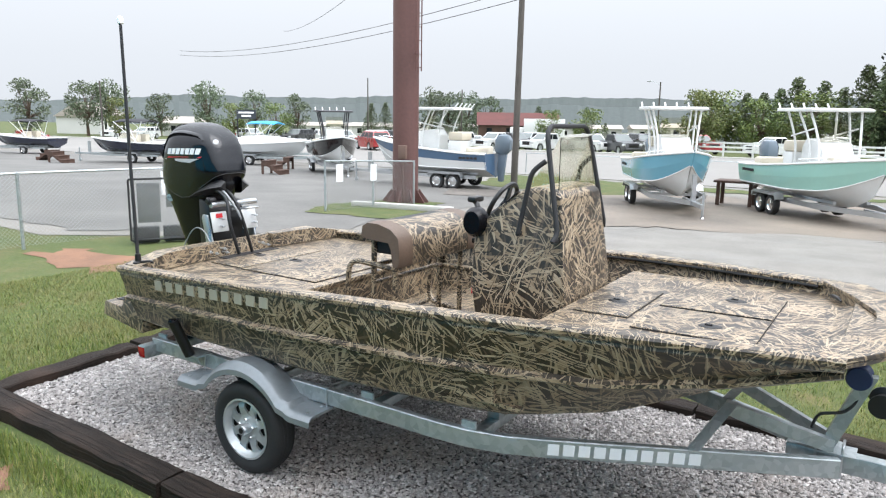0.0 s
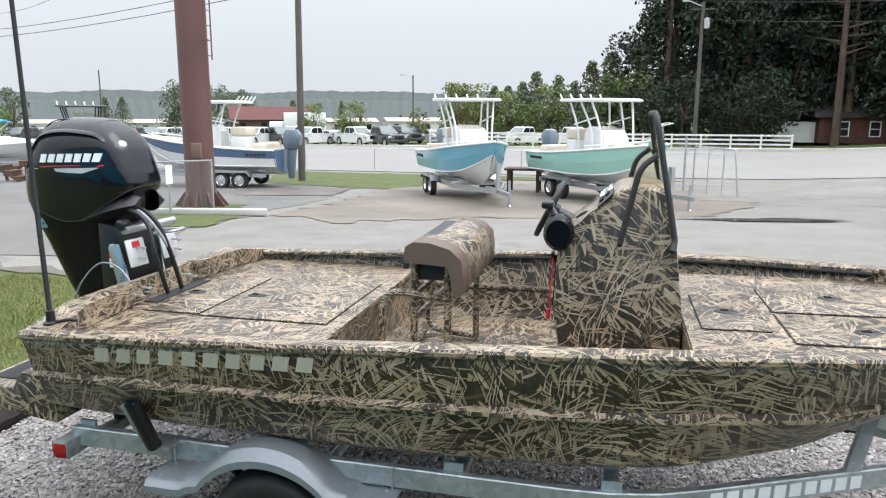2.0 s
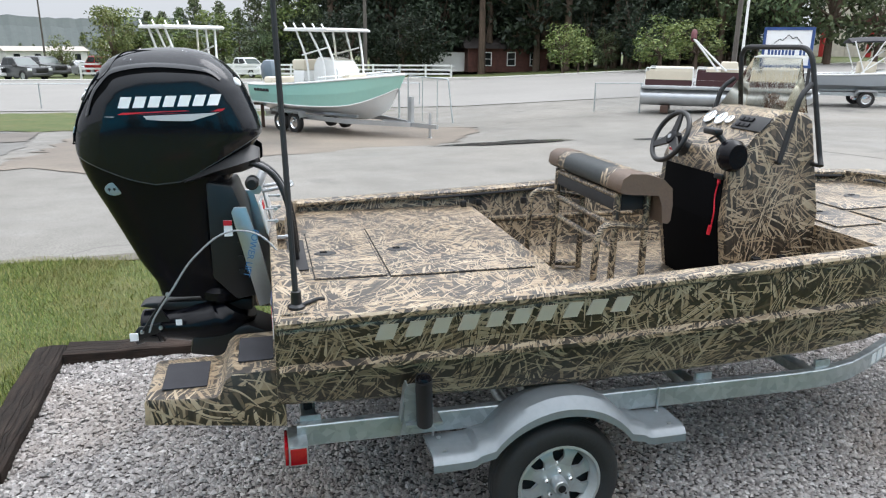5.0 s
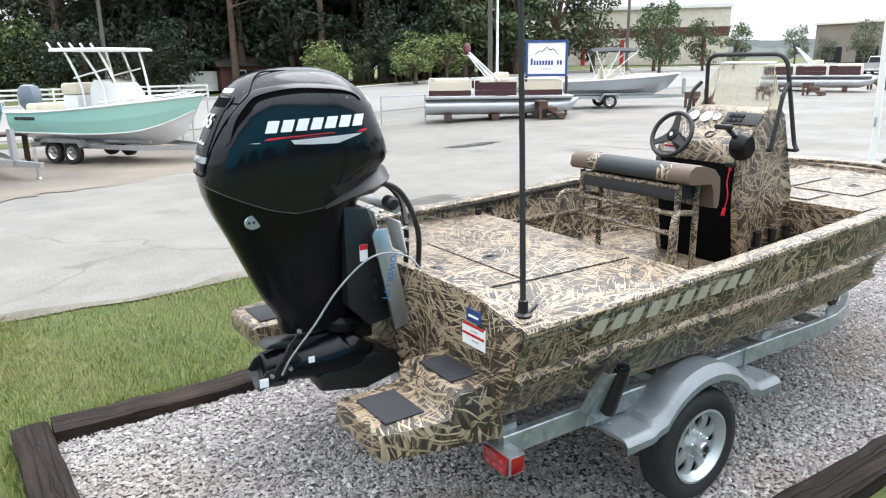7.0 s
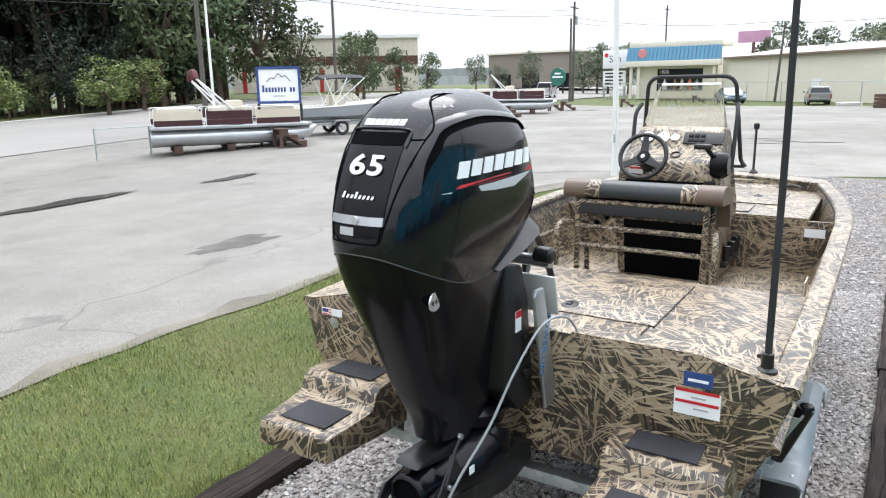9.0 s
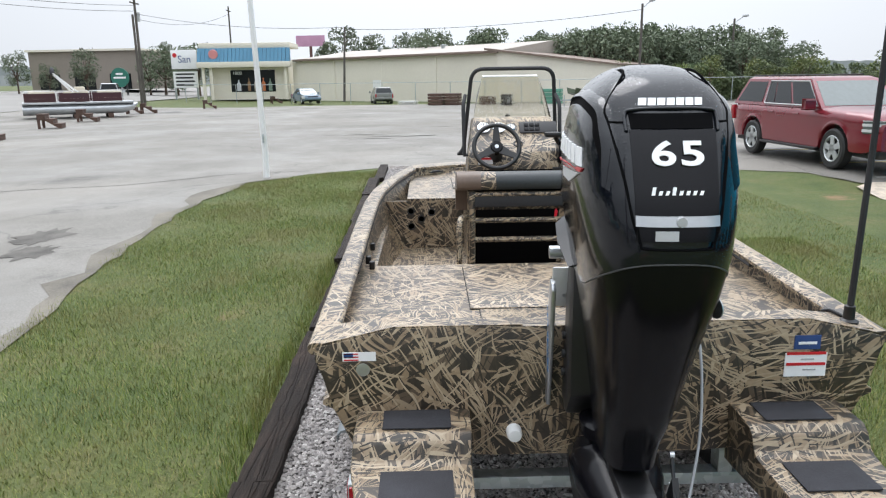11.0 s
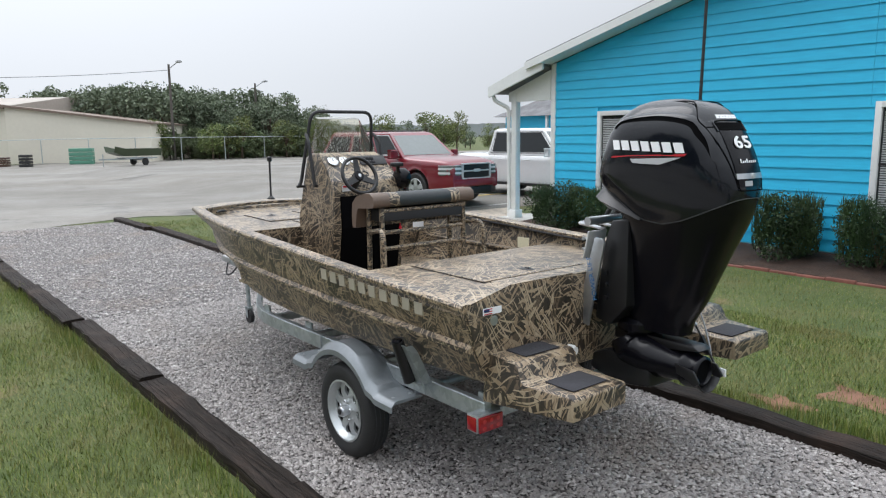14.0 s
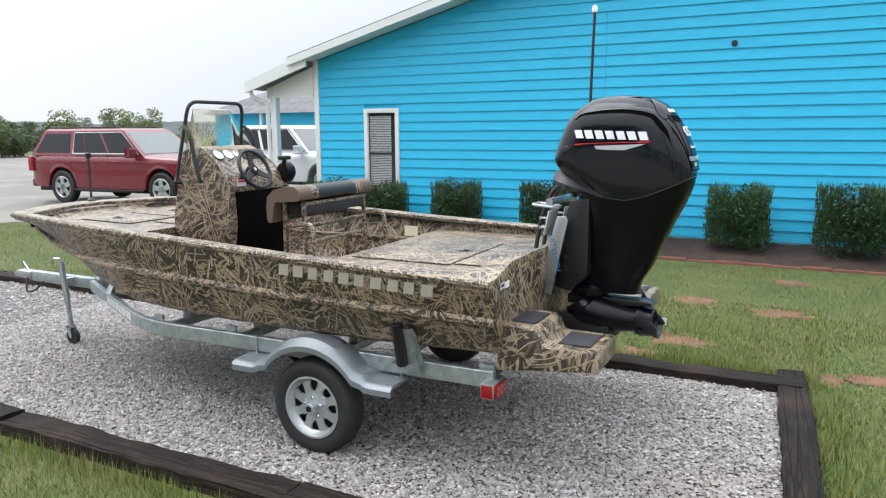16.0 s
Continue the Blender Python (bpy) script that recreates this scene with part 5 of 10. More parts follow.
# top cap panel and vents
for s in (-1, 1):
    up = smooth([(-0.752, 1.918, 0), (-0.714, 1.981, 0), (-0.664, 2.034, 0), (-0.61, 2.084, 0), (-0.446, 2.108, 0), (-0.235, 2.098, 0), (-0.17, 2.07, 0)], 5)
    dn = smooth([(-0.752, 1.921, 0), (-0.725, 1.998, 0), (-0.682, 2.058, 0), (-0.62, 2.106, 0), (-0.45, 2.131, 0), (-0.235, 2.112, 0), (-0.168, 2.073, 0)], 5)
    # the slot's inner shade is painted as a black strip on the cowl
    bm = bm_new()
    loft(bm, [[(p[0], s * (cowl_half(p[0], p[1]) + 0.0015), p[1]), (d[0], s * (cowl_half(d[0], d[1]) + 0.0015), d[1]), (d[0], s * (cowl_half(d[0], d[1]) - 0.02), d[1]), (p[0], s * (cowl_half(p[0], p[1]) - 0.02), p[1])] for p, d in zip(up, dn)])
    part("air_intake", bm, shade_seam_black, cw, "curved black strip in place of the shaded air-intake slot")
    # the brow standing proud above the slot, and the swollen side panel under it
    hi = smooth([(-0.775, 1.905, 0), (-0.748, 2.01, 0), (-0.70, 2.078, 0), (-0.63, 2.128, 0), (-0.45, 2.152, 0), (-0.235, 2.132, 0), (-0.16, 2.082, 0)], 5)
    bm = bm_new()
    loft(bm, [[(p[0], s * (cowl_half(p[0], p[1]) + o), p[1]) for p, o in ((d, 0.009), (d.lerp(h, 0.35), 0.008), (h, -0.001), (h, -0.02), (d, -0.02))] for d, h in zip(dn, hi)])
    part("brow", bm, cowl, cw, "", 60)
    for i in range(7):
        x0 = (-0.615 + i * 0.0645) if s < 0 else (-0.185 - i * 0.0645 - 0.055)
        k = 0.018
        r = 0.012 * (i / 6 if s < 0 else 1 - i / 6)
        bm = on_cowl(bm_new(), [(x0, 1.951 + r), (x0 + 0.047, 1.951 + r), (x0 + 0.047 + k, 2.0 + r), (x0 + k, 2.0 + r)], s, 0.005)
        part("marking_block", bm, white_mark, cw, "white maker's marking on the cowl side" if i == 0 else "")
    q = [(-0.60, 1.930), (-0.40, 1.938), (-0.15, 1.948), (-0.165, 1.936), (-0.40, 1.926), (-0.62, 1.921)]
    part("red_flash", on_cowl(bm_new(), q if s < 0 else [(-0.79 - x, z) for x, z in q], s, 0.005), red_mark, cw, "thin red flash")
    q = [(-0.68, 1.912), (-0.44, 1.919), (-0.18, 1.930), (-0.20, 1.922), (-0.30, 1.893), (-0.42, 1.895)]
    part("silver_flash", on_cowl(bm_new(), q if s < 0 else [(-0.79 - x, z) for x, z in q], s, 0.005), grey_mark, cw, "silver swoosh")
    # raised side shoulder by the steering arm
    bm = bm_new()
    loft(bm, [[(-0.36, s * 0.17, 1.598), (-0.36, s * 0.196, 1.604), (-0.36, s * 0.17, 1.61)], [(-0.22, s * 0.15, 1.625), (-0.22, s * 0.215, 1.655), (-0.22, s * 0.15, 1.70)], [(-0.10, s * 0.13, 1.64), (-0.10, s * 0.208, 1.69), (-0.10, s * 0.13, 1.765)], [(-0.04, s * 0.10, 1.66), (-0.04, s * 0.17, 1.705), (-0.04, s * 0.10, 1.765)], [(-0.015, s * 0.08, 1.68), (-0.015, s * 0.13, 1.71), (-0.015, s * 0.08, 1.75)]])
    part("shoulder_cap", bm, black_plastic, outboard)
    if s < 0:
        bm = bm_new()
        lathe(bm, [(0.001, 0), (0.042, 0), (0.040, 0.004), (0.001, 0.005)], 24, "y")
        bmesh.ops.transform(bm, matrix=Matrix.Translation((-0.68, s * (cowl_half(-0.68, 1.575) - 0.001), 1.575)) @ pose(0, 0, 0, 0 if s > 0 else 180, 0, -s * 10) @ Matrix.Diagonal((1, 1, 0.75, 1)), verts=bm.verts)
        bd = part("star_badge", bm, alu, outboard, "oval three-star badge")
        bm = bm_new()
        for k in (-1, 0, 1):
            prism(bm, [((0.0105 if i % 2 == 0 else 0.0045) * math.sin(i * math.pi / 5) + k * 0.022, (0.0105 if i % 2 == 0 else 0.0045) * math.cos(i * math.pi / 5)) for i in range(10)], "y", 0.0055, 0.0065)
        bmesh.ops.transform(bm, matrix=Matrix.Translation((-0.68, s * (cowl_half(-0.68, 1.575) - 0.001), 1.575)) @ pose(0, 0, 0, 0 if s > 0 else 180, 0, -s * 10), verts=bm.verts)
        part("stars", bm, black_matt, bd)

# aft face: recessed panel, numerals, silver band with emblem


def back_x(z):
    return section(z)[0]


def aft_x(y, z):
    """The cowl's aft skin at a place across it."""
    x0, x1, w = section(z)
    q = min(0.99, (abs(y) / w) ** (1 / 0.62))
    return (x0 + x1) / 2 - (x1 - x0) / 2 * math.sqrt(1 - q * q) ** 0.7


def back_sheet(name, y0, y1, z0, z1, out, mat, parent, label="", low=1.0, nz=6, ny=8, thick=0.03):
    """A plate lying on the aft skin; low: its width at the foot."""
    bm = bm_new()
    rings = []
    for k in range(nz + 1):
        z = z0 + (z1 - z0) * k / nz
        f = low + (1 - low) * k / nz
        ys = [(y0 + (y1 - y0) * i / ny) * f for i in range(ny + 1)]
        rings.append([(aft_x(y, z) - out, y, z) for y in ys] + [(aft_x(y, z) + thick, y, z) for y in ys[::-1]])
    loft(bm, rings)
    return part(name, bm, mat, parent, label)


back_sheet("aft_panel", -0.105, 0.105, 1.795, 2.055, 0.005, black_gloss, cw, "slightly raised aft cowl panel", 0.92, 8)
# no hollow behind the grip: its shade is a black strip on the skin
back_sheet("aft_grip", -0.104, 0.104, 2.058, 2.094, 0.003, shade_seam_black, cw, "black strip in place of the shaded hand-hold recess", 0.97, 2)
bm = bm_new()
tube(bm, smooth([(aft_x(y, z) - 0.004, y, z) for y, z in ((-0.112, 2.052), (-0.112, 2.092), (-0.09, 2.103), (0, 2.106), (0.09, 2.103), (0.112, 2.092), (0.112, 2.052))], 4), 0.0045, 8)
part("grip_lip", bm, cowl, cw, "", 60)
for s in (-1, 1):
    bm = bm_new()
    tube(bm, smooth([(aft_x(s * y, z) - 0.001, s * y, z) for y, z in ((0.088, 1.79), (0.105, 1.845), (0.118, 1.92), (0.134, 2.0), (0.148, 2.07), (0.15, 2.11))] + [(-0.59, s * 0.095, 2.192), (-0.45, s * 0.09, 2.199)], 5), 0.0035, 6)
    part("panel_seam", bm, shade_seam_black, cw)
    bm = bm_new()
    tube(bm, [(aft_x(s * y, 2.072) - 0.001, s * y, 2.072) for y in (0.112, 0.13, 0.147)], 0.003, 6)
    part("panel_seam", bm, shade_seam_black, cw)
bm = bm_new()
tube(bm, smooth([(aft_x(y, z) - 0.005, y, z) for y, z in ((-0.095, 1.83), (-0.088, 1.79), (-0.07, 1.777), (0.07, 1.777), (0.088, 1.79), (0.095, 1.83))], 4), 0.003, 6)
part("panel_seam", bm, shade_seam_black, cw)
band = back_sheet("silver_band", -0.1, 0.1, 1.832, 1.857, 0.008, alu, cw, "silver band with a round emblem", 1.0, 1)
bm = bm_new()
lathe(bm, [(0.001, -0.004), (0.012, -0.004), (0.0135, 0.0), (0.0135, 0.01)], 20, "x", (back_x(1.844) - 0.010, -0.006, 1.844))
part("emblem", bm, grey_mark, band)
back_sheet("data_plate", 0.0, 0.055, 1.798, 1.822, 0.0065, grey_mark, cw, "small grey data plate", 1.0, 1, 2)


def text_mesh(body, size, m, mat, parent, name, label="", shear=0.0, bold=0.0, depth=0.002):
    cu = bpy.data.curves.new(name, "FONT")
    cu.body, cu.size, cu.shear, cu.offset, cu.extrude = body, size, shear, bold, depth
    cu.align_x, cu.align_y = "CENTER", "CENTER"
    tmp = bpy.data.objects.new(name, cu)
    me = bpy.data.meshes.new_from_object(tmp)
    bpy.data.objects.remove(tmp)
    me.transform(m)
    me.materials.clear()
    me.materials.append(mat)
    ob = new(name, me)
    ob.parent = parent
    if label:
        tagged(ob, label)
    return ob


# writing on the aft face reads with +x of the text towards -y
AFT = Matrix(((0, 0, -1, 0), (-1, 0, 0, 0), (0, 1, 0, 0), (0, 0, 0, 1)))


def aft_at(y, z, out=0.008):
    x = back_x(z)
    tilt = math.atan2(back_x(z + 0.03) - back_x(z - 0.03), 0.06)
    return Matrix.Translation((x - out, y, z)) @ Matrix.Rotation(tilt, 4, "Y") @ AFT


WIDE = Matrix.Diagonal((1.42, 1, 1, 1))
for ch, dy in (("6", 0.031), ("5", -0.039)):
    text_mesh(ch, 0.088, aft_at(dy, 1.998, 0.0095) @ WIDE, white_mark, cw, "numeral", "white numeral " + ch, 0.0, 0.0018, 0.002)
for i in range(8):
    x0 = -0.064 + i * 0.0162
    bm = prism(bm_new(), [(x0, 0.0), (x0 + 0.0085, 0.0), (x0 + 0.0125, 0.011 + (0.009 if i in (0, 3) else 0)), (x0 + 0.004, 0.011 + (0.009 if i in (0, 3) else 0))], "z", 0, 0.001)
    bmesh.ops.transform(bm, matrix=aft_at(0, 1.905, 0.0058), verts=bm.verts)
    part("script_mark", bm, white_mark, cw, "small white script marking" if i == 0 else "")
for i in range(7):
    y0 = 0.079 - i * 0.0232
    bm = bm_new()
    loft(bm, [[(aft_x(y, z) - o, y, z) for y, z in ((y0, 2.113), (y0 - 0.0195, 2.113), (y0 - 0.0225, 2.131), (y0 - 0.003, 2.131))] for o in (-0.004, 0.0015)])
    part("marking_block", bm, white_mark, cw, "white maker's marking on the aft cowl" if i == 0 else "")

# rain standing in beads on the cowl's crown
rng = random.Random(77)
bm = bm_new()
for _ in range(420):
    z = 2.205 - 0.16 * rng.random() ** 1.6
    x0, x1, w = section(z)
    a = rng.uniform(0, 2 * math.pi)
    c, q = math.cos(a), math.sin(a)
    pt = Vector(((x0 + x1) / 2 + (x1 - x0) / 2 * math.copysign(abs(c) ** (0.5 if c > 0 else 0.7), c), w * math.copysign(abs(q) ** 0.62, q), z))
    r = rng.choice((0.0008, 0.001, 0.0012, 0.0018))
    n = Vector((c * 0.5, q * 0.7, 0.3 + (z - 2.0) * 5)).normalized()
    m = Matrix.Translation(pt) @ n.to_track_quat("Z", "Y").to_matrix().to_4x4()
    rows = [[m @ Vector((r * k * math.cos(b), r * k * math.sin(b), h * r)) for b in (0, 1.05, 2.09, 3.14, 4.19, 5.24)] for k, h in ((1.0, -0.3), (0.75, 0.4), (0.2, 0.62))]
    loft(bm, rows)
tagged(part("rain_beads", bm, water, cw, "clear raindrops standing on the cowl", 80), "clear raindrops standing on the cowl", kind="stuff")

# bracket, lift plate and rigging
POWER = []
for s in (-1, 1):
    bm = bm_new()
    prism(bm, [(0.03, 1.0), (-0.05, 0.98), (-0.155, 1.46), (-0.14, 1.485), (-0.085, 1.485), (-0.03, 1.29)], "y", s * 0.205, s * 0.222, 0.004)
    pl = part("lift_plate", bm, alu, outboard, "bright aluminium lift-plate cheek")
    flip = Matrix.Rotation(radians(90), 4, "X") if s < 0 else Matrix.Rotation(radians(90), 4, "X") @ Matrix.Rotation(radians(180), 4, "Y")
    turn = Matrix.Rotation(radians(104), 4, "Y")
    POWER.append((s, pl, Matrix.Translation((-0.075, s * 0.2235, 1.255)) @ turn @ flip))
bm = bm_new()
prism(bm, [(-0.05, 1.02), (-0.16, 1.0), (-0.27, 1.12), (-0.27, 1.60), (-0.15, 1.58), (-0.10, 1.44)], "y", -0.165, 0.165, 0.012)
part("clamp_bracket", bm, black_plastic, outboard)
for s, pl, m in POWER:
    text_mesh("POWER LIFT", 0.044, m, plain("deep_blue_marking", (0.06, 0.19, 0.40), 0.4), pl, "writing", "light blue words POWER LIFT", 0.0, 0.0, 0.0008)
for s in (-1, 1):
    for z in (1.15, 1.22, 1.29):
        bm = bm_new()
        lathe(bm, [(0.014, 0), (0.014, 0.012), (0.001, 0.013)], 12, "y", (-0.13, s * 0.166 - (0.013 if s < 0 else 0), z))
        part("bolt", bm, black_plastic, outboard)
bm = bm_new()
box(bm, -0.20, -0.16, -0.169, -0.166, 1.33, 1.41)
lab = part("red_label", bm, white_mark, outboard, "small white and red label on the bracket")
bm = bm_new()
box(bm, -0.20, -0.16, -0.171, -0.1695, 1.385, 1.41)
part("stripe", bm, red_mark, lab)
for y0, dy in ((-0.03, -0.06), (0.01, 0.03), (0.05, -0.01)):
    bm = bm_new()
    tube(bm, smooth([(-0.20, y0 - 0.10, 1.66), (-0.05, y0 - 0.11, 1.68), (0.06, y0 - 0.10, 1.60), (0.12, y0 + dy - 0.06, 1.42), (0.14, y0 + dy, 1.18)], 8), 0.014 if dy < 0 else 0.010, 10)
    part("hose", bm, black_plastic if dy < 0 else plain("grey_hose", (0.30, 0.31, 0.32), 0.4), outboard, "rigging hose curving into the boat")
bm = bm_new()
tube(bm, fillet([(-0.05, 0.10, 1.52), (0.12, 0.14, 1.54), (0.13, 0.02, 1.54), (-0.02, -0.02, 1.52)], 0.03), 0.009, 8)
part("steering_link", bm, alu, outboard, "bright steering link arm")
bm = bm_new()
tube(bm, [(-0.03, -0.22, 1.57), (-0.03, 0.22, 1.57)], 0.024, 12)
part("tilt_tube", bm, alu, outboard)
bm = bm_new()
lathe(bm, [(0.02, -0.04), (0.032, -0.03), (0.032, 0.03), (0.02, 0.04)], 14, "y", (-0.05, -0.20, 1.60))
part("steering_ram", bm, black_plastic, outboard)
for s in (-1, 1):
    bm = bm_new()
    ya, yb = sorted((s * 0.205, s * 0.085))
    box(bm, -0.012, 0.0, ya - 0.03, yb, 1.352, 1.515, 0.006)
    bmesh.ops.rotate(bm, cent=(0, 0, 1.44), matrix=Matrix.Rotation(radians(-12), 3, "Y"), verts=bm.verts)
    fl = part("plate_flange", bm, plain("pale_brushed_plate", (0.62, 0.63, 0.63), 0.4, 0.3, 0.08, 6), outboard, "pale forward flange of the lift plate")
    for z in (1.40, 1.46):
        bm = bm_new()
        tube(bm, [(-0.01, s * 0.16, z), (0.06, s * 0.16, z)], 0.006, 8)
        tube(bm, [(0.05, s * 0.16 - 0.012, z), (0.05, s * 0.16 + 0.012, z)], 0.009, 6)
        part("bolt", bm, alu, fl)
    if s < 0:
        bm = bm_new()
        box(bm, 0.0005, 0.004, -0.19, -0.13, 1.465, 1.50)
        bmesh.ops.rotate(bm, cent=(0, 0, 1.44), matrix=Matrix.Rotation(radians(-12), 3, "Y"), verts=bm.verts)
        part("sticker", bm, red_mark, fl, "small red sticker")
for y, z in ((-0.36, 1.225), (-0.30, 1.205), (-0.22, 1.232), (-0.20, 1.20), (0.18, 1.225), (0.24, 1.20)):
    bm = bm_new()
    tube(bm, [(0.028, y, z), (0.105, y, z)], 0.006, 8)
    lathe(bm, [(0.012, 0.075), (0.012, 0.088), (0.001, 0.089)], 6, "x", (0.0, y, z))
    part("transom_bolt", bm, alu, boat, "bright through-bolt on the transom")
# cable to the reverse gate
bm = bm_new()
tube(bm, smooth([(0.10, -0.30, 1.22), (-0.02, -0.29, 1.36), (-0.18, -0.27, 1.375), (-0.34, -0.25, 1.25), (-0.46, -0.22, 1.08), (-0.56, -0.17, 0.93), (-0.60, -0.14, 0.84)], 8), 0.0048, 8)
part("shift_cable", bm, plain("grey_cable", (0.30, 0.31, 0.32), 0.45), outboard, "grey reverse-gate cable")
# jet unit
bm = bm_new()
run = smooth([(-0.18, 0, 0.94), (-0.24, 0, 0.875), (-0.36, 0, 0.845), (-0.48, 0, 0.835), (-0.58, 0, 0.83)], 5)
tube(bm, run, [lerp(i / (len(run) - 1), [0, 0.25, 0.5, 0.75, 1], [0.12, 0.150, 0.142, 0.112, 0.088]) for i in range(len(run))], 24)
bmesh.ops.scale(bm, vec=(1, 1.05, 0.8), verts=bm.verts, space=Matrix.Translation((0, 0, -0.84)))
jet = part("jet_housing", bm, black_gloss, outboard, "bulbous black jet pump housing", 50)
bm = bm_new()
lathe(bm, [(0.094, 0.02), (0.096, 0.0), (0.086, -0.012), (0.079, -0.060), (0.081, -0.066), (0.078, -0.078), (0.066, -0.084), (0.060, -0.078), (0.057, -0.03), (0.001, -0.02)], 28, "x", (-0.575, 0, 0.83))
part("nozzle", bm, black_gloss, jet, "tapered black outlet nozzle", 50)
# black disc plugs the outlet, painting the darkness inside it
part("throat", lathe(bm_new(), [(0.001, -0.066), (0.0595, -0.066), (0.0595, -0.06), (0.001, -0.06)], 24, "x", (-0.575, 0, 0.83)), shade_seam_black, jet, "black disc in place of the shaded outlet throat")
bm = bm_new()
rings = []
for k in range(9):
    f = radians(205 + 130 * k / 8)
    rings.append([(-0.575 + dx, r * math.cos(f), 0.83 + r * math.sin(f)) for dx, r in ((0.0, 0.099), (-0.075, 0.092), (-0.11, 0.105), (-0.115, 0.098), (-0.075, 0.083), (0.0, 0.09))])
loft(bm, rings)
part("reverse_gate", bm, black_plastic, jet, "curved reverse gate hanging under the nozzle", 40)
for s in (-1, 1):
    bm = bm_new()
    prism(bm, [(-0.55, 0.87), (-0.66, 0.855), (-0.70, 0.80), (-0.67, 0.775), (-0.62, 0.80), (-0.56, 0.82)], "y", min(s * 0.092, s * 0.104), max(s * 0.092, s * 0.104), 0.003)
    part("gate_arm", bm, black_plastic, jet)
bm = bm_new()
tube(bm, [(-0.50, -0.125, 1.03), (-0.56, -0.122, 0.95), (-0.64, -0.118, 0.835)], 0.006, 8)
part("link_rod", bm, black_plastic, jet)
for p in ((-0.50, -0.125, 1.03), (-0.64, -0.118, 0.835), (-0.55, -0.112, 0.85)):
    bm = bm_new()
    lathe(bm, [(0.001, -0.009), (0.010, -0.007), (0.010, 0.007), (0.001, 0.009)], 10, "y", p)
    part("pivot_bolt", bm, alu, jet)
bm = bm_new()
box(bm, -0.47, -0.44, -0.142, -0.139, 0.87, 0.90)
part("sticker", bm, white_mark, jet, "small white sticker")
bm = bm_new()
prism(bm, [(0.0, 0.80), (-0.12, 0.85), (-0.40, 0.80), (-0.42, 0.70), (-0.18, 0.66), (0.02, 0.71)], "y", -0.13, 0.13, 0.02)
part("intake_foot", bm, black_plastic, jet)
bm = bm_new()
prism(bm, [(-0.10, 0.965), (-0.62, 0.965), (-0.66, 0.945), (-0.52, 0.92), (-0.10, 0.90)], "y", -0.055, 0.055, 0.01)
part("splash_plate", bm, black_plastic, jet)
bm = bm_new()
prism(bm, [(-0.50, 0.89), (-0.60, 0.89), (-0.55, 0.98)], "y", -0.135, -0.115)
part("cable_bracket", bm, black_plastic, jet)
bm = bm_new()
lathe(bm, [(0.10, 0), (0.125, -0.02), (0.125, -0.06), (0.10, -0.08)], 24, "z", (-0.24, 0, 1.04))
part("adapter_ring", bm, black_gloss, jet)
bm = bm_new()
box(bm, -0.70, -0.66, -0.124, -0.116, 0.79, 0.83)
part("zinc_tag", bm, white_mark, jet)


# ---- galvanised boat trailer ----
trailer = thing("boat_trailer", "galvanised single-axle boat trailer with silver fenders", "trailer")
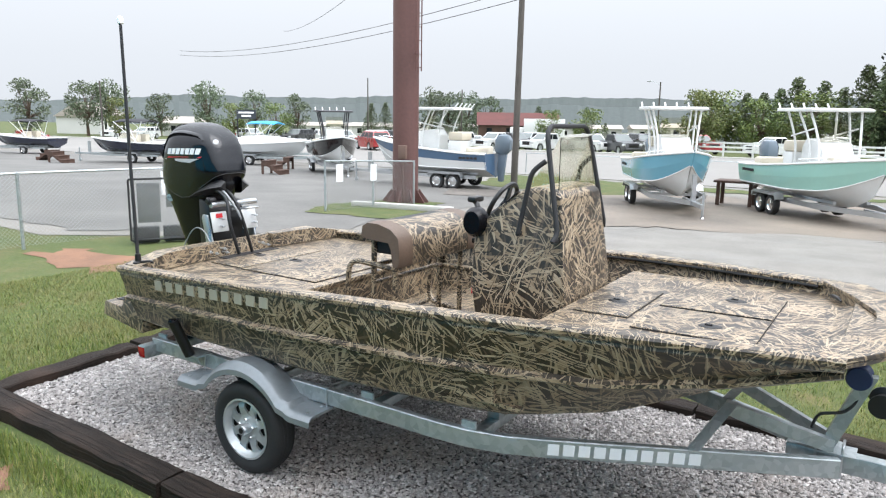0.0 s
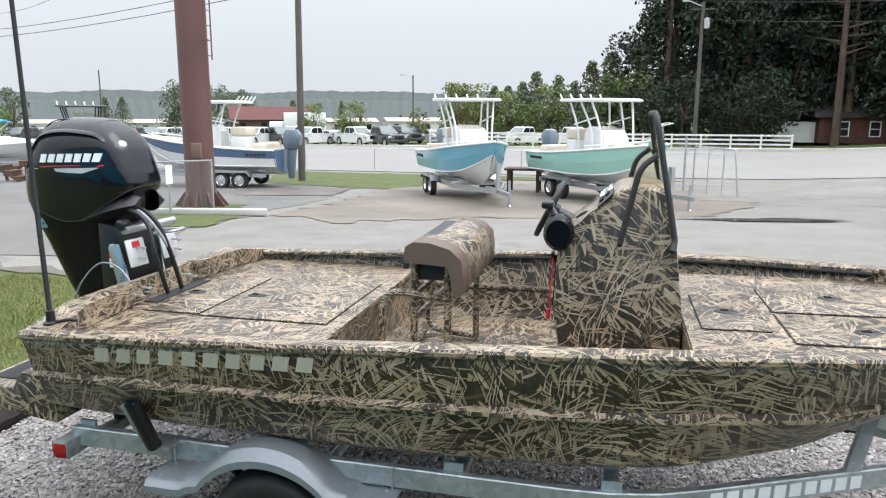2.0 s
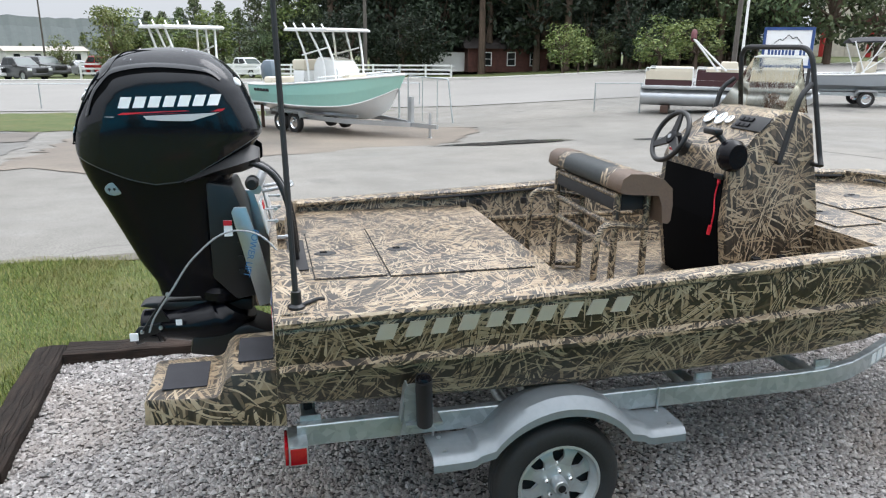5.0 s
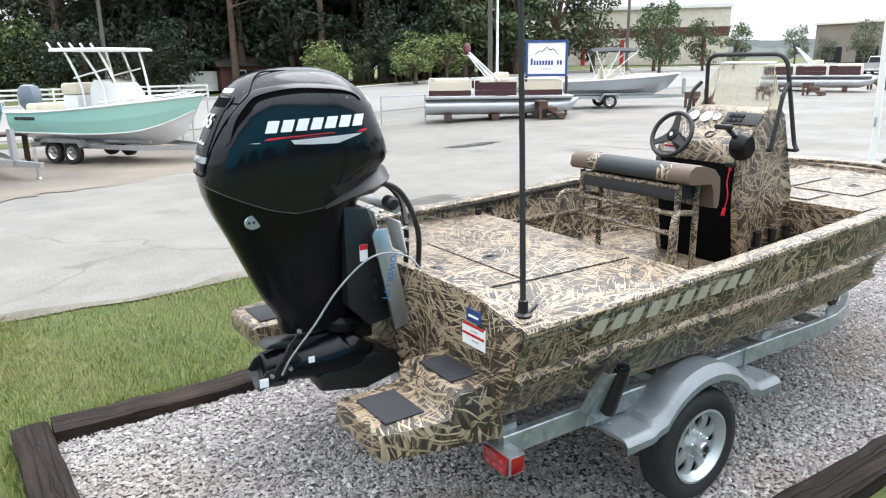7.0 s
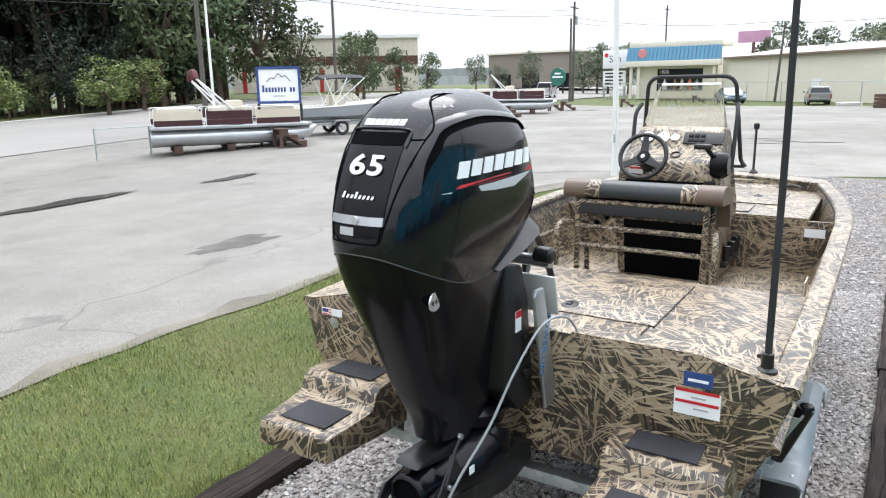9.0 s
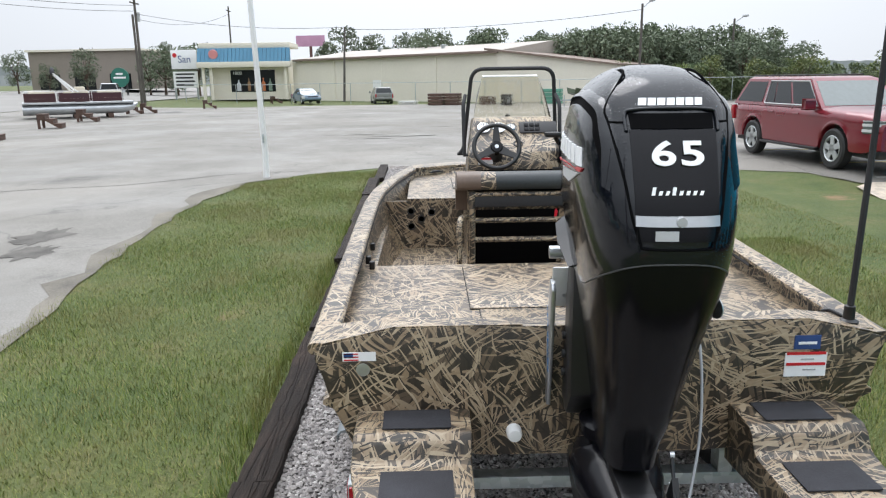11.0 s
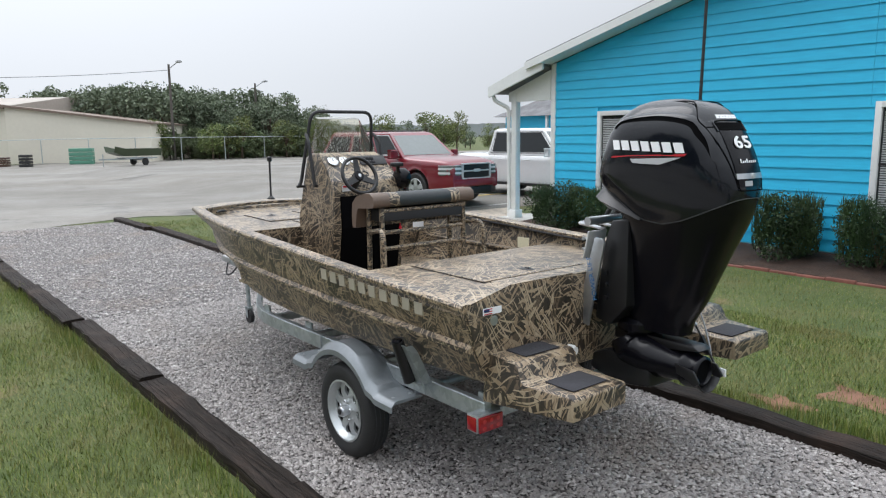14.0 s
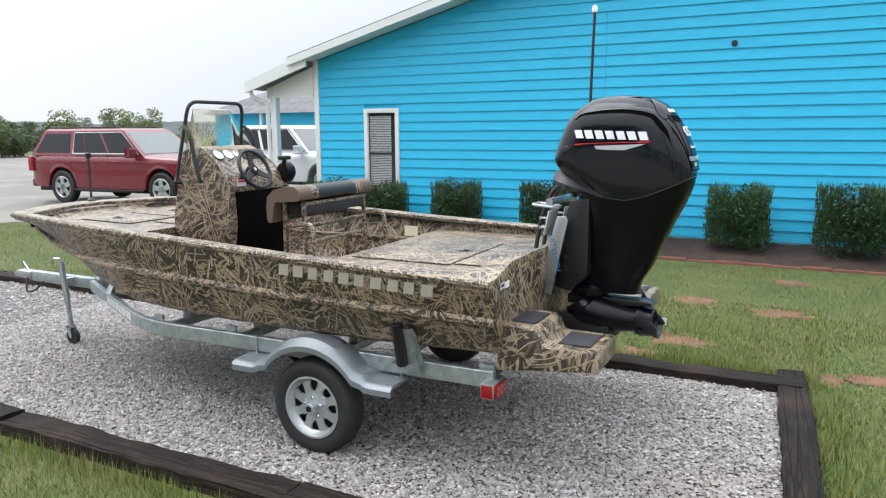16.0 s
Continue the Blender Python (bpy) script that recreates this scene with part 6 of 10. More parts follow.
for s in (-1, 1):
    bm = bm_new()
    pts = [(0.06, s * 0.875, 0.615), (2.55, s * 0.875, 0.60), (2.75, s * 0.865, 0.60), (2.95, s * 0.82, 0.60), (3.15, s * 0.735, 0.60), (4.45, s * 0.10, 0.60)]
    rings = []
    for i, p in enumerate(pts):
        a, b = Vector(pts[max(i - 1, 0)]), Vector(pts[min(i + 1, len(pts) - 1)])
        d = (b - a).normalized()
        n = Vector((-d.y, d.x, 0)).normalized()
        p = Vector(p)
        rings.append([p + n * u + Vector((0, 0, v)) for u, v in ((-0.022, -0.045), (-0.018, -0.05), (0.018, -0.05), (0.022, -0.045), (0.022, 0.045), (0.018, 0.05), (-0.018, 0.05), (-0.022, 0.045))])
    loft(bm, rings)
    rl = part("side_rail", bm, galv, trailer)
    # pale blocks of the maker's name along the converging rail
    a, b = Vector((3.15, s * 0.735, 0.60)), Vector((3.86, s * 0.3885, 0.60))
    d = (b - a).normalized()
    n = Vector((-d.y, d.x, 0)) * s
    for i in range(10):
        o, L = a + (b - a) * (i / 10), (b - a).length / 10
        q = [o + d * L * u + n * 0.0255 + Vector((0, 0, z)) for u, z in ((0.12, -0.03), (0.86, -0.03), (0.90, 0.03), (0.16, 0.03))]
        part("marking_block", loft(bm_new(), [[p - n * 0.006 for p in q], q]), white_mark, rl)
    # tail lamp
    bm = bm_new()
    box(bm, 0.02, 0.10, s * 0.90 - 0.09, s * 0.90 + 0.085, 0.52, 0.612, 0.004)
    bmesh.ops.translate(bm, vec=(0, 0, 0.012), verts=bm.verts)
    lm = part("tail_lamp", bm, galv, trailer, "boxed tail lamp with a red lens")
    bm = bm_new()
    box(bm, 0.004, 0.02, s * 0.90 - 0.083, s * 0.90 + 0.079, 0.534, 0.616, 0.005)
    part("lens", bm, red_lens, lm)
    bm = bm_new()
    ya, yb = sorted((s * 0.90 + (0.0845 if s > 0 else -0.0895), s * 0.90 + (0.089 if s > 0 else -0.094)))
    box(bm, 0.026, 0.094, ya, yb, 0.54, 0.614, 0.001)
    part("side_lens", bm, red_lens, lm, "red side marker lens")
    bm = bm_new()
    for i in range(3):
        for j in range(2):
            lathe(bm, [(0.001, 0.001), (0.012, 0.002), (0.014, 0.004)], 10, "x", (0.0015, s * 0.90 - 0.05 + 0.048 * i, 0.556 + 0.036 * j))
    part("diode", bm, plain("lamp_diodes", (0.5, 0.04, 0.04), 0.2), lm)
    bm = bm_new()
    box(bm, 0.03, 0.09, s * 0.90 + s * 0.084, s * 0.90 + s * 0.0885, 0.54, 0.60)
    part("side_marker", bm, red_lens, lm)
    # guide post with a black pad
    bm = bm_new()
    loft(bm, [[(x0, s * y, z), (x1, s * y, z), (x1, s * (y + 0.008), z), (x0, s * (y + 0.008), z)] for x0, x1, y, z in ((0.50, 0.66, 0.945, 0.60), (0.51, 0.62, 0.95, 0.66), (0.505, 0.565, 1.05, 0.86), (0.51, 0.55, 1.075, 0.905))])
    loft(bm, [[(x0, s * y, z), (x0 + 0.006, s * y, z), (x0 + 0.006, s * (y + w), z), (x0, s * (y + w), z)] for x0, y, z, w in ((0.50, 0.90, 0.66, 0.05), (0.499, 1.0, 0.86, 0.055), (0.503, 1.03, 0.90, 0.05))])
    gp = part("guide_post", bm, galv, trailer, "upright guide with a black roller pad")
    bm = bm_new()
    tube(bm, [(0.60, s * 0.985, 0.665), (0.572, s * 1.085, 0.925)], 0.036, 16)
    part("roller_pad", bm, black_plastic, gp)
    bm = bm_new()
    lathe(bm, [(0.032, 0), (0.028, 0.012), (0.001, 0.016)], 14, "z", (0.572, s * 1.085, 0.922))
    part("cap", bm, black_gloss, gp)
    bm = bm_new()
    box(bm, 0.52, 0.68, s * 0.85, s * 0.99, 0.652, 0.662)
    part("bracket", bm, galv, gp)
    # wheel
    hub = Vector((1.215, s * 0.985, 0.312))
    bm = bm_new()
    R = 0.305
    lathe(bm, [(0.195, -0.07), (0.235, -0.088), (0.275, -0.085), (0.295, -0.07), (R, -0.045), (R, 0.045), (0.295, 0.07), (0.275, 0.085), (0.235, 0.088), (0.195, 0.07), (0.18, 0.0), (0.195, -0.07)], 48, "y", hub, cap=False)
    wh = part("wheel", bm, rubber, trailer, "black tyre on a silver spoked steel rim", 40)
    bm = bm_new()
    for g in (-0.03, 0.0, 0.03):
        tube(bm, [hub + Vector((R * math.cos(a), g, R * math.sin(a))) for a in np.linspace(0, 2 * math.pi, 41)[:-1]], 0.003, 4, True)
    part("tread_groove", bm, black_matt, wh)
    bm = bm_new()
    o = s
    lathe(bm, [(0.198, 0.07 * o), (0.202, 0.08 * o), (0.19, 0.082 * o), (0.178, 0.05 * o), (0.165, 0.035 * o), (0.165, 0.025 * o), (0.18, 0.02 * o)], 40, "y", hub, cap=False)
    rim = part("rim", bm, rim_paint, wh)
    bm = bm_new()
    lathe(bm, [(0.001, 0.045 * o), (0.05, 0.05 * o), (0.09, 0.045 * o), (0.10, 0.035 * o), (0.09, 0.03 * o), (0.001, 0.03 * o)], 32, "y", hub)
    for k in range(8):
        a = 2 * math.pi * (k + 0.5) / 8
        u, v = Vector((math.cos(a), 0, math.sin(a))), Vector((-math.sin(a), 0, math.cos(a)))
        loft(bm, [[hub + u * r + v * w + Vector((0, h * o, 0)) for w, h in ((-q, y0), (q, y0), (q, y0 - 0.015), (-q, y0 - 0.015))] for r, q, y0 in ((0.085, 0.034, 0.045), (0.125, 0.024, 0.052), (0.15, 0.030, 0.046), (0.174, 0.044, 0.036))])
    part("spoke_disc", bm, rim_paint, rim)
    bm = bm_new()
    lathe(bm, [(0.19, -0.05 * o), (0.185, 0.0), (0.001, 0.0)], 32, "y", hub, cap=False)
    part("inner_drum", bm, black_matt, rim)
    bm = bm_new()
    lathe(bm, [(0.036, 0.045 * o), (0.036, 0.095 * o), (0.03, 0.105 * o), (0.001, 0.107 * o)], 20, "y", hub)
    part("hub_cap", bm, alu, rim)
    bm = bm_new()
    lathe(bm, [(0.018, 0.107 * o), (0.018, 0.112 * o), (0.001, 0.113 * o)], 16, "y", hub)
    part("grease_cap", bm, black_plastic, rim)
    for k in range(5):
        a = 2 * math.pi * k / 5 + 0.3
        bm = bm_new()
        lathe(bm, [(0.011, 0.045 * o), (0.011, 0.066 * o), (0.006, 0.072 * o), (0.001, 0.072 * o)], 6, "y", hub + Vector((0.062 * math.cos(a), 0, 0.062 * math.sin(a))))
        part("lug_nut", bm, chrome, rim)
    # fender: a pressed arch with flat feet
    bm = bm_new()
    arc = [(-0.60, 0.235), (-0.44, 0.235), (-0.41, 0.24), (-0.39, 0.255)] + [(0.40 * math.cos(a), 0.045 + 0.385 * math.sin(a)) for a in np.linspace(math.pi - 0.62, 0.62, 19)] + [(0.39, 0.255), (0.41, 0.24), (0.44, 0.235), (0.60, 0.235)]
    rings = []
    for x, z in arc:
        c = hub + Vector((x, 0, z))
        top = 0.03 if abs(x) < 0.4 else 0.0
        rings.append([(c.x, s * 0.885, c.z - 0.01), (c.x, s * 0.885, c.z), (c.x, s * 0.93, c.z + 0.004), (c.x, s * 0.945, c.z + 0.004 + top * 0.5), (c.x, s * 1.06, c.z + 0.006 + top * 0.5), (c.x, s * 1.085, c.z - 0.002), (c.x, s * 1.105, c.z - 0.025), (c.x, s * 1.105, c.z - 0.06), (c.x, s * 1.10, c.z - 0.06), (c.x, s * 1.098, c.z - 0.028), (c.x, s * 1.08, c.z - 0.012)])
    loft(bm, rings)
    fd = part("fender", bm, fender_paint, trailer, "silver-grey pressed fender over the wheel", 40)
    for x, y in ((-0.54, 0.93), (-0.54, 1.05), (0.54, 0.93), (0.54, 1.05)):
        bm = bm_new()
        lathe(bm, [(0.010, 0), (0.010, 0.005), (0.001, 0.008)], 8, "z", (hub.x + x, s * y, 0.55))
        part("bolt", bm, alu, fd)
    for x in (-0.56, 0.56):
        bm = bm_new()
        tube(bm, fillet([(hub.x + x, s * 0.845, 0.55), (hub.x + x, s * 0.845, 0.665), (hub.x + x, s * 0.905, 0.665), (hub.x + x, s * 0.905, 0.55)], 0.01, 2), 0.006, 6)
        part("u_bolt", bm, alu, trailer)
    # tie-down strap at the stern
    bm = bm_new()
    box(bm, 0.10, 0.14, s * 0.62 - 0.02, s * 0.62 + 0.02, 0.60, 0.80, 0.004)
    part("stern_strap", bm, black_matt, trailer, "black stern tie-down strap")
    # bunk
    bm = bm_new()
    box(bm, 0.15, 2.9, s * 0.55 - 0.05, s * 0.55 + 0.05, 0.715, 0.752, 0.01)
    part("bunk", bm, black_matt, trailer, "dark carpeted bunk under the hull")
for x in (0.12, 1.215, 2.05, 2.75):
    bm = bm_new()
    box(bm, x - 0.035, x + 0.035, -0.85, 0.85, 0.545, 0.60, 0.006)
    part("cross_member", bm, galv, trailer)
    for s in (-1, 1):
        bm = bm_new()
        box(bm, x - 0.04, x + 0.04, s * 0.55 - 0.03, s * 0.55 + 0.03, 0.601, 0.713, 0.004)
        part("bunk_bracket", bm, galv, trailer)
        bm = bm_new()
        box(bm, x - 0.045, x + 0.045, s * 0.845 - 0.012, s * 0.845 + 0.006, 0.57, 0.69, 0.004)
        part("side_bracket", bm, galv, trailer)
bm = bm_new()
tube(bm, [(1.215, -0.98, 0.312), (1.215, 0.98, 0.312)], 0.03, 12)
part("axle", bm, galv, trailer)
for s in (-1, 1):
    bm = bm_new()
    loft(bm, [[(x, s * 0.80 - 0.025, z), (x, s * 0.80 + 0.025, z), (x, s * 0.80 + 0.025, z - 0.018), (x, s * 0.80 - 0.025, z - 0.018)] for x, z in ((0.85, 0.55), (1.0, 0.42), (1.215, 0.36), (1.43, 0.42), (1.58, 0.55))])
    part("leaf_spring", bm, black_matt, trailer)
bm = bm_new()
box(bm, 4.2, 5.45, -0.038, 0.038, 0.548, 0.645, 0.006)
part("tongue", bm, galv, trailer)
bm = bm_new()
prism(bm, [(5.45, 0.56), (5.70, 0.575), (5.72, 0.61), (5.66, 0.645), (5.45, 0.64)], "y", -0.05, 0.05, 0.01)
cp = part("coupler", bm, alu, trailer, "bright ball coupler with a latch")
bm = bm_new()
tube(bm, [(5.55, 0, 0.64), (5.62, 0.0, 0.72)], 0.012, 8)
part("latch_lever", bm, chrome, cp)
bm = bm_new()
tube(bm, smooth([(5.5, 0.05, 0.58), (5.45, 0.1, 0.46), (5.35, 0.08, 0.47), (5.25, 0.05, 0.56)], 6), 0.01, 6)
part("safety_chain", bm, black_matt, cp)
bm = bm_new()
tube(bm, [(4.86, 0.12, 0.80), (4.80, 0.13, 0.42)], 0.028, 14)
jk = part("jack", bm, alu, trailer, "tongue jack with a small black wheel")
bm = bm_new()
tube(bm, [(4.80, 0.13, 0.44), (4.765, 0.135, 0.16)], 0.022, 12)
part("inner_tube", bm, galv, jk)
bm = bm_new()
tube(bm, fillet([(4.86, 0.12, 0.80), (4.865, 0.12, 0.83), (4.95, 0.14, 0.83), (4.95, 0.14, 0.74)], 0.02), 0.008, 8)
part("crank", bm, chrome, jk)
bm = bm_new()
lathe(bm, [(0.03, -0.022), (0.07, -0.022), (0.076, -0.012), (0.076, 0.012), (0.07, 0.022), (0.03, 0.022)], 24, "y", (4.745, 0.14, 0.085))
part("jack_wheel", bm, rubber, jk)
bm = bm_new()
for y in (0.108, 0.168):
    prism(bm, [(4.73, 0.075), (4.76, 0.075), (4.80, 0.20), (4.74, 0.20)], "y", y, y + 0.005)
box(bm, 4.735, 4.80, 0.108, 0.173, 0.17, 0.185)
part("fork", bm, galv, jk)
bm = bm_new()
box(bm, 4.80, 4.86, 0.035, 0.11, 0.56, 0.64, 0.006)
part("mount", bm, galv, jk)
# winch stand
bm = bm_new()
loft(bm, [[(x - 0.04, y, z) for x, y in ((x0 - 0.0, -0.035), (x0 + 0.07, -0.035), (x0 + 0.07, 0.035), (x0, 0.035))] for x0, z, x in ((4.38, 0.645, 4.38), (4.54, 1.07, 4.54))])
ws = part("winch_stand", bm, galv, trailer, "angled winch stand with a blue bow roller")
bm = bm_new()
lathe(bm, [(0.02, -0.06), (0.055, -0.06), (0.06, -0.05), (0.045, -0.02), (0.045, 0.02), (0.06, 0.05), (0.055, 0.06), (0.02, 0.06)], 24, "y", (4.49, 0, 1.06))
part("bow_roller", bm, plain("navy_rubber", (0.015, 0.03, 0.09), 0.5), ws)
bm = bm_new()
lathe(bm, [(0.03, -0.08), (0.06, -0.08), (0.06, -0.07), (0.03, -0.06), (0.03, 0.04), (0.06, 0.05), (0.06, 0.06)], 20, "y", (4.60, 0, 0.95))
part("winch", bm, black_plastic, ws)
bm = bm_new()
tube(bm, smooth([(4.52, -0.02, 0.99), (4.45, -0.04, 0.88), (4.34, -0.05, 0.84), (4.31, -0.05, 0.76)], 6), 0.008, 6)
part("winch_strap", bm, black_matt, ws)
for s in (-1, 1):
    bm = bm_new()
    loft(bm, [[(x, y + d, z + e) for d, e in ((-0.02, -0.035), (0.02, -0.035), (0.02, 0.035), (-0.02, 0.035))] for x, y, z in ((3.92, s * 0.20, 0.83), (4.42, s * 0.035, 0.68))])
    part("brace", bm, galv, trailer)
    bm = bm_new()
    loft(bm, [[(x + d, y + e, z) for d, e in ((-0.03, -0.02), (0.03, -0.02), (0.03, 0.02), (-0.03, 0.02))] for x, y, z in ((3.82, s * 0.41, 0.65), (3.95, s * 0.20, 0.86))])
    part("prop", bm, galv, trailer)
for x in (4.34, 4.46):
    bm = bm_new()
    tube(bm, fillet([(x, -0.06, 0.53), (x, -0.06, 0.69), (x, 0.06, 0.69), (x, 0.06, 0.53)], 0.01, 2), 0.007, 6)
    part("u_bolt", bm, alu, trailer)
bm = bm_new()
box(bm, 4.30, 4.52, -0.07, 0.07, 0.646, 0.656)
part("stand_plate", bm, galv, trailer)


# ---- the blue office beside the gravel ----
office = thing("office_building", "bright blue lap-sided office with white trim and a low porch", "building", kind="structure")
WY = -8.38

bm = bm_new()
prism(bm, [(-10.1, 0), (8.08, 0), (8.08, 3.5), (-1, 5.82), (-10.1, 3.5)], "y", WY - 14, WY - 0.02)
part("wall_core", bm, siding, office)
openings = [(6.11, 6.77, 0.72, 2.38), (0.98, 1.64, 0.72, 2.37), (-4.5, -3.84, 0.72, 2.37)]
bm = bm_new()
box(bm, -10.1, 8.08, WY - 0.03, WY + 0.012, -0.1, 0.22)
part("foundation_skirt", bm, plain("pale_blue_skirt", (0.25, 0.50, 0.62), 0.6), office)
rows = 0.1845


def plank(x0, x1, z0, z1):
    bm = bm_new()
    prism(bm, [(WY - 0.012, z0), (WY + 0.026, z0), (WY + 0.004, z1), (WY - 0.012, z1)], "x", x0, x1)
    return part("siding_board", bm, siding, office, shade=None)


for k in range(31):
    z0, z1 = 0.1635 + k * rows, 0.1635 + (k + 1) * rows + 0.012
    if z0 > 3.45:
        xr = 8.1 - (z1 - 3.5) / 0.255
        xl = -10.1 + (z1 - 3.5) / 0.255
        if xr - xl < 0.3:
            continue
    else:
        xr, xl = 8.0, -10.0
    cuts = [xl, xr]
    for a, b, c, d in openings:
        if z0 < d and z1 > c:
            cuts += [a - 0.09, b + 0.09]
    cuts = sorted(cuts)
    for a, b in zip(cuts[::2], cuts[1::2]):
        j = 1.80 if k < 21 else None
        pieces = [(a, b)]
        if j and a < j - 0.1 < j + 0.1 < b:
            pieces = [(a, j - 0.002), (j + 0.002, b)]
        for u, v in pieces:
            if v - u > 0.05:
                plank(u, v, z0, z1)
for a, b, c, d in openings:
    wn = part("window", box(bm_new(), a, b, WY - 0.03, WY - 0.012, c, d), plain("dark_window_glass", (0.02, 0.025, 0.028), 0.06, 0, 0.2, 1, coat=0.6), office, "narrow white-framed window with a drawn blind")
    for u0, u1, w0, w1 in ((a - 0.09, a, c - 0.09, d + 0.09), (b, b + 0.09, c - 0.09, d + 0.09), (a, b, d, d + 0.09), (a, b, c - 0.09, c)):
        part("frame", box(bm_new(), u0, u1, WY - 0.05, WY + 0.045, w0, w1, 0.006), white_paint, wn)
    part("mid_rail", box(bm_new(), a, b, WY - 0.0115, WY + 0.005, (c + d) / 2 - 0.02, (c + d) / 2 + 0.02), black_matt, wn)
    bm = bm_new()
    for i in range(int((d - c - 0.06) / 0.035)):
        box(bm, a + 0.12, b - 0.03, WY - 0.0115, WY - 0.006, c + 0.03 + i * 0.035, c + 0.03 + i * 0.035 + 0.022)
    part("blind", bm, grey_mark, wn, "grey slatted blind")
bm = bm_new()
box(bm, 8.0, 8.12, WY - 0.04, WY + 0.04, 0.0, 3.5, 0.006)
part("corner_board", bm, white_paint, office)
# roof, rake boards and porch
bm = bm_new()
for s in (1, -1):
    e = [(8.5, 3.48), (-1.0, 5.90)] if s > 0 else [(-10.5, 3.48), (-1.0, 5.90)]
    prism(bm, [e[0], e[1], (e[1][0], e[1][1] + 0.09), (e[0][0], e[0][1] + 0.09)], "y", WY - 14.3, WY + 0.42)
part("roof", bm, plain("grey_shingles", (0.16, 0.16, 0.165), 0.85, 0, 0.4, 8, bump=0.01), office)
bm = bm_new()
prism(bm, [(8.5, 3.385), (-1.0, 5.81), (-1.0, 5.96), (8.5, 3.535)], "y", WY + 0.424, WY + 0.47)
part("rake_board", bm, white_paint, office)
bm = bm_new()
prism(bm, [(8.45, 3.405), (-1.0, 5.815), (-1.0, 5.83), (8.45, 3.42)], "y", WY + 0.03, WY + 0.423)
part("soffit", bm, white_paint, office)
bm = bm_new()
prism(bm, [(8.13, 3.43), (9.68, 2.93), (9.68, 3.05), (8.13, 3.60)], "y", WY - 14, WY + 0.35)
part("porch_roof", bm, plain("porch_shingles", (0.17, 0.17, 0.175), 0.85, 0, 0.4, 8), office)
bm = bm_new()
prism(bm, [(8.05, 3.36), (9.72, 2.86), (9.72, 3.09), (8.05, 3.64)], "y", WY + 0.354, WY + 0.40)
part("porch_fascia", bm, white_paint, office)
bm = bm_new()
prism(bm, [(8.13, 2.75), (9.4, 2.75), (9.4, 2.95), (8.13, 3.38)], "y", WY - 0.05, WY + 0.05)
part("porch_gable", bm, white_paint, office)
bm = bm_new()
tube(bm, fillet([(9.66, WY + 0.30, 2.92), (9.62, WY + 0.28, 2.78), (9.36, WY + 0.10, 2.62), (9.34, WY + 0.08, 0.1)], 0.08), 0.045, 8)
part("downspout", bm, white_paint, office)
for y in (WY - 0.0, WY - 3.6, WY - 7.2):
    bm = bm_new()
    box(bm, 9.15, 9.30, y - 0.075, y + 0.075, 0.1, 2.95, 0.01)
    box(bm, 9.11, 9.34, y - 0.115, y + 0.115, 0.1, 0.3, 0.01)
    part("porch_post", bm, white_paint, office)
bm = bm_new()
box(bm, 8.1, 9.6, WY - 14, WY + 0.2, 0.0, 0.12, 0.01)
part("porch_slab", bm, kerb_mat, office)
bm = bm_new()
lathe(bm, [(0.05, 0), (0.05, 0.03), (0.001, 0.04)], 12, "y", (-0.3, WY + 0.02, 3.38))
part("hook", bm, black_matt, office)
# distant wing with a grey roof
wing = thing("office_wing", "low blue wing with a grey hipped roof behind the car park", "building", kind="structure", at=pose(-0.9, -1.1, 0) @ Matrix.Diagonal((1, 1, 1.06, 1)))
part("wall", box(bm_new(), 20.0, 32.0, -36, -28, 0, 2.9), siding, wing)
bm = bm_new()
loft(bm, [[(19.4, -36.6, 2.9), (32.6, -36.6, 2.9), (32.6, -27.4, 2.9), (19.4, -27.4, 2.9)], [(23, -33, 4.6), (29, -33, 4.6), (29, -31, 4.6), (23, -31, 4.6)]])
part("roof", bm, plain("wing_shingles", (0.15, 0.15, 0.155), 0.85, 0, 0.4, 6), wing)
for x in (20.2, 24, 28):
    part("post", box(bm_new(), x, x + 0.14, -27.7, -27.56, 0, 2.9), white_paint, wing)

mulch = plain("brown_mulch", (0.045, 0.026, 0.017), 0.9, 0, 0.5, 14, bump=0.02)
edging = thing("mulch_edging", "low red brick edging along the mulch bed", "edging", kind="structure")
bm = bm_new()
rnd = random.Random(5)
loft(bm, [[(x, -7.06, -0.03), (x, -7.10 + rnd.uniform(-0.02, 0.02), 0.012), (x, -7.35, 0.045 + rnd.uniform(-0.02, 0.02)), (x, -7.7, 0.085 + rnd.uniform(-0.025, 0.025)), (x, -8.05, 0.115 + rnd.uniform(-0.02, 0.02)), (x, WY + 0.004, 0.14 + rnd.uniform(-0.015, 0.015))] for x in np.linspace(8.6, -10, 94)], False)
solid("mulch_bed", bm, mulch, "dark brown mulch bed mounded against the office wall", "mulch bed", kind="structure")
for i in range(46):
    part("edging_brick", box(bm_new(), -9.9 + i * 0.4, -9.9 + i * 0.4 + 0.39, -7.06, -6.98, -0.05, 0.014 + 0.010 * math.sin(i * 2.3), 0.008), bpy.data.materials.get("red_edging") or plain("red_edging", (0.19, 0.07, 0.05), 0.85, 0, 0.35, 8), edging)
outline_sheet("pale_gravel_patch", ragged([(8.75, -7.35), (10.9, -7.6), (11.38, -8.4), (11.38, -9.9), (8.75, -9.6), (8.75, -7.35)], 0.4, 0.04, 6), -0.012, plain("pale_river_gravel", (0.55, 0.47, 0.38), 0.8, 0, 0.35, 20, bump=0.02), "pale river gravel bed by the porch", "gravel")
bm = bm_new()
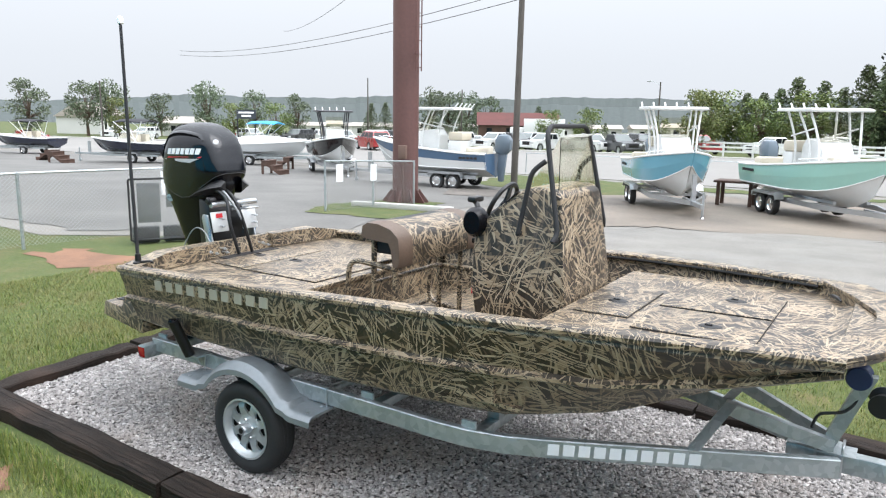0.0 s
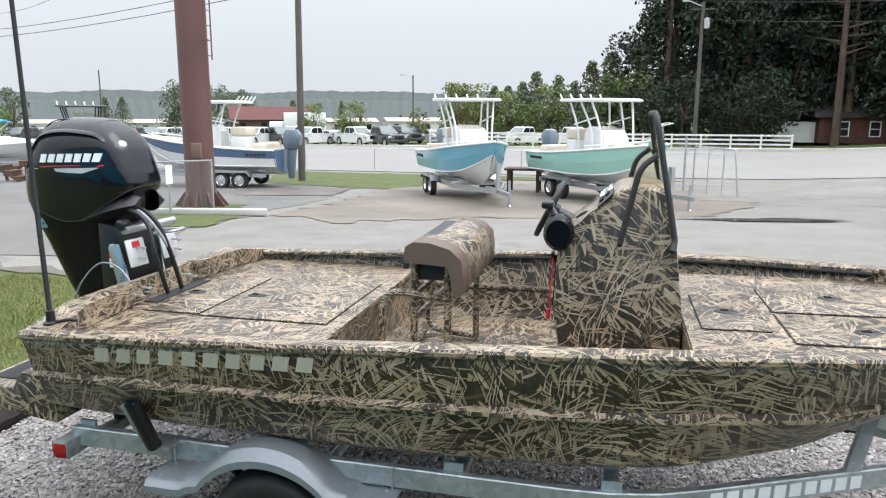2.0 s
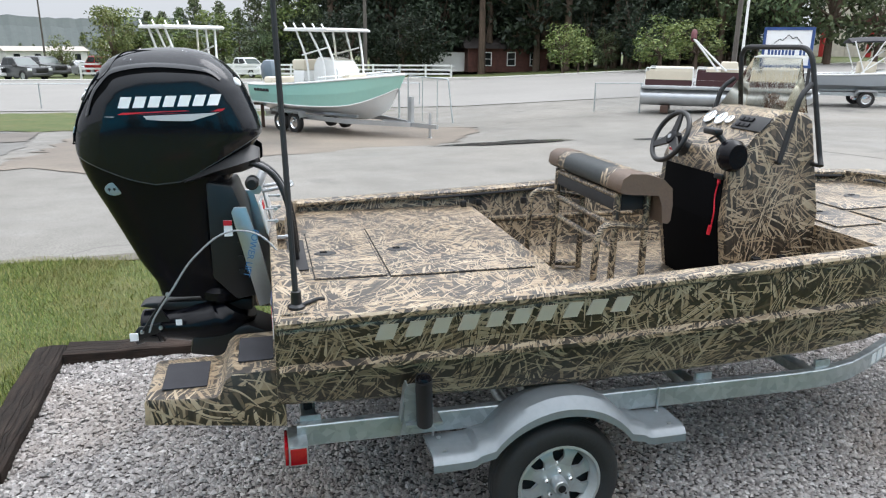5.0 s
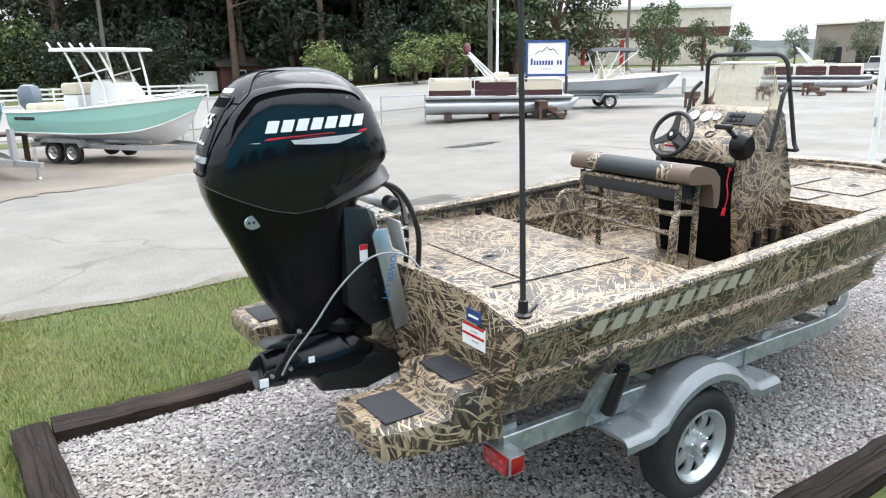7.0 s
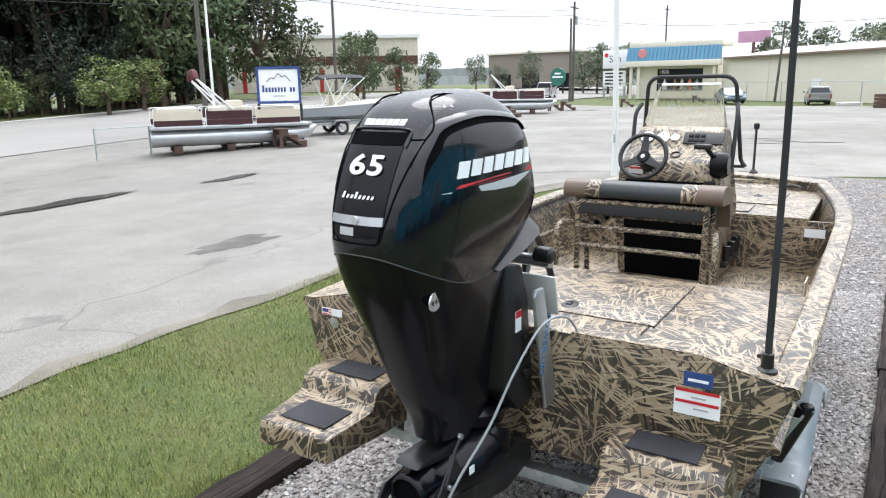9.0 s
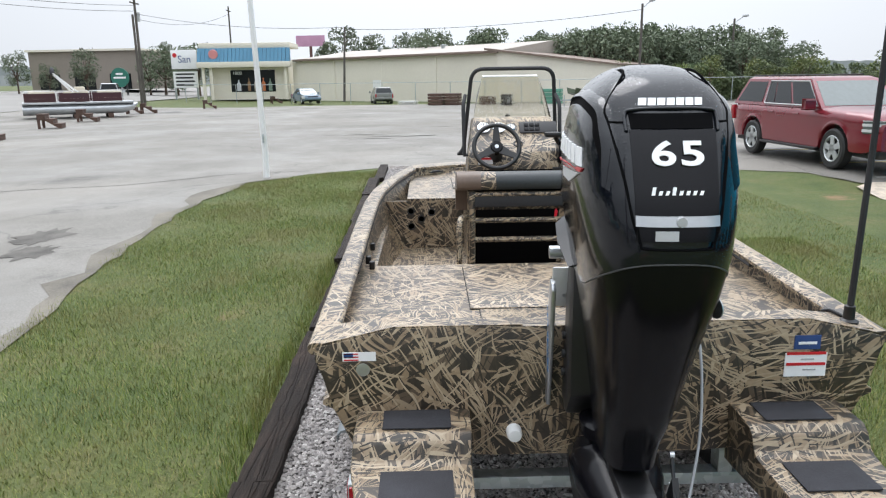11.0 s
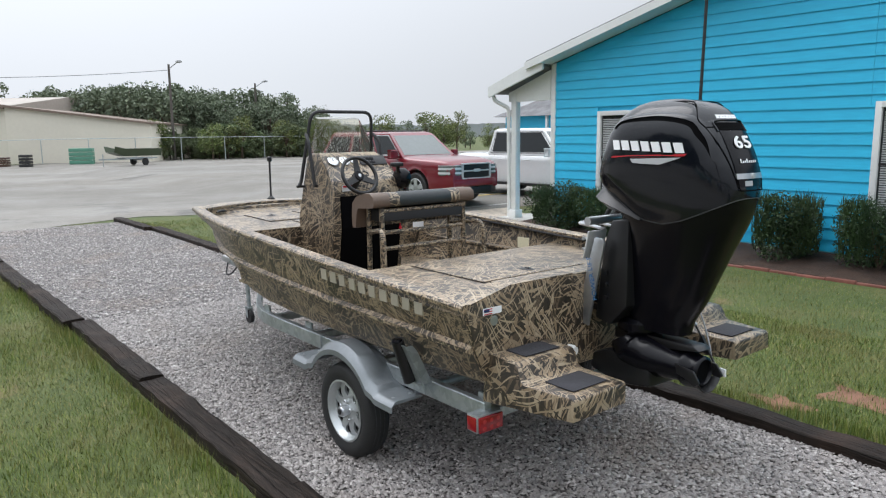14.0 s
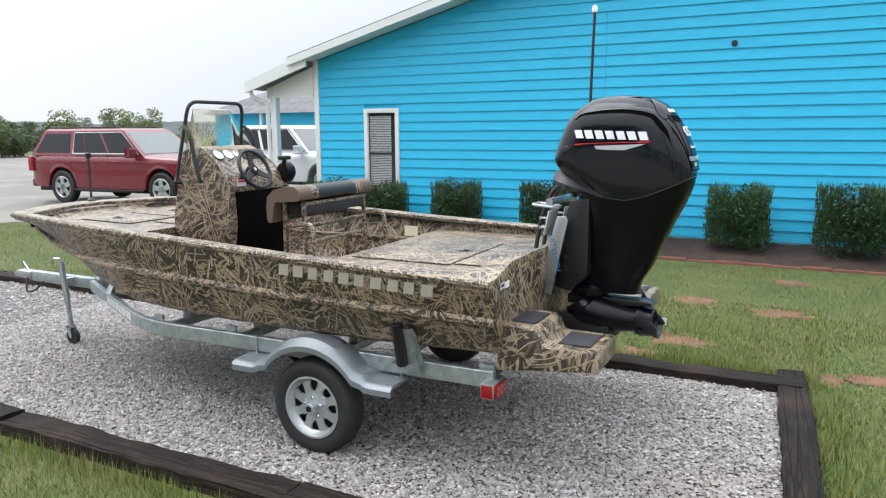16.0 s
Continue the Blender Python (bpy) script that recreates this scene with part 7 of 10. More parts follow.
box(bm, 11.42, 11.66, -10.6, -8.3, -0.05, 0.16, 0.03)
solid("parking_stop", bm, kerb_mat, "pale concrete kerb at the parking bay", "kerb", kind="structure")
# bare red clay patches
clay = plain("bare_red_clay", (0.20, 0.105, 0.062), 0.85, 0, 0.35, 5, bump=0.01)
for i, (x, y, a, b) in enumerate(((-6.0, 2.3, 1.6, 0.7), (-2.6, 2.6, 0.3, 0.2))):
    rnd = random.Random(40 + i)
    outline_sheet("clay_patch", [(x + a * math.cos(t) * rnd.uniform(0.6, 1.1), y + b * math.sin(t) * rnd.uniform(0.45, 1.1)) for t in np.linspace(0, 6.283, 31)[:-1]], -0.014, clay, "bare red clay patch in the lawn", "soil")


# ---- planting ----
def leaf_cloud(rng, centres, radii, per, size, flat=0.7):
    """Many small leaf sprays scattered in rounded masses, as one from_pydata mesh."""
    V, F = [], []
    for c, r in zip(centres, radii):
        d = rng.normal(size=(per, 3))
        d /= np.linalg.norm(d, axis=1)[:, None]
        p = np.array(c) + d * r * (rng.uniform(0.35, 1.0, (per, 1)) ** 0.5) * np.array([1, 1, flat])
        u = rng.normal(size=(per, 3))
        u /= np.linalg.norm(u, axis=1)[:, None]
        w = np.cross(u, rng.normal(size=(per, 3)))
        w /= np.linalg.norm(w, axis=1)[:, None]
        s = size * rng.uniform(0.5, 1.3, (per, 1))
        n = len(V) * 1
        quad = np.stack([p - u * s, p + w * s * 0.45, p + u * s, p - w * s * 0.45], 1).reshape(-1, 3)
        base = sum(len(q) for q in V)
        V.append(quad)
        F.append((np.arange(per)[:, None] * 4 + np.arange(4)[None] + base))
    return np.concatenate(V), np.concatenate(F)


def cloud_mesh(name, V, F, mat):
    me = bpy.data.meshes.new(name)
    me.from_pydata(V.tolist(), [], F.tolist())
    me.materials.append(mat)
    return me


def tree(kind, h, seed, label):
    rng = np.random.default_rng(seed)
    t = thing("tree", label, "tree", "trees beyond the lot")
    bm = bm_new()
    r0 = 0.017 * h if kind == "pine" else 0.028 * h
    top = 0.96 if kind == "pine" else 0.6
    bend = rng.normal(0, 0.015 * h, 2)
    tube(bm, [(bend[0] * k * k, bend[1] * k * k, h * top * k - 0.3) for k in np.linspace(0, 1, 7)], [r0 * (1 - 0.8 * k) + 0.01 for k in np.linspace(0, 1, 7)], 8)
    cs, rs = [], []
    if kind == "pine":
        for k in range(42):
            f = rng.uniform(0.36, 1.0)
            L = (1.05 - f) * h * 0.28 + 0.05 * h
            a = rng.uniform(0, 6.283)
            z = h * f
            q = L * rng.uniform(0.5, 1.0)
            p = (q * math.cos(a), q * math.sin(a), z + rng.uniform(-0.02, 0.03) * h)
            cs.append(p)
            rs.append(h * rng.uniform(0.05, 0.095))
            if k % 2 == 0:
                tube(bm, [(bend[0] * f * f, bend[1] * f * f, z - 0.03 * h), p], [r0 * 0.3, r0 * 0.08], 5)
        per, size, flat = 125, 0.0108 * h, 0.6
        mat = pine_green
    elif kind == "cone":
        for k in range(24):
            f = 0.12 + 0.86 * k / 23
            a = k * 2.4
            q = (1 - f) * h * 0.27
            cs.append((q * math.cos(a), q * math.sin(a), f * h))
            rs.append(h * (0.055 + 0.13 * (1 - f)))
            tube(bm, [(0, 0, f * h - 0.04 * h), cs[-1]], [r0 * 0.25, r0 * 0.08], 4)
        per, size, flat = 100, 0.02 * h, 0.8
        mat = brush_green
    else:
        for k in range(36):
            a, e = rng.uniform(0, 6.283), rng.uniform(-0.95, 1.0)
            q = h * 0.30 * math.sqrt(max(0.05, 1 - e * e * 0.8)) * rng.uniform(0.5, 1.0)
            p = (q * math.cos(a), q * math.sin(a), h * (0.54 + 0.36 * e))
            if kind == "bush":
                p = (p[0] * 2.2, p[1] * 2.2, h * (0.5 + 0.42 * e))
            cs.append(p)
            rs.append(h * rng.uniform(0.09, 0.15))
            if k % 2 == 0:
                tube(bm, [(0, 0, h * 0.3), (p[0] * 0.5, p[1] * 0.5, h * 0.3 + (p[2] - h * 0.3) * 0.6), p], [r0 * 0.5, r0 * 0.25, r0 * 0.08], 5)
        per, size, flat = (54, 0.026 * h, 0.85) if kind != "bush" else (80, 0.04 * h, 0.9)
        mat = {"oak": oak_green, "young": young_green, "under": pine_green, "bush": brush_green}[kind]
    part("trunk", bm, bark, t)
    V, F = leaf_cloud(rng, cs, rs, per, size, flat)
    cr = new("crown", cloud_mesh("crown", V, F, mat))
    cr.parent = t
    return t


protos = {}
for kind, h, label in (("pine", 26, "tall dark loblolly pine with a bare trunk"), ("cone", 10, "dense young evergreen tree"), ("oak", 10, "broad green leafy tree"), ("under", 8, "dark green undergrowth tree at the wood's edge"), ("young", 6, "bushy yellow-green young tree"), ("bush", 3.5, "dense green brush grown over a fence line")):
    protos[kind] = []
    for v in range(3):
        protos[kind].append((tree(kind, h, 11 + v * 7 + len(kind), label), h))
# paler copy of the tree leaves, with the haze of distance painted in
hazed_leaf_green = foliage_material("haze_tinted_far_leaves", (0.082, 0.108, 0.066), (0.165, 0.205, 0.124))
for kind, base in (("far_oak", "oak"), ("far_cone", "cone")):
    protos[kind] = []
    for v in range(3):
        t = tree(base, 10, 91 + v * 5 + len(kind), "green tree beyond the street, leaf colour paled for haze")
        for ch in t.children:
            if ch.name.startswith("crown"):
                ch.data.materials[0] = hazed_leaf_green
        protos[kind].append((t, 10))
used = {}
far_rows = []


def plant_far(kind, x, y, h, rnd):
    """Notes a tree of the far woods, which are joined into one mass."""
    t, h0 = protos[kind][rnd.randrange(3)]
    s = h / h0
    far_rows.append((t, Matrix.Translation((x, y, level(x, y) - 0.05)) @ pose(0, 0, 0, 0, 0, rnd.uniform(0, 360)) @ Matrix.Diagonal((s * rnd.uniform(0.85, 1.15), s * rnd.uniform(0.85, 1.15), s, 1))))


def far_woods():
    mats, co, loops, totals, slots, base = [], [], [], [], [], 0
    for t, m in far_rows:
        q = np.array(m)
        for ch in t.children:
            me = ch.data
            v, li, lt = np.empty(len(me.vertices) * 3), np.empty(len(me.loops), np.int32), np.empty(len(me.polygons), np.int32)
            me.vertices.foreach_get("co", v)
            me.loops.foreach_get("vertex_index", li)
            me.polygons.foreach_get("loop_total", lt)
            co.append(v.reshape(-1, 3) @ q[:3, :3].T + q[:3, 3])
            loops.append(li + base)
            totals.append(lt)
            base += len(me.vertices)
            if me.materials[0] not in mats:
                mats.append(me.materials[0])
            slots.append(np.full(len(lt), mats.index(me.materials[0]), np.int32))
    co, loops, totals, slots = (np.concatenate(a) for a in (co, loops, totals, slots))
    me = bpy.data.meshes.new("far_woods")
    me.vertices.add(len(co))
    me.vertices.foreach_set("co", co.ravel())
    me.loops.add(len(loops))
    me.loops.foreach_set("vertex_index", loops)
    me.polygons.add(len(totals))
    me.polygons.foreach_set("loop_start", np.concatenate([[0], np.cumsum(totals)[:-1]]).astype(np.int32))
    for mat in mats:
        me.materials.append(mat)
    me.polygons.foreach_set("material_index", slots)
    me.update(calc_edges=True)
    tagged(new("far_woods", me), "green woods and brush beyond the fences, far leaves paled for haze", "woods", kind="stuff")


def plant(kind, x, y, h, rnd):
    v = rnd.randrange(3)
    t, h0 = protos[kind][v]
    s = h / h0
    m = Matrix.Translation((x, y, level(x, y) - 0.05)) @ pose(0, 0, 0, 0, 0, rnd.uniform(0, 360)) @ Matrix.Diagonal((s * rnd.uniform(0.85, 1.15), s * rnd.uniform(0.85, 1.15), s, 1))
    if (kind, v) not in used:
        used[kind, v] = t
        t.matrix_world = m
        return t
    c = copy_thing(t, Matrix.Identity(4))
    c.matrix_world = m
    return c


rnd = random.Random(21)
for i in range(70):
    k = i / 61
    d = rnd.uniform(0, 24)
    plant("pine", 6.5 + 44 * k + d * 0.55 + rnd.uniform(-2, 2), 86 - 20 * k + d * 0.85 + rnd.uniform(-2, 2), rnd.uniform(22, 30), rnd)
for i in range(34):
    k = i / 33
    d = rnd.uniform(2, 20)
    plant("under", 5 + 45 * k + d * 0.5 + rnd.uniform(-2, 2), 88 - 20 * k + d * 0.85, rnd.uniform(9, 17), rnd)
for i in range(34):
    k = i / 33
    plant_far("under", 14 + 50 * k + rnd.uniform(-2, 2), 108 - 24 * k + rnd.uniform(-4, 4), rnd.uniform(15, 22), rnd)
for i in range(40):
    k = i / 39
    if not 19 < 1 + 50 * k < 35:
        plant("under" if i % 4 else "oak", 1 + 50 * k + rnd.uniform(-1, 1), 84 - 20 * k + rnd.uniform(-2, 3), rnd.uniform(4, 9), rnd)
for i, (x, y, h) in enumerate(((-15.0, 82.0, 7.2), (-14.2, 86.2, 7.3), (-11.9, 84.6, 6.6), (-10.0, 82.9, 6.3), (-8.8, 87.2, 7.2), (-7.1, 87.4, 8.4), (-5.0, 83.6, 7.2), (-4.4, 87.7, 8.0), (-2.3, 85.9, 7.2), (-0.5, 90.0, 9.8), (1.5, 86.0, 8.0), (3.1, 88.1, 8.2), (4.7, 86.0, 8.6), (6.2, 83.0, 7.6), (-11.1, 90.5, 6.9), (2.0, 92.0, 11.0), (6.0, 90.0, 13.0))):
    c = plant("young" if i in (0, 1, 3, 6, 12) else "cone", x, y, h, rnd)
    c.matrix_world = c.matrix_world @ Matrix.Diagonal((1.25, 1.25, 1, 1))
for x, y, h in ((-23.9, 67.0, 4.6), (-18.5, 73.8, 4.0), (-12.7, 66.9, 6.4), (-29.5, 70.0, 4.6), (31, 65, 4.5), (-95, 60, 6.5), (-72, 62, 5.5), (-66, 64, 5.5)):
    plant("young", x, y, h, rnd)
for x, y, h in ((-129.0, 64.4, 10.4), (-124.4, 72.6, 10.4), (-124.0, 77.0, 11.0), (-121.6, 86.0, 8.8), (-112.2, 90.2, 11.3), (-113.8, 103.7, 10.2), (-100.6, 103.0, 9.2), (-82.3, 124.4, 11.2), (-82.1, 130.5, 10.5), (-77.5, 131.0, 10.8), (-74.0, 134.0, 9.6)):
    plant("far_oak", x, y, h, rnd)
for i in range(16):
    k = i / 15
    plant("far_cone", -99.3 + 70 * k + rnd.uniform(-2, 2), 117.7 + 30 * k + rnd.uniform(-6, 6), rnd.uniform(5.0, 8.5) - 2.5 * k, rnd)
for x, y, h in ((28.5, 63, 5.0), (36, 58, 5.2), (41, 60, 5.0)):
    c = plant("young", x, y, h, rnd)
    c.matrix_world = c.matrix_world @ Matrix.Diagonal((1.55, 1.55, 1, 1))
for x, y, h in ((52, 62, 13), (56, 60, 15), (47, 65, 15), (60, 58, 10), (62, 50, 8), (67, 55, 8), (72, 52, 6.5), (78, 52, 6)):
    plant("oak", x, y, h, rnd)
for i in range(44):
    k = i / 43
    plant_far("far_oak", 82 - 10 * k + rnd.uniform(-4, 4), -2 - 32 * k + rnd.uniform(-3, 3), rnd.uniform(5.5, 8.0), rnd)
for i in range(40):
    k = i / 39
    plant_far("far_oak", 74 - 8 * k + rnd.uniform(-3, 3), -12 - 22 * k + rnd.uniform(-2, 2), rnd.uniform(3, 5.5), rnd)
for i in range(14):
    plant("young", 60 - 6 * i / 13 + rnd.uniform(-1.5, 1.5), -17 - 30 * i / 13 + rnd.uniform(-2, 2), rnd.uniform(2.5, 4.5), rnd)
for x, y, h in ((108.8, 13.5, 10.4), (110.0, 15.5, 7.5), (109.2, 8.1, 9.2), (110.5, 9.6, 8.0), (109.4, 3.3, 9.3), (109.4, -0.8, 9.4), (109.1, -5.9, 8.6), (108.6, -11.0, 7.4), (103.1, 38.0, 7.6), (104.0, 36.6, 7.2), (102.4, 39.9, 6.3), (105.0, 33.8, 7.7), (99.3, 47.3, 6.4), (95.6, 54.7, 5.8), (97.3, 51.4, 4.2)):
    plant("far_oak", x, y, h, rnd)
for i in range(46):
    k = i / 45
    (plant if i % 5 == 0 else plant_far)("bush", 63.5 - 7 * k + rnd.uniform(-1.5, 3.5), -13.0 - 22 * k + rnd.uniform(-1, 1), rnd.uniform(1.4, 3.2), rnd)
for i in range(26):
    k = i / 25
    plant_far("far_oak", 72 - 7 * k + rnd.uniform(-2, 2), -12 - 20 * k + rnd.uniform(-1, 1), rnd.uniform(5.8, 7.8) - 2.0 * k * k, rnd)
for x, y, h in ((84, -52, 3.6), (82, -58, 4.2), (81, -61, 4.6), (76, -60, 4.2), (78, -66, 3.4), (90, -50, 3.4), (70, -60, 2.6), (66, -42, 1.8), (62, -48, 1.6), (72, -46, 2.2)):
    plant("far_oak", x, y, h, rnd)
far_woods()
for kind, rows in protos.items():
    for v, (t, _) in enumerate(rows):
        if (kind, v) not in used:
            for ob in list(t.children) + [t]:
                bpy.data.objects.remove(ob)


def far_hills():
    """A wooded ridge closing the horizon, its haze put into the leaf colour."""
    rng = np.random.default_rng(3)
    V, F = [], []
    n = 900
    for ring, (R, h0, amp) in enumerate(((420, 10, 2.0), (620, 20.5, 2.5))):
        base = len(V)
        a = np.linspace(0, 2 * math.pi, n, endpoint=False)
        z = h0 * np.interp(np.degrees(a), [0, 80, 97, 117, 140, 146, 156, 175, 320, 360], [0.6, 0.9, 1.0, 0.95, 0.82, 0.72, 0.42, 0.4, 0.5, 0.6])
        z = z + amp * 0.35 * np.sin(a * 23 + ring) + amp * 0.2 * np.sin(a * 51 + 1) + rng.uniform(-0.5, 0.5, n)
        for i in range(n):
            V += [(R * math.cos(a[i]), R * math.sin(a[i]), -6), ((R + 25) * math.cos(a[i]), (R + 25) * math.sin(a[i]), z[i])]
        for i in range(n):
            j = (i + 1) % n
            F.append((base + 2 * i, base + 2 * j, base + 2 * j + 1, base + 2 * i + 1))
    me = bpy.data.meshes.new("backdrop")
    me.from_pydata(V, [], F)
    me.materials.append(hazed_hill_green)
    tagged(new("backdrop", me), "wooded ridge along the horizon, greyed in colour for haze", "backdrop", kind="structure")


far_hills()


def shrub(x, r, h, seed):
    rng = np.random.default_rng(seed)
    t = thing("shrub", "clipped dark green shrub in the mulch bed", "shrub", "shrubs along the office wall", at=Matrix.Translation((x, -7.78, 0.06)))
    cs = [(rng.uniform(-0.5, 0.5) * r, rng.uniform(-0.5, 0.5) * r, h * f) for f in (0.25, 0.35, 0.5, 0.6, 0.7, 0.45, 0.3, 0.62)]
    V, F = leaf_cloud(rng, cs, [r * 0.62] * 8, 900, 0.026, 1.0)
    n = 2600
    a, q = rng.uniform(0, 6.283, n), r * np.sqrt(rng.uniform(0.15, 1, n)) * 0.95
    b = np.stack([q * np.cos(a), q * np.sin(a), rng.uniform(0.12, 0.86, n) * h], 1)
    tip = b + np.stack([rng.normal(0, 0.03, n), rng.normal(0, 0.03, n), rng.uniform(0.07, 0.17, n) * h], 1)
    side = np.stack([np.cos(a) * 0.008, np.sin(a) * 0.008, np.zeros(n)], 1)
    base = len(V)
    V2 = np.stack([b - side, b + side, tip, tip], 1).reshape(-1, 3)
    F2 = np.arange(n)[:, None] * 4 + np.arange(4)[None] + base
    cr = new("foliage", cloud_mesh("foliage", np.concatenate([V, V2]), np.concatenate([F, F2]), hedge_green))
    cr.parent = t
    bm = bm_new()
    for k in range(5):
        tube(bm, [(0, 0, 0), (r * 0.4 * math.cos(k * 1.3), r * 0.4 * math.sin(k * 1.3), h * 0.6)], [0.015, 0.006], 5)
    part("stem", bm, bark, t)


for i, (x, r, h) in enumerate(((7.35, 0.58, 1.0), (6.05, 0.52, 1.0), (4.45, 0.52, 1.08), (2.65, 0.52, 1.1), (1.3, 0.58, 1.12), (-0.55, 0.50, 1.15), (-2.15, 0.55, 1.2), (-3.9, 0.55, 1.2))):
    shrub(x, r, h, 60 + i)


# ---- poles, wires, fences, signs ----
rust_red = plain("rust_red_paint", (0.13, 0.062, 0.055), 0.55, 0, 0.25, 1.2, bump=0.003)
wood_pole = plain("grey_pole_wood", (0.10, 0.09, 0.08), 0.85, 0, 0.35, 2, bump=0.01)
brown_wood = plain("brown_stained_wood", (0.085, 0.048, 0.035), 0.7, 0, 0.35, 4, bump=0.004)
RP = (-8.3, 13.7)
pole = thing("sign_pole", "thick rust-red steel sign pole with a ladder and weathered base", "pole", at=Matrix.Translation((*RP, level(*RP))))
part("shaft", lathe(bm_new(), [(0.39, -0.2), (0.39, 6.0), (0.38, 14.0)], 32, "z"), rust_red, pole)
for k in range(10):
    a = 2 * math.pi * k / 10
    bm = bm_new()
    prism(bm, [(0.41, 0.0), (0.72, 0.0), (0.70, 0.05), (0.43, 0.42), (0.41, 0.42)], "y", -0.015, 0.015)
    bmesh.ops.rotate(bm, cent=(0, 0, 0), matrix=Matrix.Rotation(a, 3, "Z"), verts=bm.verts)
    part("base_fin", bm, rust_red, pole)
lad = Matrix.Rotation(radians(-18), 4, "Z")
bm = bm_new()
for s in (-0.1, 0.1):
    tube(bm, [lad @ Vector((0.62, s, 3.9)), lad @ Vector((0.62, s, 14))], 0.018, 6)
for i in range(26):
    tube(bm, [lad @ Vector((0.62, -0.1, 4.0 + i * 0.38)), lad @ Vector((0.62, 0.1, 4.0 + i * 0.38))], 0.012, 5)
for i in range(4):
    tube(bm, [lad @ Vector((0.4, 0, 4.4 + i * 2.5)), lad @ Vector((0.62, 0, 4.4 + i * 2.5))], 0.02, 5)
part("ladder", bm, rust_red, pole)
bm = bm_new()
box(bm, 0.08, 0.36, -0.50, -0.40, 1.35, 1.75, 0.02)
tube(bm, [(0.22, -0.45, 1.3), (0.25, -0.43, 0.1)], 0.02, 6)
part("junction_box", bm, plain("rusty_box", (0.16, 0.10, 0.08), 0.6), pole)


def utility_pole(x, y, h, r=0.15, lean=(0, 0), arm=False, lamp=False, can=False):
    t = thing("utility_pole", "weathered grey wooden utility pole", "pole", at=Matrix.Translation((x, y, level(x, y))))
    part("shaft", tube(bm_new(), [(0, 0, -0.3), (lean[0] * h, lean[1] * h, h)], [r, r * 0.72], 12), wood_pole, t)
    if arm:
        part("crossarm", box(bm_new(), -1.1, 1.1, -0.06, 0.06, h - 0.7, h - 0.58), wood_pole, t)
    if lamp:
        part("lamp_arm", tube(bm_new(), [(0, 0, h - 0.4), (-1.3, -0.3, h + 0.1)], 0.035, 6), galv, t)
        part("lamp_head", box(bm_new(), -1.9, -1.25, -0.5, -0.15, h + 0.02, h + 0.2, 0.05), grey_mark, t)
    if can:
        part("transformer", lathe(bm_new(), [(0.001, 0), (0.26, 0.02), (0.28, 0.9), (0.1, 1.0), (0.001, 1.0)], 16, "z", (0.42, 0, h - 2.4)), grey_mark, t)
    return t


utility_pole(-10.6, 25.3, 11.5, 0.16, (0.012, 0.0))
utility_pole(10.2, 70, 13.5, 0.2, (0.0, 0.0), True, True, True)
utility_pole(27.5, 35, 11, 0.16)
utility_pole(48, 42, 10.5, 0.15, (0, 0), True)
utility_pole(72, 29.5, 8.6, 0.15, (-0.01, 0), False)
utility_pole(74, 30, 10.5, 0.16, (0, 0), True, False, True)
utility_pole(75.0, 9.4, 7.5, 0.13, (0.0, -0.05))
utility_pole(60, -17.6, 8.0, 0.13, (0, 0), False, True)
utility_pole(66, -28, 7.2, 0.12, (0, 0), False, True)
utility_pole(-28, 105, 9.5, 0.14, (0, 0), False, True)
utility_pole(-96, 58, 8.5, 0.14)
utility_pole(-88, 110, 12, 0.15)
utility_pole(-72, 120, 10, 0.15)
utility_pole(110, 30, 13, 0.15, (0, 0), True)
flag = thing("flagpole", "white painted flagpole standing at the lawn's edge", "flagpole", at=Matrix.Translation((14.2, 4.42, 0)))
part("shaft", tube(bm_new(), [(0, 0, -0.2), (0.02, 0.0, 0.6), (0.05, 0.27, 9.5)], [0.075, 0.07, 0.045], 14), white_paint, flag)
part("halyard", tube(bm_new(), [(-0.07, -0.03, 0.9), (-0.02, 0.2, 9.3)], 0.006, 5), white_paint, flag)
part("cleat", box(bm_new(), -0.10, -0.06, -0.02, 0.02, 0.8, 1.0, 0.008), galv, flag)
wp = thing("white_pole", "slim white pole beside the dealer's sign", "pole", at=Matrix.Translation((27.0, 33.6, level(27, 33.6))))
part("shaft", tube(bm_new(), [(0, 0, 0), (0, 0, 10.5)], [0.09, 0.06], 10), white_paint, wp)

cable = plain("black_cable", (0.02, 0.02, 0.022), 0.6)


def wire(a, b, sag, r=0.014):
    a, b = Vector(a), Vector(b)
    pts = [a.lerp(b, k / 16) - Vector((0, 0, sag * 4 * (k / 16) * (1 - k / 16))) for k in range(17)]
    solid("overhead_wire", tube(bm_new(), pts, r, 5), cable, "thin dark overhead wire", "wire", "overhead wires")


for dz in (0, -0.55):
    wire((-14.0, 32.2, 9.2 + dz), (-80, 60, 10.5 + dz), 1.2, 0.022)
    wire((-14.0, 32.2, 9.2 + dz), (27.5, 35, 10.2 + dz), 0.8, 0.02)
    wire((27.5, 35, 10.4 + dz), (48, 42, 9.8 + dz), 0.5, 0.02)
    wire((48, 42, 10 + dz), (74, 30, 9.8 + dz), 0.6, 0.02)
    wire((10.2, 70, 12.6 + dz * 3), (60, 52, 13 + dz * 3), 1.5, 0.025)
wire((74, 30, 9.0), (67.5, 8.2, 7.0), 0.6, 0.02)
wire((67.5, 8.2, 6.8), (60, -17.6, 7.6), 0.5, 0.02)
wire((-9.1, 14.9, 7.5), (-40, 40, 9), 0.6, 0.012)
wire((74, 30, 8.5), (110, 30, 12), 1, 0.02)

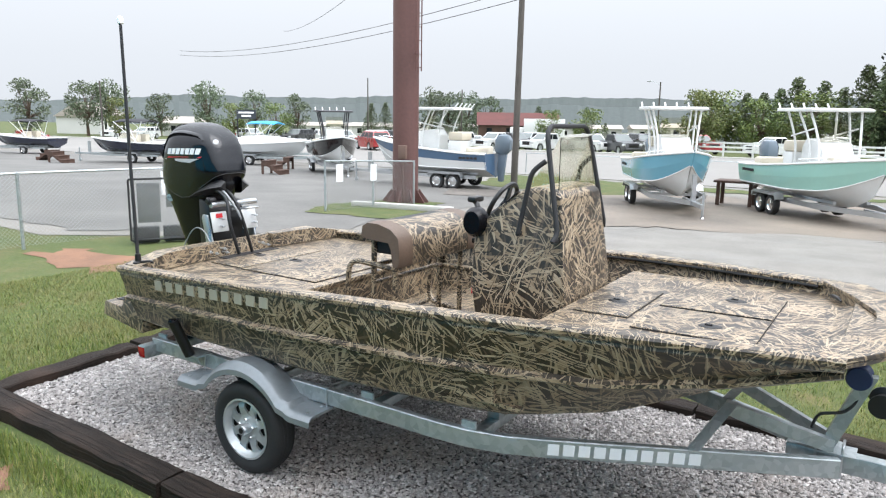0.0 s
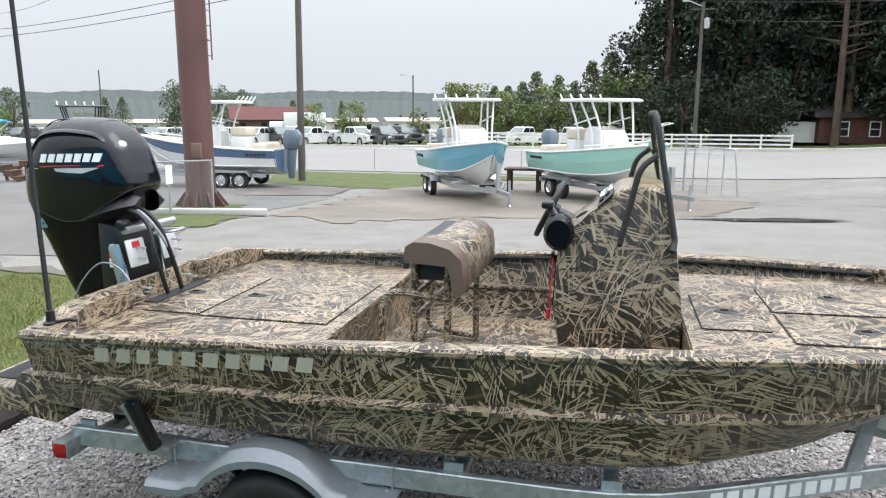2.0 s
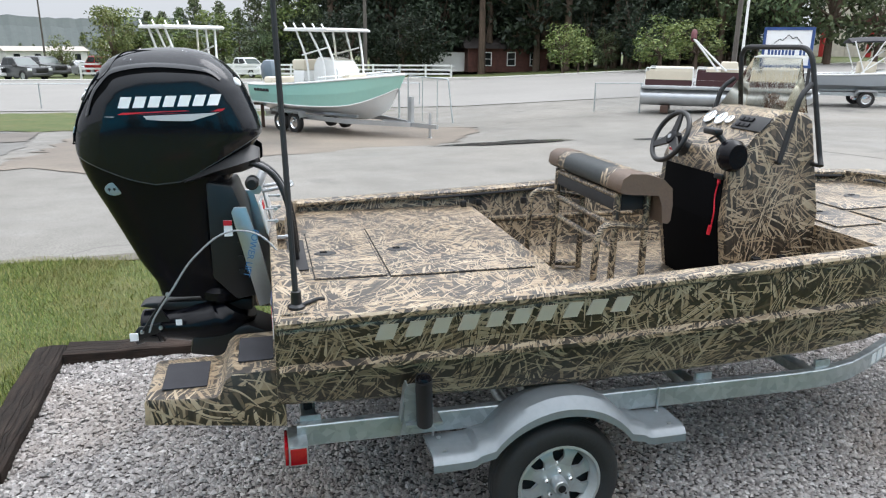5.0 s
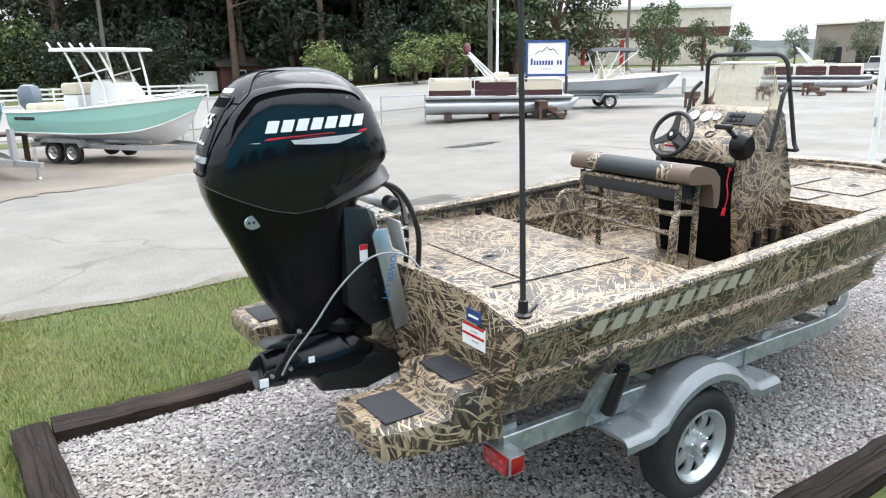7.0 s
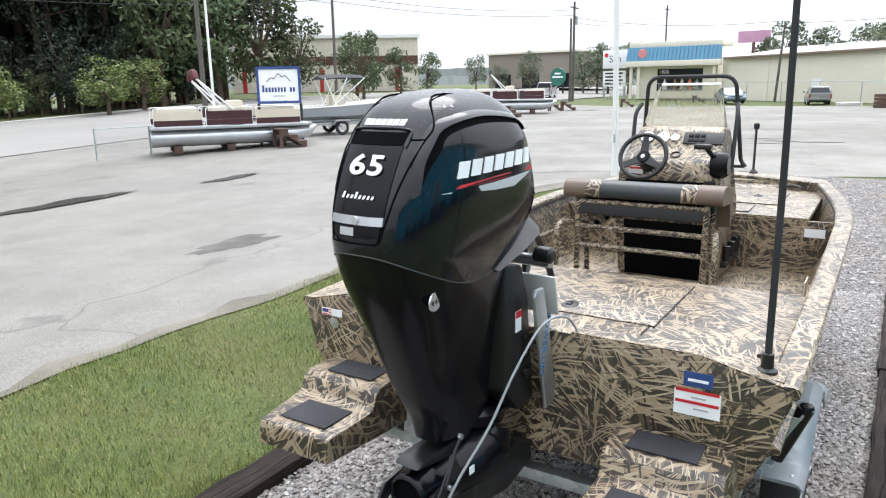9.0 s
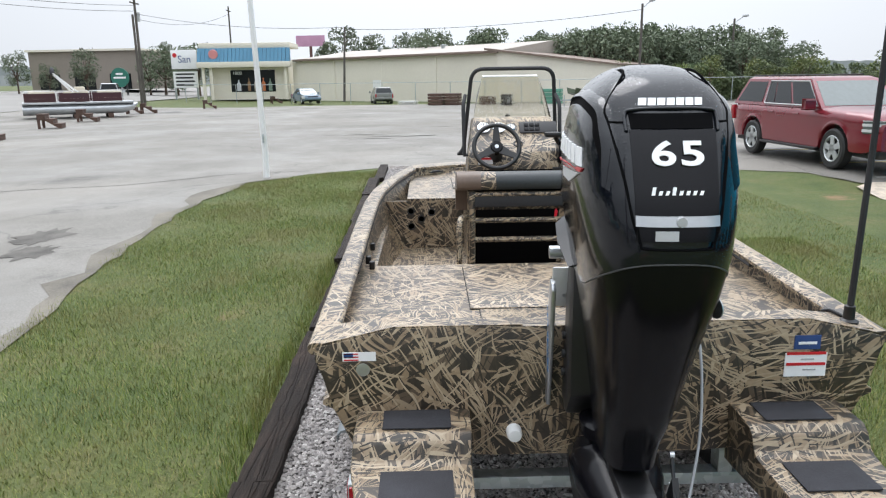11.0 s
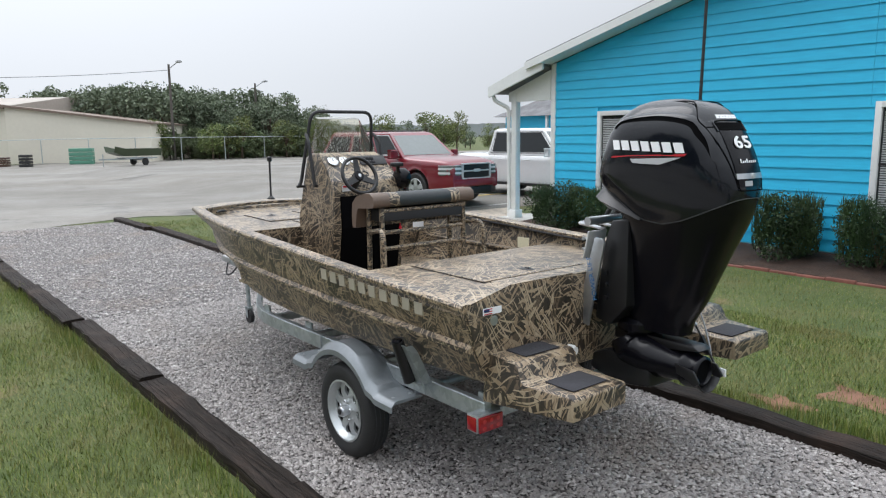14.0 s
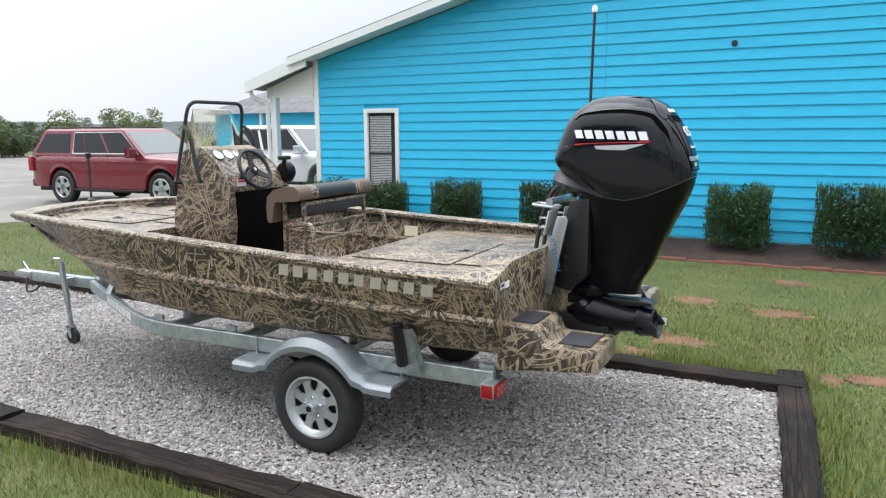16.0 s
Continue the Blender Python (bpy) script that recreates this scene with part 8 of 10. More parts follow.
link = mesh_material()


def fence(pts, h, post_r=0.03, rail=True, mesh=True, step=2.6, label="chain-link fence with galvanised posts"):
    t = thing("fence", label, "fence")
    for (x0, y0), (x1, y1) in zip(pts, pts[1:]):
        n = max(1, round(math.hypot(x1 - x0, y1 - y0) / step))
        for i in range(n + 1):
            k = i / n
            x, y = x0 + (x1 - x0) * k, y0 + (y1 - y0) * k
            z = level(x, y)
            if i < n or (x1, y1) == pts[-1]:
                part("post", tube(bm_new(), [(x, y, z - 0.1), (x, y, z + h)], post_r, 8), galv, t)
            if i < n:
                X, Y = x0 + (x1 - x0) * (i + 1) / n, y0 + (y1 - y0) * (i + 1) / n
                Z = level(X, Y)
                if rail:
                    part("rail", tube(bm_new(), [(x, y, z + h - 0.02), (X, Y, Z + h - 0.02)], post_r * 0.75, 6), galv, t)
                if mesh:
                    me = bpy.data.meshes.new("wire_mesh")
                    me.from_pydata([(x, y, z + 0.03), (X, Y, Z + 0.03), (X, Y, Z + h - 0.03), (x, y, z + h - 0.03)], [], [(0, 1, 2, 3)])
                    L = math.hypot(X - x, Y - y)
                    uv = me.uv_layers.new(name="flat")
                    for q, c in zip(uv.data, ((0, 0), (L, 0), (L, h), (0, h))):
                        q.uv = c
                    me.materials.append(link)
                    ob = new("wire_mesh", me)
                    ob.parent = t
    return t


fence([(-8.1, -3.0), (-7.8, 2.1), (-7.35, 4.9)], 1.28)
fence([(-7.65, 9.4), (-7.7, 13.3)], 1.3)
fence([(-14, 33.3), (-2, 33.6), (8, 33.8)], 1.15, 0.03, True, False, 4.0, "low tubular rail fence along the street")
fence([(13.7, 24.8), (14.9, 23.1), (20.5, 20.4)], 1.2, 0.03)
fence([(78, 27), (63.5, -1.5), (55, -16.5), (58, -32)], 1.9, 0.035, True, False, 3.6)
for x, y in ((-7.66, 9.9), (-7.68, 11.3), (-7.36, 4.6)):
    bm = bm_new()
    box(bm, -0.012, 0.0, -0.13, 0.13, 0.75, 1.2)
    s = solid("notice", bm, white_mark, "small white notice hung on the fence", "notice", at=Matrix.Translation((x + 0.06, y, level(x, y))))
lg = thing("fence_gate", "open chain-link gate leaf in a black frame with grey boards", "gate", at=Matrix.Translation((-6.52, 3.86, level(-6.52, 3.86))) @ pose(0, 0, 0, 0, 0, 63))
part("gate_frame", tube(bm_new(), fillet([(-0.5, 0, 0.06), (-0.5, 0, 1.14), (0.5, 0, 1.14), (0.5, 0, 0.06), (-0.5, 0, 0.06)], 0.04), 0.018, 8), black_matt, lg)
me = bpy.data.meshes.new("wire_mesh")
me.from_pydata([(-0.49, 0, 0.07), (0.49, 0, 0.07), (0.49, 0, 1.13), (-0.49, 0, 1.13)], [], [(0, 1, 2, 3)])
uv = me.uv_layers.new(name="flat")
for q, c in zip(uv.data, ((0, 0), (0.98, 0), (0.98, 1.06), (0, 1.06))):
    q.uv = c
me.materials.append(link)
ob = new("wire_mesh", me)
ob.parent = lg
for x0, x1, z0, z1 in ((-0.36, 0.02, 0.36, 1.06), (0.12, 0.44, 0.62, 1.10)):
    part("board", box(bm_new(), x0, x1, 0.06, 0.08, z0, z1, 0.01), plain("grey_board", (0.16, 0.165, 0.165), 0.7, 0, 0.2, 3), lg)
for x0, x1 in ((-0.46, -0.02), (0.06, 0.44)):
    part("foot_block", box(bm_new(), x0, x1, 0.03, 0.2, 0.0, 0.28, 0.02), black_matt, lg)
# barrier gate panel
gate = thing("gate_panel", "leaning galvanised tubular gate panel with mesh", "gate")
g0, g1 = Vector((5.7, 25.2, level(5.7, 25.2))), Vector((7.0, 23.0, level(7, 23)))
part("gate_frame", tube(bm_new(), fillet([g0, g0 + Vector((0, 0, 1.75)), g1 + Vector((-0.15, 0.2, 1.65)), g1], 0.1), 0.03, 8), galv, gate)
for k in (0.33, 0.66):
    part("bar", tube(bm_new(), [g0.lerp(g1, k), g0.lerp(g1, k) + Vector((0, 0, 1.68))], 0.018, 6), galv, gate)
part("post", tube(bm_new(), [g0 + Vector((-0.3, 0.4, -0.1)), g0 + Vector((-0.3, 0.4, 2.1))], 0.045, 8), galv, gate)
# white board fence across the street
t = thing("board_fence", "white three-board fence across the street", "fence")
for i in range(14):
    x = -15.5 + i * 2.6
    part("post", box(bm_new(), x - 0.08, x + 0.08, 66.9, 67.06, level(x, 67) - 0.1, level(x, 67) + 1.35), white_paint, t)
    if i < 13:
        for z in (0.35, 0.75, 1.15):
            part("board", box(bm_new(), x + 0.08, x + 2.52, 66.94, 67.0, level(x, 67) + z, level(x, 67) + z + 0.16), white_paint, t)
# dealer's sign
sg = thing("dealer_sign", "white framed sign with a mountain outline on dark posts", "sign", at=Matrix.Translation((19.8, 20.95, level(19.8, 20.95))) @ pose(0, 0, 0, 0, 0, -47))
part("panel", box(bm_new(), -0.80, 0.80, -0.03, 0.03, 1.75, 3.05), white_mark, sg)
for a, b, c, d in ((-0.90, 0.90, 3.05, 3.16), (-0.90, 0.90, 1.65, 1.75), (-0.90, -0.80, 1.75, 3.05), (0.80, 0.90, 1.75, 3.05)):
    part("frame", box(bm_new(), a, b, -0.06, 0.06, c, d), blue_mark, sg)
for x in (-0.87, 0.87):
    part("post", box(bm_new(), x - 0.06, x + 0.06, -0.06, 0.06, -0.1, 1.65), black_matt, sg)
bm = bm_new()
for p, q in zip([(-0.5, 2.55), (-0.3, 2.72), (-0.2, 2.66), (0.0, 2.88), (0.15, 2.74), (0.28, 2.80), (0.5, 2.55)], [(-0.3, 2.72), (-0.2, 2.66), (0.0, 2.88), (0.15, 2.74), (0.28, 2.80), (0.5, 2.55)]):
    tube(bm, [(p[0], -0.036, p[1]), (q[0], -0.036, q[1])], 0.013, 5)
part("mountain_outline", bm, black_matt, sg)
for i in (0, 1, 2, 3, 4, 5, 6, 7, 9, 10):
    part("name_block", box(bm_new(), -0.68 + i * 0.125, -0.68 + i * 0.125 + 0.085, -0.034, -0.0305, 2.12, 2.12 + (0.28 if i == 0 else 0.19)), blue_mark, sg)
for i in range(6):
    part("small_block", box(bm_new(), -0.24 + i * 0.08, -0.24 + i * 0.08 + 0.055, -0.034, -0.0305, 1.92, 1.99), grey_mark, sg)


def stairs(x, y, yaw):
    t = thing("boarding_steps", "brown-stained wooden boarding steps on the asphalt", "steps", "boarding steps", at=Matrix.Translation((x, y, level(x, y))) @ pose(0, 0, 0, 0, 0, yaw))
    for k in range(3):
        part("tread", box(bm_new(), k * 0.36 - 0.02, k * 0.36 + 0.40, -0.5, 0.5, 0.24 * (k + 1) - 0.05, 0.24 * (k + 1), 0.008), brown_wood, t)
        part("riser", box(bm_new(), k * 0.36, k * 0.36 + 0.03, -0.48, 0.48, 0.24 * k, 0.24 * (k + 1) - 0.05), brown_wood, t)
    for s in (-0.5, 0.46):
        bm = bm_new()
        prism(bm, [(0.0, 0), (0.12, 0), (0.75, 0.42), (0.95, 0.42), (0.95, 0), (1.08, 0), (1.08, 0.69), (0.72, 0.69), (0.72, 0.45), (0.36, 0.45), (0.36, 0.21), (0, 0.21)], "y", s, s + 0.04)
        part("stringer", bm, brown_wood, t)


for x, y, a in ((19.0, 19.0, 150), (27.6, 18.2, 105), (34.8, 19.2, 105), (40.4, 19.9, 105), (50.5, 21.2, 105), (51.6, 20.6, 105), (60.0, 18.6, 105), (72.0, 15.4, 110), (-45, 22, 20), (-39.5, 20.8, 200), (-22.5, 22.6, 200), (-26.5, 25.6, 30)):
    stairs(x, y, a)
tb = thing("wooden_table", "dark wooden display table on the lot", "table", at=Matrix.Translation((-0.6, 23.4, level(-0.6, 23.4))))
part("top", box(bm_new(), -0.7, 0.7, -0.5, 0.5, 0.82, 0.9, 0.01), brown_wood, tb)
for x in (-0.6, 0.5):
    for y in (-0.42, 0.34):
        part("leg", box(bm_new(), x, x + 0.12, y, y + 0.1, 0, 0.82), brown_wood, tb)
outline_sheet("old_lot_surface", ragged([(-95, 8), (-9, 3.6), (-7.2, 5.3), (-5.3, 6.0), (-4.9, 6.9), (-5.7, 9.1), (-5.8, 11.6), (-6.1, 14.2), (-6.3, 17.6), (-7.2, 22), (-12, 25), (-24, 28), (-95, 31), (-95, 8)], 0.5, 0.12, 14), 0.002, plain("old_gritty_asphalt", (0.135, 0.13, 0.12), 0.7, 0, 0.35, 1.3, bump=0.006), "darker gritty old asphalt of the boat lot", "pavement")
outline_sheet("pole_grass", ragged([(-8.0, 9.0), (-5.6, 9.3), (-5.9, 11.3), (-6.8, 12.8), (-7.4, 14.6), (-9.2, 14.6), (-9.0, 11.0), (-8.0, 9.0)], 0.3, 0.12, 15), 0.014, lawn, "patch of rough grass round the sign pole", "grass")
bm = bm_new()
box(bm, -1.5, 1.5, -0.1, 0.1, 0.0, 0.16, 0.03)
solid("parking_stop", bm, kerb_mat, "pale concrete wheel stop lying by the sign pole", "kerb", at=Matrix.Translation((-6.9, 11.6, level(-6.9, 11.6))) @ pose(0, 0, 0, 0, 0, 12))
outline_sheet("platform", ragged([(-9.6, 17.8), (-6.6, 19.0), (-7.2, 22.5), (-11.6, 21.5), (-9.6, 17.8)], 0.5, 0.05, 8), 0.02, plain("dark_weathered_boards", (0.13, 0.115, 0.10), 0.8, 0, 0.4, 3), "dark weathered display pad", "platform")
outline_sheet("grass_verge", ragged([(-12, 24), (-6, 22.5), (-4.6, 24.5), (-5.6, 28), (4, 29), (6, 30.4), (-14, 31), (-12, 24)], 0.6, 0.3, 9), 0.012, lawn, "patchy grass verge between lot and street", "grass")
outline_sheet("stained_lot_patch", ragged([(-5.8, 19.5), (-5.3, 12.4), (-3.4, 11.2), (-0.5, 13.4), (4.6, 14.8), (7.2, 20), (5, 26.4), (-5.5, 26.4), (-5.8, 19.5)], 0.35, 0.35, 10), 0.006, plain("damp_tan_asphalt", (0.165, 0.136, 0.107), 0.6, 0, 0.45, 1.1), "damp brownish asphalt under the display boats", "pavement")
wet = plain("wet_dark_asphalt", (0.085, 0.083, 0.08), 0.12, 0, 0.3, 1.2)
for i, (x, y, a, b) in enumerate(((6.3, 14.6, 2.1, 0.6), (10.5, 13.6, 1.0, 0.35))):
    rnd2 = random.Random(80 + i)
    outline_sheet("puddle", [(x + a * math.cos(t) * rnd2.uniform(0.55, 1.1), y + b * math.sin(t) * rnd2.uniform(0.5, 1.1)) for t in np.linspace(0, 6.283, 23)[:-1]], 0.009, wet, "shallow dark wet patch on the asphalt", "puddle")


# long damp scars worn into the far lot
scar = plain("damp_worn_asphalt", (0.20, 0.19, 0.17), 0.55, 0, 0.5, 5, bump=0.006)
for i, (x, y, a, b, turn) in enumerate(((26.2, 1.6, 1.5, 0.42, 92), (27.2, 3.6, 1.9, 0.13, 100), (25.0, 2.8, 0.9, 0.16, 96), (34.6, -7.0, 1.3, 0.30, 70), (31.5, 0.2, 1.2, 0.10, 88), (19.5, 9.4, 0.5, 0.05, 80), (33.0, -2.6, 1.0, 0.10, 80))):
    rnd2 = random.Random(180 + i)
    c, q = math.cos(radians(turn)), math.sin(radians(turn))
    ring = [(a * math.cos(t) * rnd2.uniform(0.7, 1.1), b * math.sin(t) * rnd2.uniform(0.35, 1.2)) for t in np.linspace(0, 6.283, 41)[:-1]]
    outline_sheet("worn_scar", [(x + u * c - v * q, y + u * q + v * c) for u, v in ring], 0.008, scar, "damp darker scar worn into the asphalt", "marking")


# ---- vehicles ----
car_glass = plain("dark_car_glass", (0.012, 0.015, 0.017), 0.07, 0, 0.2, 1, spec=0.3)
bright_trim = plain("bright_trim", (0.58, 0.59, 0.60), 0.3, 0.45, 0.05, 6)
# base paler than the side glass: part of the sky's reflection is painted in
screen_glass = plain("sky_reflection_tinted_glass", (0.085, 0.105, 0.10), 0.06, 0, 0.25, 1.2, spec=0.6, coat=0.8)
lamp_clear = plain("clear_lamp", (0.7, 0.72, 0.74), 0.1, 0.3, 0.1, 10, coat=0.6)
paints = {n: plain(n + "_car_paint", c, 0.28, 0.1, 0.06, 1.5, coat=0.7) for n, c in (("dark_red", (0.165, 0.008, 0.017)), ("white", (0.72, 0.73, 0.73)), ("silver", (0.40, 0.41, 0.42)), ("grey", (0.19, 0.20, 0.19)), ("charcoal", (0.05, 0.052, 0.055)), ("blue_grey", (0.15, 0.22, 0.29)), ("red", (0.33, 0.02, 0.02)), ("black", (0.015, 0.015, 0.017)))}

SHAPES = {
    # length, half width, belt height, roof height, wheelbase half, wheel radius, base and roof of the glasshouse, hood
    "suv": dict(L=5.75, w=1.02, belt=1.24, roof=1.90, wb=1.66, r=0.42, g0=-2.76, g1=1.12, t0=-2.42, t1=0.34, nose=1.13),
    "hatchback": dict(L=4.2, w=0.88, belt=0.95, roof=1.50, wb=1.28, r=0.32, g0=-2.02, g1=1.10, t0=-1.65, t1=0.25, nose=0.82),
    "pickup": dict(L=5.8, w=1.0, belt=1.16, roof=1.86, wb=1.80, r=0.40, g0=-0.95, g1=1.30, t0=-0.78, t1=0.50, nose=1.08),
    "crew_cab": dict(L=5.95, w=1.0, belt=1.22, roof=1.97, wb=1.88, r=0.43, g0=-1.42, g1=1.42, t0=-1.32, t1=0.66, nose=1.18),
    "sedan": dict(L=4.7, w=0.9, belt=0.92, roof=1.44, wb=1.35, r=0.32, g0=-1.75, g1=1.10, t0=-1.0, t1=0.25, nose=0.78),
}


def car_shell(bm, S, arch):
    """Body of a car below its windows: rounded sections from tail to nose, cut by the wheel arches."""
    L, w, belt, nose, wb, r, g1 = S["L"], S["w"], S["belt"], S["nose"], S["wb"], S["r"], S["g1"]
    h = L / 2
    xs = set(np.round(np.linspace(-h, h, 44), 3))
    for c in (-wb, wb):
        xs |= set(np.round([c + arch * math.cos(a) for a in np.linspace(0.02, math.pi - 0.02, 15)], 3))
    rings = []
    for x in sorted(xs):
        wx = w * lerp(x, [-h, -h + 0.12, -h + 0.5, h - 0.95, h - 0.4, h - 0.12, h], [0.86, 0.94, 1, 1, 0.95, 0.87, 0.79])
        top = lerp(x, [-h, -h + 0.06, g1 - 0.1, g1 + 0.2, h - 0.5, h - 0.14, h], [belt - 0.12, belt, belt, belt - 0.02, nose + 0.04, nose - 0.02, nose - 0.14])
        low = lerp(x, [-h, -h + 0.3, h - 0.4, h], [0.52, 0.40, 0.38, 0.46])
        for c in (-wb, wb):
            if abs(x - c) < arch:
                low = max(low, r + math.sqrt(arch * arch - (x - c) ** 2))
        hood = 0.045 * lerp(x, [g1 - 0.2, g1 + 0.2, h - 0.2, h], [0, 1, 1, 0.3])
        half = [(0.90, low), (0.985, low + 0.02), (1.0, max(low + 0.05, 0.66)), (0.99, max(low + 0.09, 0.82)), (0.985, max(low + 0.12, top - 0.24)), (0.992, max(low + 0.14, top - 0.17)), (0.965, max(low + 0.17, top - 0.06)), (0.92, max(low + 0.19, top - 0.012)), (0.80, top + 0.005 + hood * 0.4), (0.55, top + 0.012 + hood), (0.25, top + 0.015 + hood * 0.85)]
        rings.append([(x, -wx * y, z) for y, z in half] + [(x, wx * y, z) for y, z in half[::-1]])
    return loft(bm, rings)


def vehicle(kind, paint, at, label, fine=False, group="parked vehicles", shape=None):
    S = SHAPES[shape or kind]
    L, w, belt, roof, wb, r = S["L"], S["w"], S["belt"], S["roof"], S["wb"], S["r"]
    h = L / 2
    t = thing({"suv": "sport_utility_vehicle", "hatchback": "car", "pickup": "pickup_truck", "sedan": "car"}[kind], label, {"suv": "car", "hatchback": "car", "pickup": "truck", "sedan": "car"}[kind], group, at=at)
    P = paints[paint]
    arch = r * 1.17

    def arc(cx, n=9):
        return [(cx + arch * math.cos(a), r + arch * math.sin(a)) for a in np.linspace(math.pi + 0.25, -0.25, n)]
    low = [(-h + 0.05, 0.42)] + arc(-wb) + arc(wb) + [(h - 0.12, 0.36), (h, 0.5), (h, S["nose"] - 0.22), (h - 0.08, S["nose"])]
    back = -h + 0.04
    if kind == "sedan":
        top = [(S["g1"], belt), (S["g0"], belt + 0.02), (back, belt - 0.02), (-h, 0.6)]
    else:
        top = [(S["g1"], belt), (back, belt), (-h, 0.6)]
    bm = bm_new()
    if fine:
        car_shell(bm, S, arch)
    else:
        prism(bm, low + top, "y", -w, w)
        for v in bm.verts:
            if v.co.z > 0.75 or v.co.z < 0.42:
                v.co.y *= 0.965
            if abs(v.co.x) > h - 0.3:
                v.co.y *= 0.93
    part("body", bm, P, t, shade=40)
    bm = bm_new()
    box(bm, -h + 0.15, h - 0.25, -w * 0.80, w * 0.80, 0.30, 0.98 if fine else 0.62)
    part("underbody", bm, black_matt, t)
    bm = bm_new()
    wb_, wt = w * 0.95, w * 0.76
    g0, g1, t0, t1 = S["g0"], S["g1"], S["t0"], S["t1"]
    loft(bm, [[(g0, -wb_, belt - 0.02), (g1, -wb_, belt - 0.02), (g1, wb_, belt - 0.02), (g0, wb_, belt - 0.02)],
              [(t0, -wt, roof - 0.05), (t1, -wt, roof - 0.05), (t1, wt, roof - 0.05), (t0, wt, roof - 0.05)],
              [(t0 + 0.12, -wt * 0.9, roof), (t1 - 0.18, -wt * 0.9, roof), (t1 - 0.18, wt * 0.9, roof), (t0 + 0.12, wt * 0.9, roof)]])
    part("cabin", bm, P, t, shade=30)

    def pane(x0, x1, f0, f1, s, name="side_window"):
        """A pane on the sloping cabin side, between two shares of its length and height."""
        def pt(k, f):
            xa, xb = g0 + (t0 - g0) * f, g1 + (t1 - g1) * f
            return (xa + (xb - xa) * k, s * (wb_ + (wt - wb_) * f + 0.008), belt + (roof - 0.07 - belt) * f)
        bm = bm_new()
        q = [pt(x0, f0), pt(x1, f0), pt(x1, f1), pt(x0, f1)]
        loft(bm, [[Vector(p) for p in q], [Vector((p[0], p[1] - s * 0.03, p[2])) for p in q]])
        part(name, bm, car_glass, t)
    for s in (-1, 1):
        cuts = {"suv": ((0.035, 0.355), (0.405, 0.50), (0.51, 0.70), (0.725, 0.965)), "hatchback": ((0.05, 0.30), (0.34, 0.6), (0.63, 0.93)), "pickup": ((0.06, 0.42), (0.46, 0.94)), "sedan": ((0.14, 0.46), (0.49, 0.92))}[kind]
        for a, b in cuts:
            pane(a, b, 0.10, 0.92, s)
        if fine:
            def pt(k, f, o):
                xa, xb = g0 + (t0 - g0) * f, g1 + (t1 - g1) * f
                return Vector((xa + (xb - xa) * k, s * (wb_ + (wt - wb_) * f + o), belt + (roof - 0.07 - belt) * f))
            bm = bm_new()
            k0 = 0.395 if kind == "suv" else 0.04
            tube(bm, [pt(k0, 0.06, 0.014), pt(0.975, 0.06, 0.014), pt(0.975, 0.95, 0.014), pt(k0 + 0.01, 0.95, 0.014), pt(k0, 0.06, 0.014)], 0.016 if kind == "suv" else 0.008, 6)
            part("window_trim", bm, bright_trim if kind == "suv" else black_plastic, t)
            bm = bm_new()
            box(bm, -1.15, 1.15, s * w * 0.97 - 0.09, s * w * 0.97 + 0.05, 0.34, 0.40, 0.02)
            part("running_board", bm, black_plastic, t)
            for x in (0.12, -0.95):
                part("door_handle", tube(bm_new(), [(x, s * (w * 0.965 + 0.025), belt - 0.16), (x + 0.22, s * (w * 0.965 + 0.025), belt - 0.15)], 0.018, 6), P, t)
            for x in (1.06, -0.02, -1.10):
                bm = bm_new()
                box(bm, x - 0.004, x + 0.004, s * w * 0.967 - 0.002, s * w * 0.967 + 0.002, 0.45, belt - 0.02)
                part("door_gap", bm, black_matt, t)
            bm = bm_new()
            tube(bm, [(t0 + 0.1, s * wt * 0.86, roof + 0.03), (t1 - 0.35, s * wt * 0.86, roof + 0.03)], 0.02, 6)
            if kind == "suv":
                part("roof_rail", bm, black_plastic, t)
        bm = bm_new()
        box(bm, g1 - 0.30, g1 - 0.16, s * (w + 0.02), s * (w + 0.20), belt - 0.02, belt + 0.16, 0.03)
        part("mirror", bm, P, t)
        if fine:
            z1 = S["nose"] - 0.10
            q = [(h + 0.012, s * w * 0.47), (h + 0.006, s * w * 0.70), (h - 0.09, s * w * 0.845), (h - 0.36, s * w * 0.955), (h - 0.36, s * w * 0.90), (h - 0.12, s * w * 0.78), (h - 0.06, s * w * 0.47)]
            hl = part("headlamp", prism(bm_new(), q, "z", z1 - 0.24, z1, 0.008), screen_glass, t, "swept clear headlamp")
            for z in (z1 - 0.06, z1 - 0.17):
                part("reflector", prism(bm_new(), [(x + 0.006, y * 1.003) for x, y in q[:4]] + [(x - 0.02, y) for x, y in q[3::-1]], "z", z - 0.035, z + 0.02), lamp_clear, hl)
            part("lamp_rim", prism(bm_new(), [(x + 0.008, y * 1.004) for x, y in q[:4]] + [(x - 0.02, y) for x, y in q[3::-1]], "z", z1, z1 + 0.018), bright_trim, hl)
        else:
            part("headlamp", box(bm_new(), h - 0.10 - 0.06, h + 0.008, s * w * 0.90 - 0.30, s * w * 0.90 + 0.02, S["nose"] - 0.28, S["nose"] - 0.06, 0.02), lamp_clear, t)
        part("tail_lamp", box(bm_new(), -h - 0.01, -h + 0.16, s * w * 0.88 - 0.10, s * w * 0.88 + 0.02, belt - 0.42, belt - 0.05, 0.02), red_lens, t)
    # windscreen and rear window
    for front in (1, 0):
        a0, a1 = (g1, t1) if front else (g0, t0)
